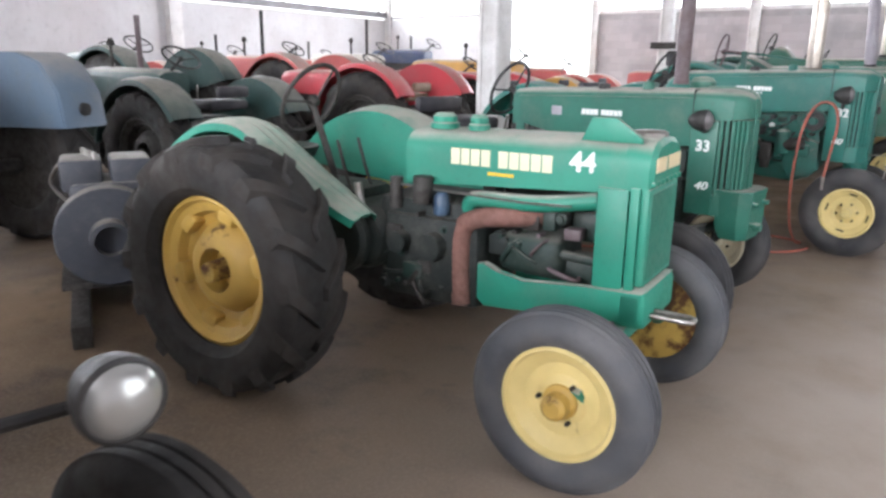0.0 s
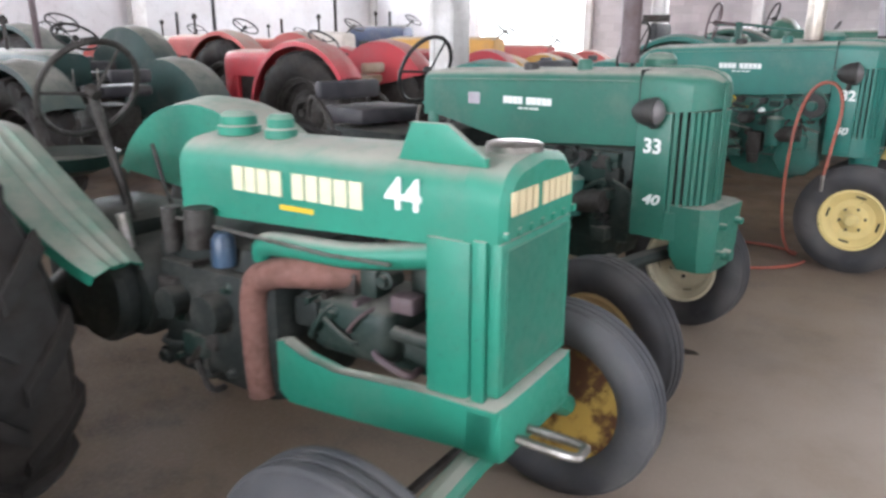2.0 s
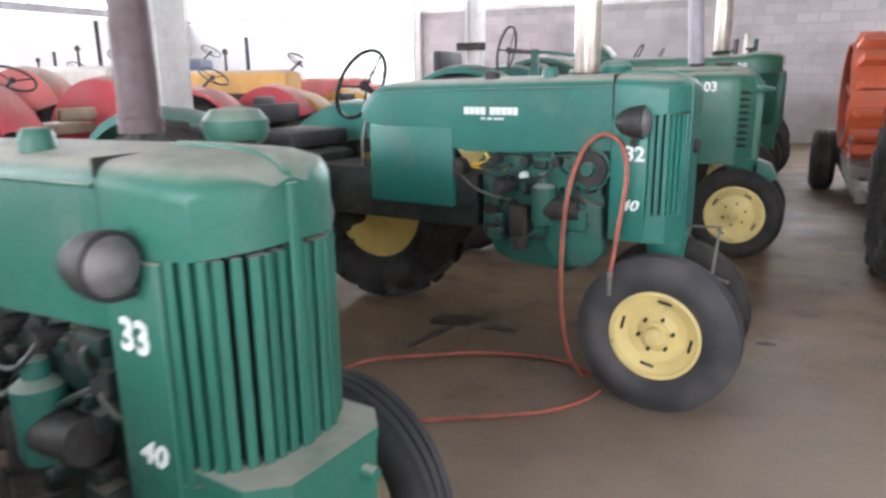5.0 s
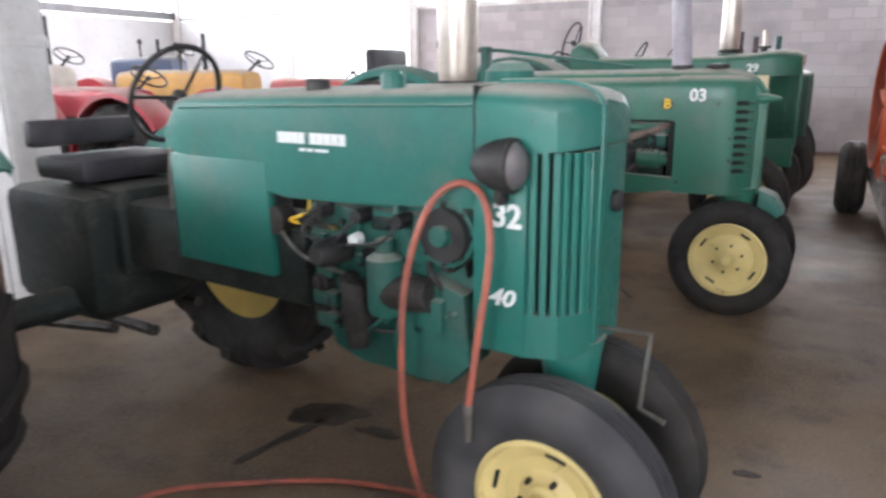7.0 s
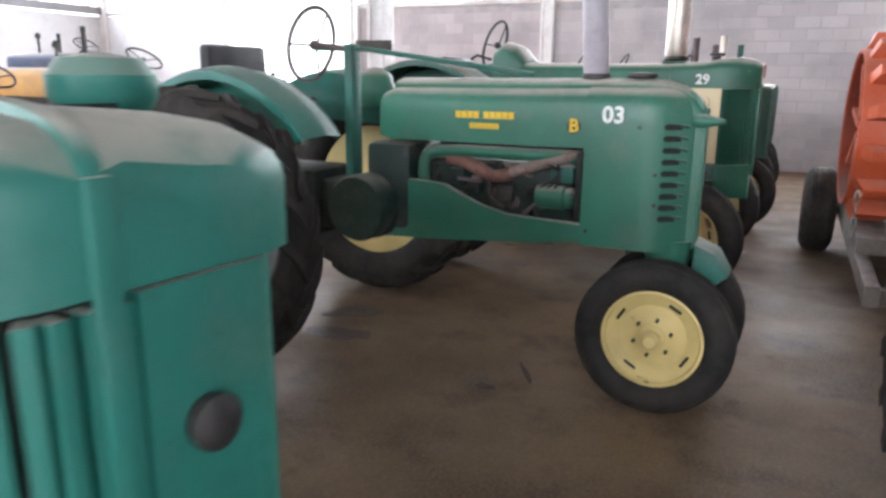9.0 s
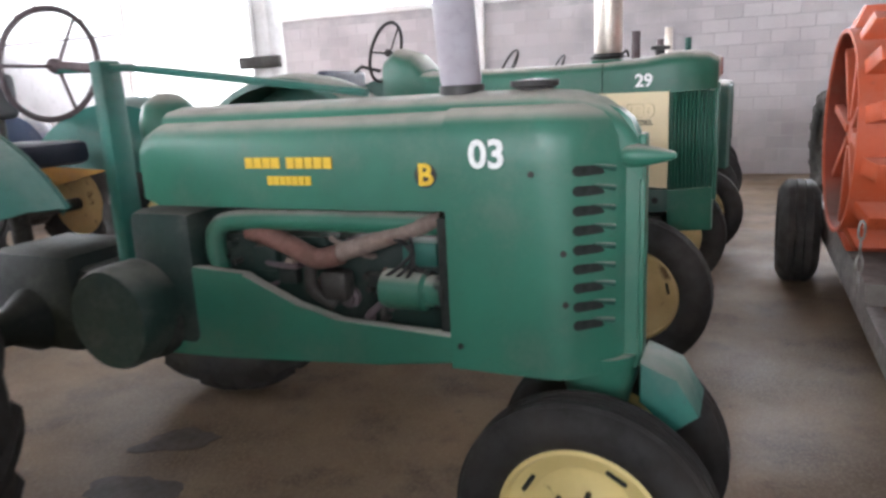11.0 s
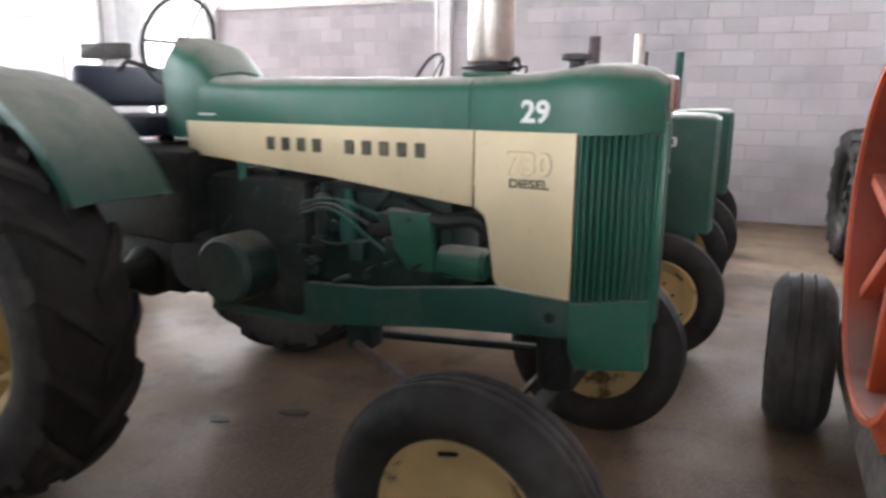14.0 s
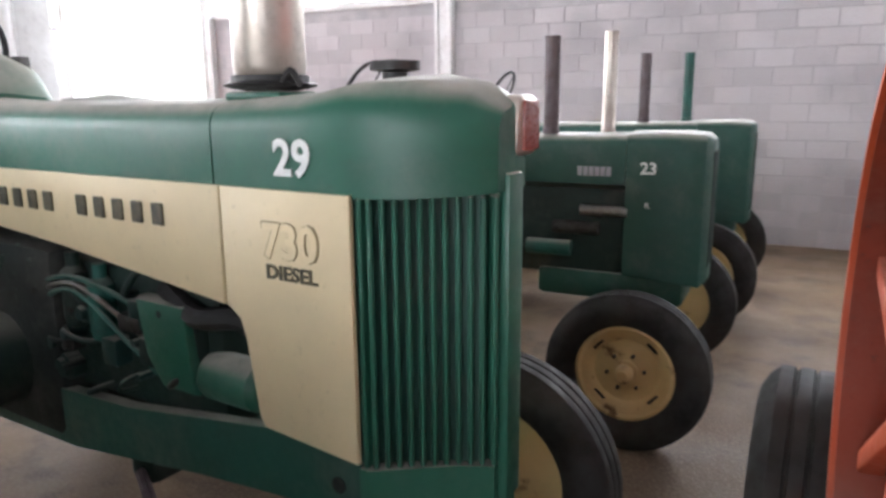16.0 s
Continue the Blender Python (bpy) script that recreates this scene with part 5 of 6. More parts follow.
    bm = lathe(B(), [(0.0, -0.62), (0.05, -0.62), (0.05, -0.59), (0.0, -0.59)], (0, -0.13, 0.97), "x", 18)
    part("generator_pulley", bm, M_BLACK, t)
    part("fan_shaft", cyl(B(), (-1.3, 0, 1.1), (-0.5, 0, 1.1), 0.02, n=10), M_IRON, t)
    bm = B()
    box(bm, -1.02, -0.92, -0.17, -0.1, 0.92, 1.02, 0.02)
    part("carburettor", bm, M_IRON, t)
    clutter(t, -1.45, -0.72, -0.11, 0.90, 1.13, 34, 3, (M_DUSTYPIPE, M_IRON, M_STACKBROWN, M_OIL, M_NEARBLACK))
    # marks
    letter_bars(t, (4, 5), 0.034, 0.029, 0.004, (-1.075, -hw - 0.002, 1.362), 0, M_YELLOWMARK, "yellow trade lettering")
    letter_bars(t, (7,), 0.028, 0.020, 0.003, (-1.075, -hw - 0.002, 1.308), 0, M_YELLOWMARK, "yellow line of writing")
    bm = lathe(B(), [(0.0, -0.001), (0.034, -0.001), (0.034, 0.001), (0.0, 0.001)], (-0.615, -hw - 0.0015, 1.325), "y", 20)
    part("badge_backing", bm, M_BLACK, t)
    text_on(t, "B", 0.085, (-0.615, -hw - 0.004, 1.325), 0, M_YELLOWMARK, "letter_mark")
    text_on(t, "03", 0.105, (-0.43, -hw - 0.007, 1.38), 0, M_WHITEMARK)
    for x, z in ((-0.31, 1.33), (-0.22, 0.98), (-0.225, 1.12), (-0.53, 0.83)):
        bm = lathe(B(), [(0.0, 0.0), (0.009, 0.0), (0.008, 0.006), (0.0, 0.007)], (x, -hn, z), "y", 8, -1)
        part("rivet", bm, M_IRON, t)
    # caps and stack
    bm = lathe(B(), [(0.05, zt - 0.02), (0.055, zt + 0.015), (0.07, zt + 0.02), (0.07, zt + 0.035), (0.0, zt + 0.042)], (-0.36, 0.03, 0), "z", 22)
    part("radiator_cap", bm, M_BLACK, t)
    stack(t, -0.58, 0.02, zt + 0.02, 2.6, 0.062, M_STACKGREY, lean=0.07)
    # pedestal and narrow front wheels
    bm = lathe(B(), [(0.12, 0.80), (0.11, 0.72), (0.07, 0.58), (0.06, 0.36), (0.0, 0.36)], (-0.17, 0, 0), "z", 18)
    part("pedestal", bm, M_03, t)
    part("front_axle", cyl(B(), (-0.17, -0.2, 0.36), (-0.17, 0.2, 0.36), 0.035, n=12), M_IRON, t)
    for sy in (-1, 1):
        wheel_front(t, 0.368, 0.17, 0.235, (-0.17, sy * 0.215, 0.364), sy, M_RIM_PALE, M_RUBBER_DARK, 0.0)
    bm = B()
    prism(bm, [(-0.04, 0.80), (0.06, 0.76), (0.12, 0.66), (0.05, 0.60), (-0.04, 0.68)], -0.10, 0.1, 0.01)
    part("front_bracket", bm, M_OIL2, t)
    # rear
    drivetrain(t, -2.37, -1.6, 0.80, 0.2, M_NEARBLACK, 0.746, 0.8)
    bm = B()
    box(bm, -1.78, -1.5, -0.2, 0.2, 0.72, 1.2, 0.04)
    part("crankcase", bm, M_OIL, t)
    bm = lathe(B(), [(0.0, -0.36), (0.17, -0.36), (0.18, -0.34), (0.18, -0.2), (0.0, -0.2)], (-1.75, 0, 0.85), "y", 26)
    part("flywheel", bm, M_OIL, t)
    for sy in (-1, 1):
        wheel_rear(t, 0.75, 0.30, 0.46, (-2.37, sy * 0.90, 0.746), sy, M_RIM_PALE, M_RUBBER_DARK, -0.02, 17)
        y0, y1 = (-0.70, -0.38) if sy < 0 else (0.38, 0.70)
        crown_fender(t, -2.44, 0.80, 0.765, y0, y1, 35, 140, M_32_CLEAN, 0.04, skirt=-sy)
    bm = B()
    box(bm, -2.02, -1.96, -0.05, 0.05, 0.9, 1.72, 0.012)
    part("steering_post", bm, M_OIL2, t)
    part("steering_shaft", tube(B(), [(-2.25, 0.0, 1.70), (-1.88, 0.0, 1.69), (-0.9, 0.02, 1.56)], 0.014, 8), M_OIL2, t)
    steering_wheel(t, (-2.27, 0.0, 1.72), 0.21, 78, (-2.0, 0, 1.69), M_STACKBROWN)
    seat_bench(t, -2.62, 1.42, 0.48, M_SEATNAVY, back=False)
    bm = B()
    box(bm, -2.92, -2.84, -0.26, 0.26, 1.52, 1.72, 0.03, 3)
    part("backrest", bm, M_SEAT, t)
    for y in (-0.18, 0.18):
        part("backrest_stay", tube(B(), [(-2.74, y, 1.34), (-2.88, y, 1.36), (-2.88, y, 1.56)], 0.014, 8), M_IRON, t)
    bm = lathe(B(), [(0.09, 1.36), (0.115, 1.40), (0.12, 1.48), (0.10, 1.55), (0.05, 1.59), (0.0, 1.60)], (-2.05, 0.34, 0), "z", 22)
    part("air_cleaner", bm, M_03, t)
    return t


tractor_slotted(pose(0.125, 9.795, 0, 0, 0, -3))


# ---- tractor with the cream side stripe ----
def tractor_striped(m):
    t = thing("tractor", m, "deep green diesel tractor numbered 29 with a cream side stripe", "tractor")
    hw = 0.205
    zs = 1.48
    bm = B()
    bonnet(bm, [(-2.0, hw * 0.96, 1.70, zs - 0.02, 0.07), (-1.85, hw, 1.675, zs - 0.01, 0.06), (-1.0, hw, 1.672, zs - 0.01, 0.06), (-0.66, hw, 1.676, zs - 0.01, 0.06)])
    part("bonnet", bm, M_29, t)
    bm = B()
    bonnet(bm, [(-0.655, hw, 1.678, zs - 0.01, 0.06), (-0.40, hw + 0.004, 1.690, zs - 0.008, 0.065), (-0.27, hw + 0.004, 1.715, zs - 0.008, 0.075), (-0.15, hw * 0.86, 1.718, zs - 0.005, 0.09), (-0.05, hw * 0.60, 1.70, zs, 0.08), (0.0, hw * 0.3, 1.66, zs + 0.005, 0.05)])
    part("nose_cowl", bm, M_29, t)
    # dash hood
    bm = B()
    bonnet(bm, [(-2.25, 0.16, 1.80, 1.42, 0.10), (-2.15, 0.2, 1.86, 1.40, 0.11), (-2.02, 0.2, 1.82, 1.40, 0.11), (-1.92, 0.19, 1.70, 1.45, 0.08)])
    part("dash_hood", bm, M_29, t)
    # cream stripe plate, near and far
    for sy in (-1, 1):
        for pts in ([(-2.06, zs), (-2.05, 1.335), (-1.3, 1.275), (-0.64, 1.20), (-0.635, zs)],
                    [(-0.63, zs), (-0.63, 1.20), (-0.585, 1.175), (-0.57, 1.13), (-0.545, 0.94), (-0.53, 0.915), (-0.255, 0.895), (-0.255, zs)]):
            bm = B()
            prism(bm, pts, sy * hw - 0.010, sy * hw + 0.006, 0.003)
            part("side_panel", bm, M_STRIPE, t, "cream yellow side panel")
    letter_x = (-1.575, -1.495, -1.415, -1.335, -1.175, -1.095, -1.015, -0.935, -0.855)
    for x in letter_x:
        bm = B()
        box(bm, x - 0.022, x + 0.022, -hw - 0.016, -hw - 0.009, 1.37, 1.425, 0.003, 1)
        part("letter", bm, M_DARKMARK, t)
    text_on(t, "730", 0.112, (-0.42, -hw - 0.011, 1.365), 0, M_GOLDLINE, "model_mark", "thin outlined model figures", extrude=0.001)
    text_on(t, "730", 0.106, (-0.42, -hw - 0.0125, 1.365), 0, M_STRIPE, "model_mark", extrude=0.001)
    text_on(t, "DIESEL", 0.044, (-0.42, -hw - 0.011, 1.297), 0, M_DARKMARK, "model_mark", xs=1.15)
    text_on(t, "29", 0.105, (-0.405, -hw - 0.007, 1.545), 0, M_WHITEMARK)
    bm = B()
    box(bm, -1.99, -1.89, -hw - 0.003, -hw, 1.505, 1.515)
    part("letter", bm, M_WHITEMARK, t)
    # grille: bowed, upright ribs
    outline = [(-0.255, -hw), (-0.23, -hw * 0.99), (-0.08, -hw * 0.42), (-0.01, -0.05), (-0.01, 0.05), (-0.08, hw * 0.42), (-0.23, hw * 0.99), (-0.255, hw)]
    bm = B()
    skin(bm, [[Vector((x * 1.0 - 0.03, y * 0.9, z)) for x, y in outline] for z in (0.88, 1.49)])
    # core in the darker green: shade between the ribs, put in as colour
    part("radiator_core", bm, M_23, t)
    rib = B()
    box(rib, -0.03, 0.0, -0.0065, 0.0065, 0.885, 1.475, 0.004, 1)
    rib = finish(rib, "grille_rib")
    path = [Vector(p) for p in outline]
    seg = [(path[i + 1] - path[i]).length for i in range(len(path) - 1)]
    n = 27
    for k in range(n):
        s = sum(seg) * (k + 0.5) / n
        i = 0
        while s > seg[i]:
            s -= seg[i]
            i += 1
        d = (path[i + 1] - path[i]).normalized()
        p = path[i] + d * s
        o = part("grille_rib", rib, M_29, t)
        o.matrix_basis = pose(p.x, p.y, 0, 0, 0, math.degrees(math.atan2(d.y, d.x)) - 90)
    bm = B()
    box(bm, -0.014, 0.012, -0.032, 0.032, 0.80, 1.52, 0.006)
    part("centre_strip", bm, M_29, t)
    # lamp in the nose
    for sy in (1,):
        bm = B()
        box(bm, -0.04, 0.012, 0.055 - 0.045, 0.055 + 0.045, 1.55, 1.675, 0.018, 3)
        o = part("headlight", bm, M_CHROME, t)
        bm = B()
        box(bm, 0.010, 0.018, 0.055 - 0.036, 0.055 + 0.036, 1.562, 1.663, 0.003, 2)
        part("lens", bm, M_REDGLASS, o)
    # lower nose and frame
    bm = B()
    skin(bm, [[Vector((x * k, y * q, z)) for x, y in outline] for z, k, q in ((0.885, 1.0, 1.02), (0.80, 1.0, 1.02), (0.755, 1.0, 1.02), (0.70, 1.0, 0.96), (0.645, 0.97, 0.82), (0.61, 0.92, 0.6))])
    part("lower_nose", bm, M_29, t)
    for sy in (-1, 1):
        bm = B()
        prism(bm, [(-0.25, 0.885), (-0.55, 0.90), (-0.75, 0.87), (-1.1, 0.82), (-1.5, 0.80), (-2.0, 0.76), (-2.0, 0.60), (-1.4, 0.62), (-0.8, 0.70), (-0.25, 0.745)], sy * 0.17 - 0.02, sy * 0.17 + 0.02, 0.01)
        # rail in a darker green than the bonnet, its shading painted in
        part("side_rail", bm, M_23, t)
    bm = lathe(B(), [(0.0, 0.0), (0.02, 0.0), (0.02, 0.003), (0.0, 0.003)], (-0.33, -0.192, 0.815), "y", 14, -1)
    part("rail_hole", bm, M_VOID, t)
    # engine
    bm = B()
    box(bm, -1.45, -0.75, -0.14, 0.14, 0.80, 1.22, 0.04)
    box(bm, -1.0, -0.80, -0.18, -0.1, 0.92, 1.15, 0.03)
    part("engine_block", bm, M_OIL, t)
    bm = B()
    prism(bm, [(-1.02, 1.16), (-0.99, 1.0), (-0.93, 0.92), (-0.80, 0.92), (-0.82, 1.16)], -0.20, -0.13, 0.02)
    part("cylinder_cover", bm, M_29, t)
    bm = lathe(B(), [(0.0, -0.80), (0.06, -0.80), (0.066, -0.78), (0.066, -0.62), (0.05, -0.60), (0.0, -0.60)], (0, -0.13, 0.965), "x", 18)
    part("generator", bm, M_29, t)
    part("hose_clamp", tube(B(), rounded([(-0.95, -0.14, 1.18), (-0.8, -0.17, 1.13), (-0.66, -0.15, 1.14), (-0.60, -0.12, 1.08)], 6), 0.03, 10), M_BLACK, t)
    for k in range(3):
        part("fuel_line", tube(B(), rounded([(-1.55, -0.17, 1.12 - 0.03 * k), (-1.3, -0.2, 1.18 - 0.02 * k), (-1.1, -0.18, 1.14 - 0.06 * k), (-0.98, -0.17, 1.08 - 0.07 * k)], 6), 0.008, 6), M_STEEL if k == 1 else M_OIL2, t)
    for k in range(4):
        bm = lathe(B(), [(0.0, 1.0), (0.035, 1.0), (0.04, 1.03), (0.04, 1.16), (0.02, 1.18), (0.02, 1.22), (0.0, 1.22)], (-1.22 - 0.13 * k, -0.16, 0.02 * (k % 2)), "z", 14)
        part("fuel_filter", bm, (M_OIL2, M_OIL, M_IRON, M_OIL2)[k], t)
    bm = B()
    box(bm, -2.0, -1.42, -0.2, 0.2, 0.62, 1.25, 0.05)
    part("crankcase", bm, M_NEARBLACK, t)
    bm = lathe(B(), [(0.0, -0.40), (0.13, -0.40), (0.15, -0.38), (0.15, -0.2), (0.0, -0.2)], (-1.72, 0, 0.86), "y", 26)
    part("belt_pulley", bm, M_OIL, t)
    clutter(t, -1.95, -0.9, -0.17, 0.84, 1.2, 44, 29, (M_OIL, M_OIL, M_DARKGREEN, M_IRON, M_NEARBLACK))
    part("steering_shaft", tube(B(), [(-2.2, 0, 1.62), (-1.6, -0.12, 1.26)], 0.02, 8), M_OIL, t)
    part("post", cyl(B(), (-1.78, -0.17, 1.0), (-1.78, -0.17, 1.36), 0.022, n=10), M_29, t)
    # stack, caps
    bm = B()
    box(bm, -0.76, -0.57, -0.07, 0.07, 1.665, 1.690, 0.012)
    part("stack_base", bm, M_29, t)
    part("rain_collar", lathe(B(), [(0.05, 1.688), (0.112, 1.700), (0.115, 1.706), (0.09, 1.714), (0.05, 1.716)], (-0.665, 0, 0), "z", 28), M_BLACK, t)
    part("collar_bracket", tube(B(), rounded([(-0.58, -0.05, 1.705), (-0.54, -0.06, 1.735), (-0.53, -0.04, 1.70)], 5), 0.008, 6), M_BLACK, t)
    stack(t, -0.665, 0.0, 1.715, 2.6, 0.088, M_CHROME)
    bm = lathe(B(), [(0.03, 1.67), (0.03, 1.73), (0.06, 1.735), (0.06, 1.755), (0.0, 1.76)], (-0.36, 0.1, 0), "z", 18)
    part("radiator_cap", bm, M_BLACK, t)
    # wide front axle
    bm = B()
    box(bm, -0.40, -0.32, -0.60, 0.60, 0.40, 0.48, 0.02)
    part("front_axle", bm, M_NEARBLACK, t)
    bm = lathe(B(), [(0.08, 0.70), (0.07, 0.48), (0.0, 0.46)], (-0.36, 0, 0), "z", 16)
    part("pivot", bm, M_NEARBLACK, t)
    part("radius_rod", tube(B(), [(-0.40, -0.5, 0.44), (-1.25, -0.08, 0.52)], 0.018, 8), M_STACKBROWN, t)
    part("radius_rod", tube(B(), [(-0.40, 0.5, 0.44), (-1.25, 0.08, 0.52)], 0.022, 8), M_OIL, t)
    part("tie_rod", tube(B(), [(-0.52, -0.62, 0.38), (-0.52, 0.62, 0.38)], 0.016, 8), M_OIL, t)
    bm = B()
    box(bm, -1.32, -1.2, -0.07, 0.07, 0.48, 0.64, 0.02)
    part("rod_bracket", bm, M_OIL, t)
    for sy in (-1, 1):
        part("spindle", tube(B(), [(-0.36, sy * 0.58, 0.56), (-0.36, sy * 0.60, 0.42), (-0.36, sy * 0.78, 0.416)], 0.035, 8), M_NEARBLACK, t)
        wheel_front(t, 0.420, 0.20, 0.258, (-0.335 if sy < 0 else -0.38, -0.885 if sy < 0 else 0.70, 0.416), sy, M_RIM_DULL, M_RUBBER_DARK, 0.0, hub=0.055, bolts=0)
    drivetrain(t, -2.40, -1.9, 0.82, 0.22, M_NEARBLACK, 0.74, 0.85)
    for sy in (-1, 1):
        wheel_rear(t, 0.765, 0.38, 0.44, (-2.40, sy * (1.02 if sy < 0 else 0.86), 0.76), sy, M_RIM_DULL, M_RUBBER_DARK, -0.02, 16)
        y0, y1 = (-1.0, -0.58) if sy < 0 else (0.58, 1.0)
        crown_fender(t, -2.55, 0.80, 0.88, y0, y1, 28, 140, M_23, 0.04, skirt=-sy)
    seat_bench(t, -2.44, 1.50, 0.55, M_SEATNAVY, back=False)
    bm = B()
    box(bm, -2.75, -2.66, -0.29, 0.29, 1.53, 1.73, 0.035, 3)
    part("backrest", bm, M_SEATNAVY, t)
    for y in (-0.2, 0.2):
        part("backrest_stay", tube(B(), [(-2.56, y, 1.42), (-2.72, y, 1.44), (-2.72, y, 1.58)], 0.014, 8), M_IRON, t)
    # near-black block, added to fill the dark gap below the seat
    bm = B()
    box(bm, -2.72, -1.98, -0.30, 0.30, 0.92, 1.36, 0.05)
    part("dark_filler", bm, M_NEARBLACK, t)
    steering_wheel(t, (-2.30, 0.0, 1.84), 0.215, 72, (-2.1, 0, 1.76), M_BLACK)
    part("hand_lever", tube(B(), [(-2.24, -0.2, 1.7), (-2.36, -0.26, 1.74), (-2.42, -0.26, 1.70)], 0.012, 6), M_BLACK, t)
    return t


tractor_striped(pose(0.275, 12.50, 0, 0, 0, -5))


# ---- two further green tractors of one make by the block wall ----
def tractor_plain(m, number, label, stacks, number_z=1.31):
    t = thing("tractor", m, label, "tractor", "green tractors by the block wall")
    hw, zt = 0.2, 1.50
    bm = B()
    bonnet(bm, [(-1.9, hw, zt - 0.03, 1.22, 0.06), (-0.5, hw, zt - 0.01, 1.22, 0.06), (-0.42, hw, zt - 0.008, 1.22, 0.06)])
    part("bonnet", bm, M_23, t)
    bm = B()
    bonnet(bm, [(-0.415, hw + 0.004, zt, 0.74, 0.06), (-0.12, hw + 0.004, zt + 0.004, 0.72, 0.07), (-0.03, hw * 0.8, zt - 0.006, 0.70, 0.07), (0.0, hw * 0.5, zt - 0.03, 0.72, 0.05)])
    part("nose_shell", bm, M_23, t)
    for k in range(9):
        bm = B()
        box(bm, -0.008, 0.006, -0.085 + 0.021 * k - 0.005, -0.085 + 0.021 * k + 0.005, 0.80, 1.40, 0.002, 1)
        part("grille_rib", bm, M_OIL, t)
    letter_bars(t, (6,), 0.05, 0.025, 0.006, (-0.58, -hw - 0.002, 1.29), 0, M_STACKGREY, "faded pale lettering")
    if number:
        text_on(t, number, 0.085, (-0.30, -hw - 0.006, number_z), 0, M_WHITEMARK)
        text_on(t, "R", 0.04, (-0.30, -hw - 0.006, number_z - 0.19), 0, M_WHITEMARK, "letter_mark")
    bm = B()
    box(bm, -1.6, -0.42, -0.15, 0.15, 0.70, 1.2, 0.03)
    part("engine_block", bm, M_OIL, t)
    for k, z in enumerate((0.86, 0.98, 1.08)):
        bm = B()
        cyl(bm, (-0.95 + 0.15 * k, -0.2, z), (-0.7 + 0.15 * k, -0.19, z), 0.045 - 0.008 * k)
        part("engine_fitting", bm, (M_OIL2, M_IRON, M_STEEL)[k], t)
    bm = B()
    box(bm, -0.9, -0.1, -0.17, 0.17, 0.58, 0.74, 0.03)
    part("front_frame", bm, M_23, t)
    for x, y, z1, r, mt in stacks:
        stack(t, x, y, zt - 0.02, z1, r, mt, collar=False)
    drivetrain(t, -2.4, -1.4, 0.8, 0.2, M_NEARBLACK, 0.68, 0.75)
    part("front_axle", cyl(B(), (-0.27, -0.6, 0.40), (-0.27, 0.6, 0.40), 0.04, n=10), M_OIL, t)
    for sy in (-1, 1):
        wheel_front(t, 0.39, 0.18, 0.235, (-0.27, sy * 0.66, 0.386), sy, M_RIM_DULL, M_RUBBER_DARK, 0.0)
        wheel_rear(t, 0.70, 0.34, 0.42, (-2.4, sy * 0.86, 0.695), sy, M_RIM, M_RUBBER_DARK, -0.02, 16)
        y0, y1 = (-1.0, -0.6) if sy < 0 else (0.6, 1.0)
        crown_fender(t, -2.4, 0.72, 0.78, y0, y1, 35, 140, M_23, 0.04, skirt=-sy)
    steering_wheel(t, (-2.15, 0.0, 1.72), 0.21, 62, (-1.85, 0, 1.45), M_BLACK)
    part("hand_lever", tube(B(), [(-1.92, -0.2, 1.40), (-1.98, -0.2, 1.72)], 0.008, 6), M_BLACK, t)
    seat_bench(t, -2.7, 1.35, 0.5, M_SEAT)
    return t


tractor_plain(pose(0.41, 15.05, 0, 0, 0, 0), "23", "dark green tractor numbered 23, twin upright stacks", ((-0.86, -0.1, 2.0, 0.042, M_STACKBROWN), (-0.57, 0.02, 2.02, 0.036, M_CHROME)))
tractor_plain(pose(0.48, 17.2, 0, 0, 0, 0), "", "dark green tractor beside the block wall, twin stacks", ((-0.85, -0.1, 2.02, 0.042, M_STACKBROWN), (-0.53, 0.0, 2.02, 0.038, M_OIL2)))


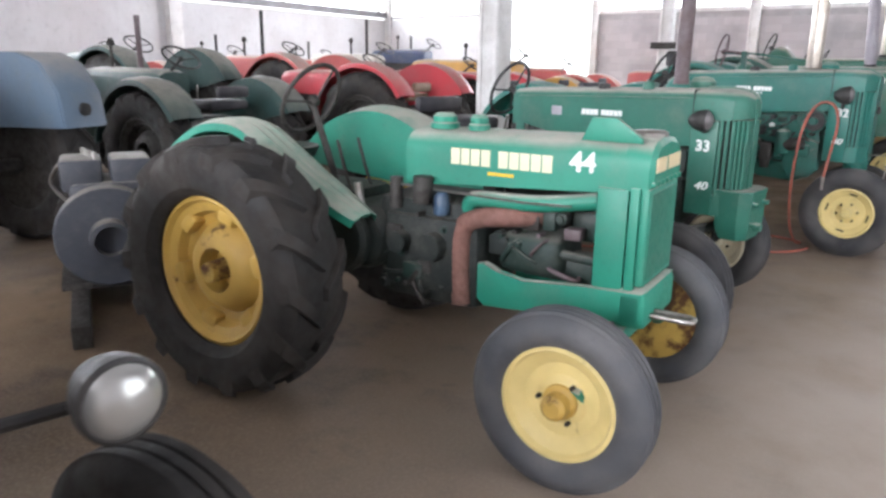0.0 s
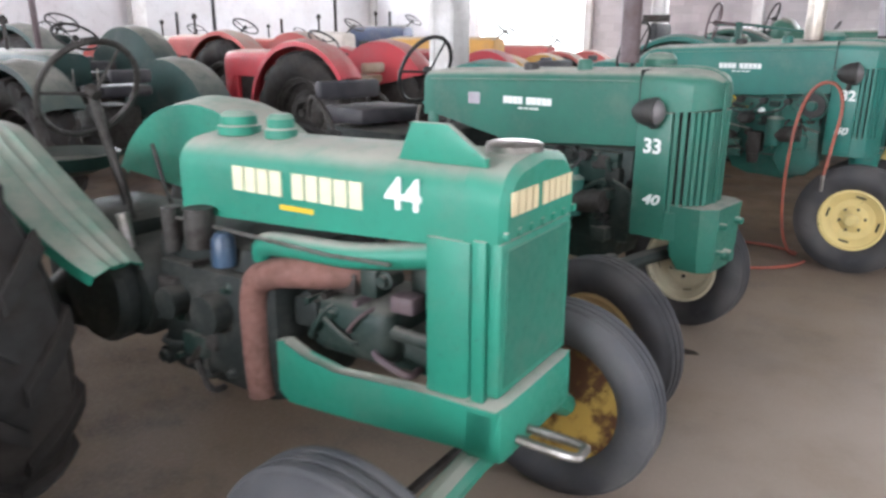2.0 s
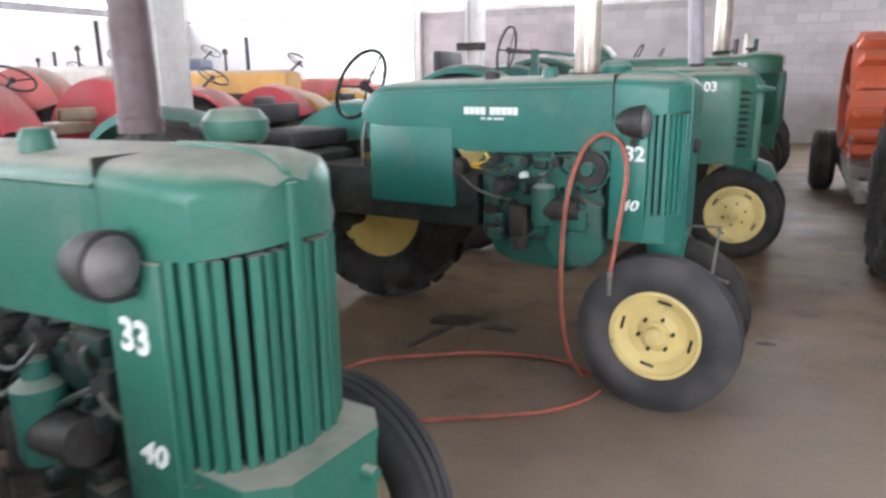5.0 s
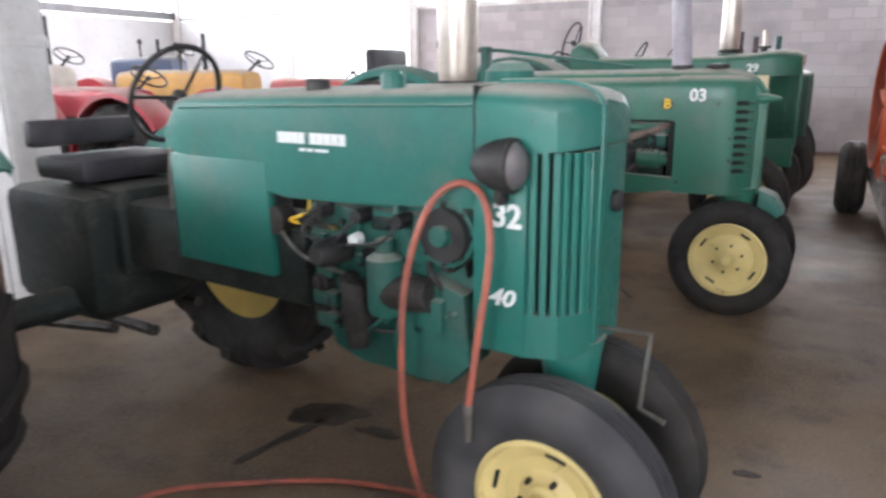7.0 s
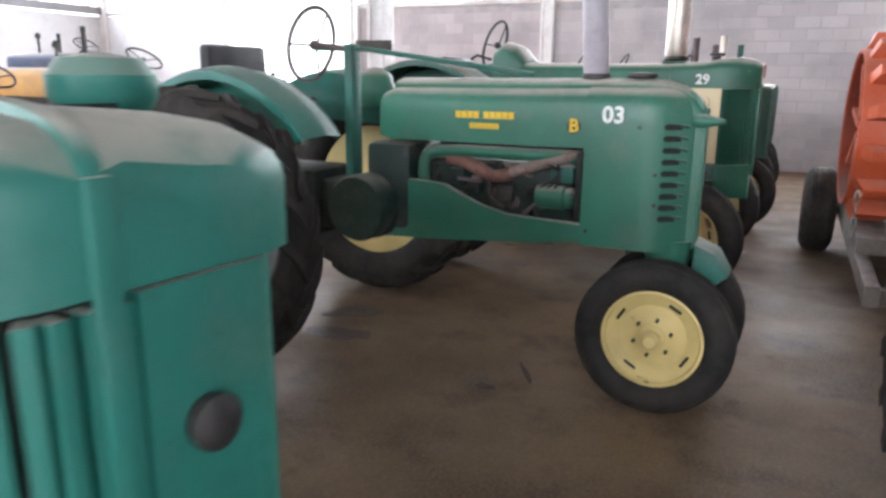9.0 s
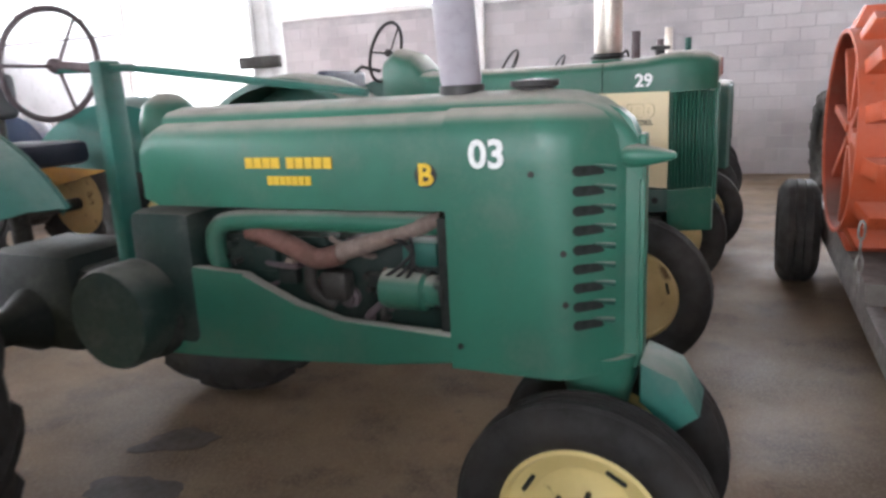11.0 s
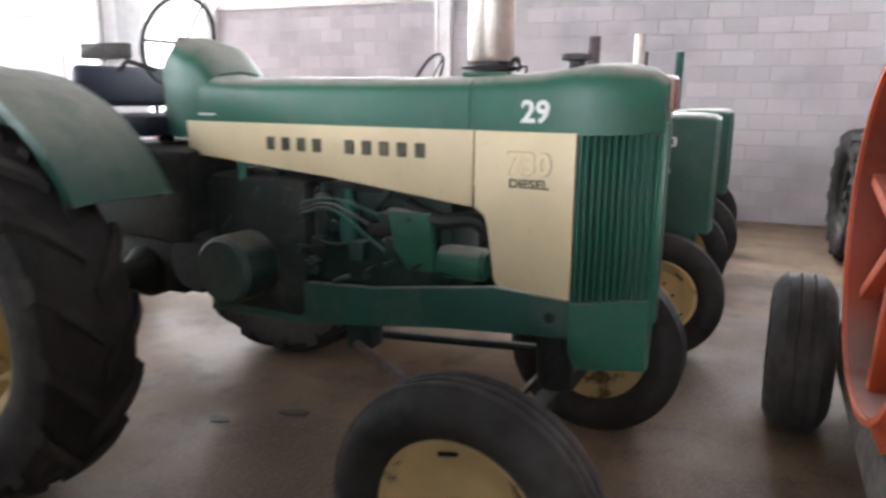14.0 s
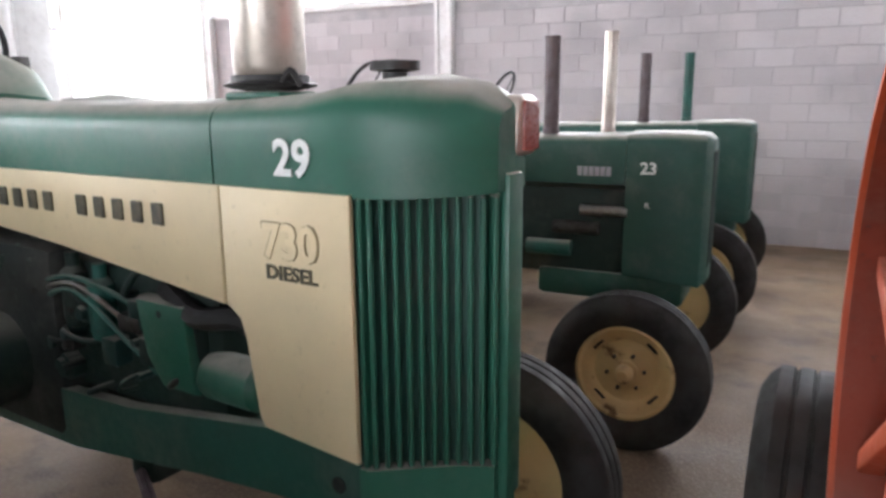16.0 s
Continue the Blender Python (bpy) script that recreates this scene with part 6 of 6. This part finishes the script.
# ---- simpler tractors of the back rows ----
def tractor_back(m, label, hood_mat, fender_mat, rim_mat, seat_mat, R=0.62, zt=1.42, hood_len=1.7, stack_r=0.03, pipe=None, fw=0.34, side_fender=True, wheel_tilt=35, sw_z=None, group="tractors of the back rows"):
    """Rear axle at the origin, bonnet towards +x."""
    t = thing("tractor", m, label, "tractor", group)
    hw = 0.2
    x0, x1 = 0.55, 0.55 + hood_len
    bm = B()
    bonnet(bm, [(x0, hw * 0.95, zt - 0.03, zt - 0.34, 0.09), (x0 + 0.1, hw, zt, zt - 0.36, 0.10), (x1 - 0.25, hw, zt + 0.01, zt - 0.34, 0.10), (x1 - 0.08, hw * 0.94, zt - 0.01, zt - 0.6, 0.10), (x1, hw * 0.7, zt - 0.05, zt - 0.62, 0.09)])
    part("bonnet", bm, hood_mat, t)
    bm = B()
    box(bm, x1 - 0.3, x1 - 0.04, -hw * 0.9, hw * 0.9, 0.6, zt - 0.3, 0.03)
    part("grille", bm, hood_mat, t)
    bm = B()
    box(bm, x0 - 0.1, x1 - 0.3, -0.14, 0.14, 0.62, zt - 0.34, 0.03)
    box(bm, x0 + 0.3, x0 + 0.6, -0.2, -0.1, 0.75, 1.0, 0.03)
    part("engine_block", bm, M_IRON, t)
    drivetrain(t, 0.0, x0 + 0.1, 0.72, 0.2, M_IRON, R - 0.02, 0.72)
    part("front_axle", cyl(B(), (x1 - 0.2, -0.6, 0.36), (x1 - 0.2, 0.6, 0.36), 0.035, n=10), M_IRON, t)
    bm = B()
    box(bm, x1 - 0.27, x1 - 0.13, -0.08, 0.08, 0.34, 0.64, 0.02)
    part("pivot", bm, M_IRON, t)
    for sy in (-1, 1):
        wheel_front(t, 0.35, 0.15, 0.21, (x1 - 0.2, sy * 0.64, 0.347), sy, rim_mat, M_RUBBER_DARK, 0.0, slots=False, bolts=0)
        wheel_rear(t, R, 0.32, R * 0.58, (0, sy * 0.74, R - 0.004), sy, rim_mat, M_RUBBER_DARK, -0.02, 14, 0)
        a, b = (-0.74 - fw / 2, -0.74 + fw / 2)
        y0, y1 = (a, b) if sy < 0 else (-b, -a)
        crown_fender(t, 0.0, R, R + 0.09, y0, y1, 5, 150, fender_mat, 0.05, skirt=-sy if side_fender else 0)
    bm = B()
    box(bm, -0.35, 0.05, -0.24, 0.24, 1.02, 1.12, 0.03)
    part("seat", bm, seat_mat, t)
    bm = B()
    box(bm, -0.42, -0.35, -0.2, 0.2, 1.14, 1.26, 0.03)
    part("backrest", bm, seat_mat, t)
    sz = sw_z or zt + 0.12
    steering_wheel(t, (0.40, 0, sz), 0.2, wheel_tilt, (x0 + 0.15, 0, zt - 0.1), M_BLACK)
    for y in (-0.12, 0.12):
        part("hand_lever", tube(B(), [(0.35, y, 0.9), (0.32, y, 1.25)], 0.010, 6), M_STEEL, t)
    if pipe:
        px, z1, pm = pipe
        stack(t, x0 + px, -0.08, zt - 0.02, z1, stack_r, pm, collar=False)
        bm = lathe(B(), [(0.02, zt - 0.02), (0.02, zt + 0.24), (0.045, zt + 0.25), (0.045, zt + 0.29), (0.02, zt + 0.33), (0.0, zt + 0.33)], (x0 + px + 0.3, 0.08, 0), "z", 14)
        part("air_intake", bm, M_IRON, t)
    return t


BACK = [
    # x, y, turn, label, bonnet, fender, rim, seat, R, zt, length, pipe
    (-6.0, 8.05, 180, "red tractor with broad red fenders and a tan seat", M_RED, M_RED, M_IRON, M_SEATTAN, 0.71, 1.40, 1.6, None),
    (-6.25, 5.0, 180, "dark green tractor with rounded dark fenders", M_DARKGREEN, M_DARKGREEN, M_IRON, M_SEAT, 0.62, 1.42, 1.6, (0.7, 2.0, M_STACKBROWN)),
    (-8.75, 9.2, 180, "faded red tractor with pale dusty fenders", M_REDPALE, M_REDPALE, M_IRON, M_SEAT, 0.78, 1.62, 1.7, (0.7, 2.4, M_BLACK)),
    (-9.2, 6.5, 180, "blackish green tractor with tall domed fenders", M_DARKGREEN, M_DARKGREEN, M_IRON, M_SEAT, 0.80, 1.62, 1.7, None),
    (-9.0, 3.9, 180, "dark green tractor with an upright brown stack", M_DARKGREEN, M_DARKGREEN, M_IRON, M_SEAT, 0.70, 1.66, 1.8, (0.5, 2.5, M_STACKBROWN)),
    (-6.1, 10.9, 180, "red tractor with dusty bonnet behind the column", M_RED, M_RED, M_IRON, M_SEAT, 0.64, 1.40, 1.6, None),
    (-5.9, 12.6, 180, "yellow tractor with a rounded dusty bonnet", M_YELLOW, M_YELLOW, M_RIM_DULL, M_SEAT, 0.60, 1.60, 2.5, (0.9, 2.1, M_BLACK)),
    (-8.9, 12.0, 180, "cream and red tractor with a long pale bonnet", M_CREAMHOOD, M_RED, M_IRON, M_SEAT, 0.66, 1.70, 1.8, (0.4, 2.4, M_IRON)),
    (-6.2, 15.4, 180, "faded red tractor near the tall doorway", M_REDPALE, M_REDPALE, M_IRON, M_SEAT, 0.62, 1.46, 1.6, None),
    (-9.7, 15.0, 180, "navy blue tractor near the tall doorway", M_NAVY, M_NAVY, M_RIM_DULL, M_SEAT, 0.70, 1.88, 1.7, (0.6, 2.2, M_BLACK)),
    (-12.3, 8.0, 180, "red tractor along the white side wall", M_RED, M_REDPALE, M_IRON, M_SEAT, 0.70, 1.60, 1.6, None),
    (-12.3, 11.0, 180, "cream tractor along the white side wall", M_CREAMHOOD, M_CREAMHOOD, M_IRON, M_SEAT, 0.70, 1.62, 1.6, (0.6, 2.1, M_BLACK)),
    (-12.3, 14.0, 180, "faded red tractor along the white side wall", M_REDPALE, M_RED, M_IRON, M_SEAT, 0.70, 1.60, 1.6, (0.6, 2.05, M_IRON)),
    (-12.5, 5.2, 180, "dark green tractor along the white side wall", M_DARKGREEN, M_DARKGREEN, M_RIM_DULL, M_SEAT, 0.70, 1.64, 1.6, None),
    (-3.9, 17.6, 180, "faded red tractor beside the block wall", M_REDPALE, M_REDPALE, M_IRON, M_SEAT, 0.62, 1.42, 1.5, None),
]
for x, y, rz, label, hm, fm, rm, sm, R, zt, ln, pp in BACK:
    tractor_back(pose(x, y, 0, 0, 0, rz), label, hm, fm, rm, sm, R, zt, ln, 0.032, pp)


# ---- pale blue tractor with square wings, a rag hung over one ----
def tractor_blue(m):
    t = thing("tractor", m, "pale blue tractor with square-shouldered fenders", "tractor")
    for sy in (-1, 1):
        y0, y1 = (-0.98, -0.58) if sy < 0 else (0.58, 0.98)
        bm = B()
        prism(bm, [(-0.75, 0.95), (-0.72, 1.3), (-0.55, 1.52), (-0.3, 1.56), (0.25, 1.56), (0.46, 1.48), (0.62, 1.25), (0.66, 0.98), (0.60, 0.98), (0.5, 1.24), (0.38, 1.42), (0.2, 1.5), (-0.3, 1.5), (-0.5, 1.46), (-0.66, 1.26), (-0.69, 0.95)], y0, y1, 0.012)
        f = part("fender", bm, M_BLUE, t)
        bm = B()
        prism(bm, [(-0.72, 0.95), (-0.70, 1.3), (-0.53, 1.50), (-0.3, 1.545), (0.25, 1.545), (0.45, 1.46), (0.6, 1.25), (0.64, 0.98)], (y1 if sy < 0 else y0) - 0.01, (y1 if sy < 0 else y0) + 0.01)
        part("fender_side", bm, M_BLUE, f)
        bm = lathe(B(), [(0.0, 0.0), (0.055, 0.0), (0.05, 0.02), (0.0, 0.025)], (0.645, (y0 + y1) / 2, 1.12), "x", 16)
        part("lamp", bm, M_BLACK, f)
        wheel_rear(t, 0.66, 0.33, 0.39, (-0.05, sy * 0.78, 0.656), sy, M_IRON, M_RUBBER_DARK, -0.02, 14, 0)
        wheel_front(t, 0.35, 0.15, 0.21, (-2.1, sy * 0.62, 0.347), sy, M_RIM_DULL, M_RUBBER_DARK, 0.0, False, bolts=0)
    drivetrain(t, -0.05, 0.3, 0.70, 0.2, M_IRON, 0.64, 0.72)
    bm = B()
    bonnet(bm, [(-2.3, 0.18, 1.38, 0.7, 0.1), (-2.2, 0.2, 1.42, 0.7, 0.1), (-0.7, 0.2, 1.42, 1.05, 0.1)])
    part("bonnet", bm, M_BLUE, t)
    bm = B()
    box(bm, -2.0, -0.2, -0.15, 0.15, 0.56, 1.06, 0.03)
    part("engine_block", bm, M_IRON, t)
    part("front_axle", cyl(B(), (-2.1, -0.58, 0.36), (-2.1, 0.58, 0.36), 0.035, n=10), M_IRON, t)
    steering_wheel(t, (-0.5, 0, 1.5), 0.2, -35, (-0.75, 0, 1.3), M_BLACK)
    seat_bench(t, 0.1, 1.1, 0.45, M_SEAT)
    return t


tractor_blue(pose(-5.98, 2.30, 0, 0, 0, 12))


# ---- the cloth on the blue wing ----
bm = B()
rows_ = []
for i in range(9):
    s = i / 8
    rows_.append([Vector((-0.02 + 0.46 * u + 0.05 * math.sin(5 * s + 3 * u), -0.03 - 0.05 * s + 0.03 * math.sin(9 * u + 2 * s), 1.57 - 0.55 * s * (1 - 0.5 * u))) for u in [k / 10 for k in range(11)]])
back_ = [[p + Vector((0.0, 0.008, 0.0)) for p in r] for r in rows_]
skin(bm, [r + list(reversed(q)) for r, q in zip(rows_, back_)])
cloth = solid("cloth", bm, M_RAG, "blue cloth hung over the tractor wing", "cloth")
cloth.matrix_basis = pose(-6.20, 1.27, 0.0, 0, 0, 25)


# ---- grey stationary engine on a skid ----
def stationary_engine(m):
    t = thing("stationary_engine", m, "grey stationary engine with a large pulley drum", "engine")
    part("pulley_drum", lathe(B(), [(0.0, 0.0), (0.30, 0.0), (0.31, 0.012), (0.31, 0.10), (0.30, 0.115), (0.12, 0.125), (0.115, 0.24), (0.09, 0.245), (0.09, 0.17), (0.0, 0.17)], (0.0, 0, 0.46), "x", 36), M_GREY, t)
    part("flywheel", lathe(B(), [(0.0, -0.52), (0.30, -0.52), (0.31, -0.50), (0.31, -0.42), (0.0, -0.42)], (0.0, 0, 0.46), "x", 32), M_IRON, t)
    bm = B()
    box(bm, -0.42, 0.0, -0.20, 0.22, 0.16, 0.78, 0.04)
    part("crankcase", bm, M_GREY, t)
    for y in (-0.12, 0.16):
        bm = B()
        box(bm, -0.38, -0.02, y - 0.12, y + 0.12, 0.72, 0.92, 0.03)
        part("cylinder_cover", bm, M_GREY, t)
    for k in range(4):
        part("stud", cyl(B(), (-0.32 + 0.09 * k, -0.1 + 0.02 * k, 0.9), (-0.32 + 0.09 * k, -0.1 + 0.02 * k, 0.96), 0.014, n=8), M_STEEL, t)
    part("fuel_line", tube(B(), rounded([(-0.3, -0.2, 0.6), (-0.3, -0.3, 0.75), (-0.2, -0.22, 0.9)], 5), 0.012, 8), M_STEEL, t)
    for y in (-0.2, 0.22):
        bm = B()
        box(bm, -0.9, 0.75, y - 0.05, y + 0.05, 0.0, 0.13, 0.01)
        part("skid_beam", bm, M_IRON, t)
    bm = B()
    box(bm, -0.46, 0.05, -0.3, 0.32, 0.128, 0.165, 0.005)
    part("bed_plate", bm, M_IRON, t)
    return t


stationary_engine(pose(-4.05, 2.42, 0, 0, 0, -30))


# ---- dark grey tractor beside the start, lamp on its flank ----
def tractor_grey(m):
    t = thing("tractor", m, "dark grey tractor with a round silver headlight", "tractor")
    bm = B()
    bonnet(bm, [(-1.6, 0.19, 1.22, 0.9, 0.1), (-0.2, 0.19, 1.24, 0.85, 0.1), (0.0, 0.16, 1.18, 0.6, 0.08)])
    part("bonnet", bm, M_GREY, t)
    bm = B()
    box(bm, -1.5, -0.1, -0.14, 0.14, 0.5, 0.95, 0.03)
    part("engine_block", bm, M_IRON, t)
    headlight(t, (-0.125, 0.52, 0.93), 0.076, M_BLACK, M_LENS, "round headlight with a silvery dusty lens", -14, stem=(-0.36, 0.2, 0.88))
    part("front_axle", cyl(B(), (-0.22, -0.62, 0.38), (-0.22, 0.62, 0.38), 0.035, n=10), M_IRON, t)
    bm = B()
    box(bm, -0.28, -0.16, -0.08, 0.08, 0.36, 0.62, 0.02)
    part("pivot", bm, M_IRON, t)
    drivetrain(t, -1.95, -1.3, 0.66, 0.2, M_IRON, 0.6, 0.7)
    for sy in (-1, 1):
        wheel_front(t, 0.365, 0.17, 0.21, (-0.22, sy * 0.66, 0.362), sy, M_IRON, M_RUBBER_DARK, 0.0, False, bolts=4)
        wheel_rear(t, 0.62, 0.32, 0.37, (-1.95, sy * 0.72, 0.616), sy, M_IRON, M_RUBBER_DARK, -0.02, 14)
    seat_bench(t, -1.95, 1.1, 0.45, M_SEAT)
    steering_wheel(t, (-1.6, 0, 1.36), 0.2, 45, (-1.3, 0, 1.1), M_BLACK)
    return t


tractor_grey(pose(-0.93, 0.12, 0, 0, 0, 4))


# ---- orange steel-wheeled machine on a low trailer ----
def trailer(m):
    t = thing("trailer", m, "low grey steel trailer with rubber tyres", "trailer")
    for x in (0.0, 1.25):
        bm = B()
        prism(bm, [(-0.55, 0.32), (3.2, 0.32), (3.2, 0.44), (-0.55, 0.44)], -0.04, 0.04, 0.008)
        o = part("side_channel", bm, M_TRAILER, t)
        o.matrix_basis = pose(x + 0.04, 0, 0, 0, 0, 90)
    for y in (-0.5, 0.9, 2.0, 3.12):
        bm = B()
        box(bm, 0.02, 1.3, y - 0.04, y + 0.04, 0.33, 0.43, 0.006)
        part("cross_member", bm, M_TRAILER, t)
    bm = B()
    box(bm, 0.0, 1.32, 0.3, 3.1, 0.442, 0.548)
    part("deck", bm, M_TRAILER, t)
    part("axle", cyl(B(), (-0.1, 2.38, 0.385), (1.45, 2.38, 0.385), 0.03, n=10), M_IRON, t)
    for sx, x in ((-1, -0.17), (1, 1.5)):
        w = part("wheel", front_rim(0.19, 0.01).copy(), M_RIM_WHITE, t)
        w.matrix_basis = pose(x, 2.38, 0.385, 0, 0, 90 * sx)
        part("tyre", front_tyre(0.388, 0.28, 0.19).copy(), M_RUBBER_DARK, w)
    # hook chain at the side
    for k in range(4):
        pts = [(0.012 * math.cos(a), 0.0, 0.03 * math.sin(a)) for a in [2 * math.pi * i / 12 for i in range(13)]]
        o = part("chain_link", tube(B(), pts, 0.005, 6), M_STEEL, t)
        o.matrix_basis = pose(-0.03, 0.35, 0.80 - 0.085 * k, 0, 0, 90 * (k % 2)) @ Matrix.Diagonal((1.2, 1, 1.6, 1))
    return t


def orange_machine(m):
    t = thing("steel_wheel_machine", m, "orange machine with spoked steel wheels and cleats on a trailer", "machine")
    R, W = 0.555, 0.36
    for x in (0.0, 0.85):
        w = part("steel_wheel", lathe(B(), [(R - 0.02, 0.0), (R, 0.0), (R, W), (R - 0.02, W)], (0, 0, 0), "x", 48, hollow=True), M_ORANGE, t)
        w.matrix_basis = pose(x, 0, 0, 0, 0, 0)
        # dish and an added lining carry the shade inside the wheel as colour
        part("dish", lathe(B(), [(R - 0.024, W * 0.34), (R - 0.024, W * 0.38)], (0, 0, 0), "x", 40), M_ORANGE_SHADE, w)
        part("rim_shade", lathe(B(), [(R - 0.021, 0.012), (R - 0.021, W * 0.34), (R - 0.026, W * 0.34), (R - 0.026, 0.012)], (0, 0, 0), "x", 48, hollow=True), M_ORANGE_SHADE, w)
        part("hub", lathe(B(), [(0.0, 0.06), (0.07, 0.06), (0.09, 0.09), (0.1, W), (0.0, W)], (0, 0, 0), "x", 20), M_ORANGE, w)
        for k in range(8):
            bm = B()
            box(bm, 0.05, 0.10, -0.022, 0.022, 0.08, R - 0.015, 0.004)
            o = part("spoke", bm, M_ORANGE, w)
            o.matrix_basis = pose(0, 0, 0, 45 * k + 12, 0, 0)
        for k in range(14):
            bm = B()
            prism(bm, [(0.03, R - 0.002), (W - 0.03, R - 0.002), (W - 0.07, R + 0.11), (0.08, R + 0.11)], -0.045, 0.045, 0.006)
            o = part("cleat", bm, M_ORANGE, w)
            o.matrix_basis = pose(0, 0, 0, 360 / 14 * k, 0, 0)
    part("axle", cyl(B(), (0.08, 0, 0), (1.2, 0, 0), 0.05, n=12), M_ORANGE, t)
    bm = B()
    box(bm, 0.36, 0.84, -0.35, 0.9, 0.0, 0.62, 0.05)
    part("body", bm, M_ORANGE, t)
    return t


trailer(pose(0.95, 11.25, 0, 0, 0, -2.4))
orange_machine(pose(0.905, 12.29, 1.215))


def parked_machine(m, R, W, r, label, cargo):
    """A machine of which the aisle shows one lugged wheel and the hull behind it."""
    t = thing("farm_machine", m, label, "machine")
    wheel_rear(t, R, W, r, (0, 0, R - 0.004), -1, M_IRON, M_RUBBER_DARK, -0.02, 15)
    part("axle", cyl(B(), (0, 0.0, R), (0, 0.9, R), 0.05, n=12), M_IRON, t)
    bm = B()
    box(bm, -0.3, 0.3, 0.35, 0.95, R - 0.2, R + 0.2, 0.04)
    part("hull", bm, cargo, t)
    bm = B()
    box(bm, -0.05, 0.05, 0.85, 0.95, 0.0, R - 0.16, 0.01)
    part("stand", bm, M_IRON, t)
    return t


parked_machine(pose(1.68, 17.85, 0, 0, 0, -87), 0.67, 0.34, 0.40, "orange machine with a tall black lugged wheel near the block wall", M_ORANGE)
parked_machine(pose(1.06, 9.3, 0, 0, 0, -90), 0.62, 0.32, 0.36, "dark machine with a black lugged wheel beside the aisle", M_IRON)


# ---- hose: over the bonnet side of the teal tractor, then in loops on the floor ----
def hose(points, label):
    bm = tube(B(), rounded(points, 8), 0.0105, 10)
    return solid("hose", bm, M_HOSE, label, "hose")


main = hose([(-0.505, 6.505, 0.64), (-0.480, 6.515, 0.85), (-0.460, 6.545, 1.08), (-0.500, 6.595, 1.21), (-0.580, 6.615, 1.245), (-0.655, 6.595, 1.19), (-0.705, 6.565, 1.05), (-0.730, 6.545, 0.85), (-0.740, 6.565, 0.5), (-0.720, 6.645, 0.2), (-0.670, 6.745, 0.03),
             (-0.64, 6.82, 0.013), (-0.85, 6.92, 0.013), (-1.2, 6.87, 0.013), (-1.5, 6.72, 0.013), (-1.78, 6.52, 0.013), (-1.95, 6.2, 0.013), (-2.5, 5.95, 0.013)], "orange-red rubber hose looped from tractor to floor")
hose([(-0.55, 6.62, 0.013), (-0.60, 6.48, 0.013), (-0.72, 6.33, 0.013), (-0.95, 6.18, 0.013), (-1.5, 5.88, 0.013), (-2.3, 5.48, 0.013), (-2.8, 5.44, 0.013)], "orange-red rubber hose lying across the floor")
HX, HY = -0.745, 6.625
part("hose_nozzle", cyl(B(), (HX + 0.24, HY - 0.12, 0.54), (HX + 0.24, HY - 0.12, 0.65), 0.010, 0.014, 10), M_STEEL, main, "steel hose end")


# ---- oil stains on the floor ----
def stain(x, y, rx, ry, turn, seed):
    rnd = random.Random(seed)
    n = 28
    k = [1 + 0.35 * rnd.uniform(-1, 1) for _ in range(n)]
    k = [(k[i - 1] + 2 * k[i] + k[(i + 1) % n]) / 4 for i in range(n)]
    bm = B()
    lo = [Vector((rx * k[i] * math.cos(2 * math.pi * i / n), ry * k[i] * math.sin(2 * math.pi * i / n), 0.0006)) for i in range(n)]
    skin(bm, [lo, [Vector((p.x * 0.99, p.y * 0.99, 0.004)) for p in lo]])
    o = solid("oil_stain", bm, M_STAIN, "dark oil stain on the concrete floor", "stain", "oil stains")
    o.matrix_basis = pose(x, y, 0, 0, 0, turn)


for i, (x, y, rx, ry, turn) in enumerate(((-1.58, 7.33, 0.17, 0.10, 20), (-1.62, 7.05, 0.26, 0.03, 75), (-1.28, 7.27, 0.09, 0.04, 0), (-1.94, 9.8, 0.22, 0.10, 10), (-2.06, 10.2, 0.2, 0.1, 30), (-0.85, 9.46, 0.05, 0.03, 0), (-0.71, 9.72, 0.13, 0.015, 120),
                                          (-0.82, 4.64, 0.06, 0.03, 0), (-2.21, 4.66, 0.05, 0.03, 10), (-1.77, 12.53, 0.06, 0.03, 0), (-1.47, 12.74, 0.08, 0.03, 20), (0.2, 7.6, 0.05, 0.025, 0))):
    stain(x, y, rx, ry, turn, i)


# ---- blocks of the end wall ----
BW, BH, GAP = 0.40, 0.20, 0.010
block_full = finish(box(B(), GAP / 2, BW - GAP / 2, 0.004, 0.016, GAP / 2, BH - GAP / 2, 0.003, 1), "block")
block_full.materials.append(M_BLOCK)
rest = B()
cols, courses = int((RIGHT_X - DOOR_R) / BW) + 1, int(SILL / BH) + 1
for c in range(courses):
    z = c * BH
    for i in range(-1, cols + 1):
        x = DOOR_R + 0.2 + i * BW + (BW / 2 if c % 2 else 0)
        if z + BH > SILL + 0.01 or x < DOOR_R + 0.19 or x + BW > RIGHT_X:
            continue
        if -2.9 < x < 3.0 and z > 0.15:
            o = part("block", block_full, M_BLOCK, wall_back)
            o.matrix_basis = pose(x, WALL_Y, z)
        else:
            box(rest, x + GAP / 2, x + BW - GAP / 2, WALL_Y + 0.004, WALL_Y + 0.016, z + GAP / 2, z + BH - GAP / 2)
tagged(part("blocks", rest, M_BLOCK, wall_back), kind="stuff")
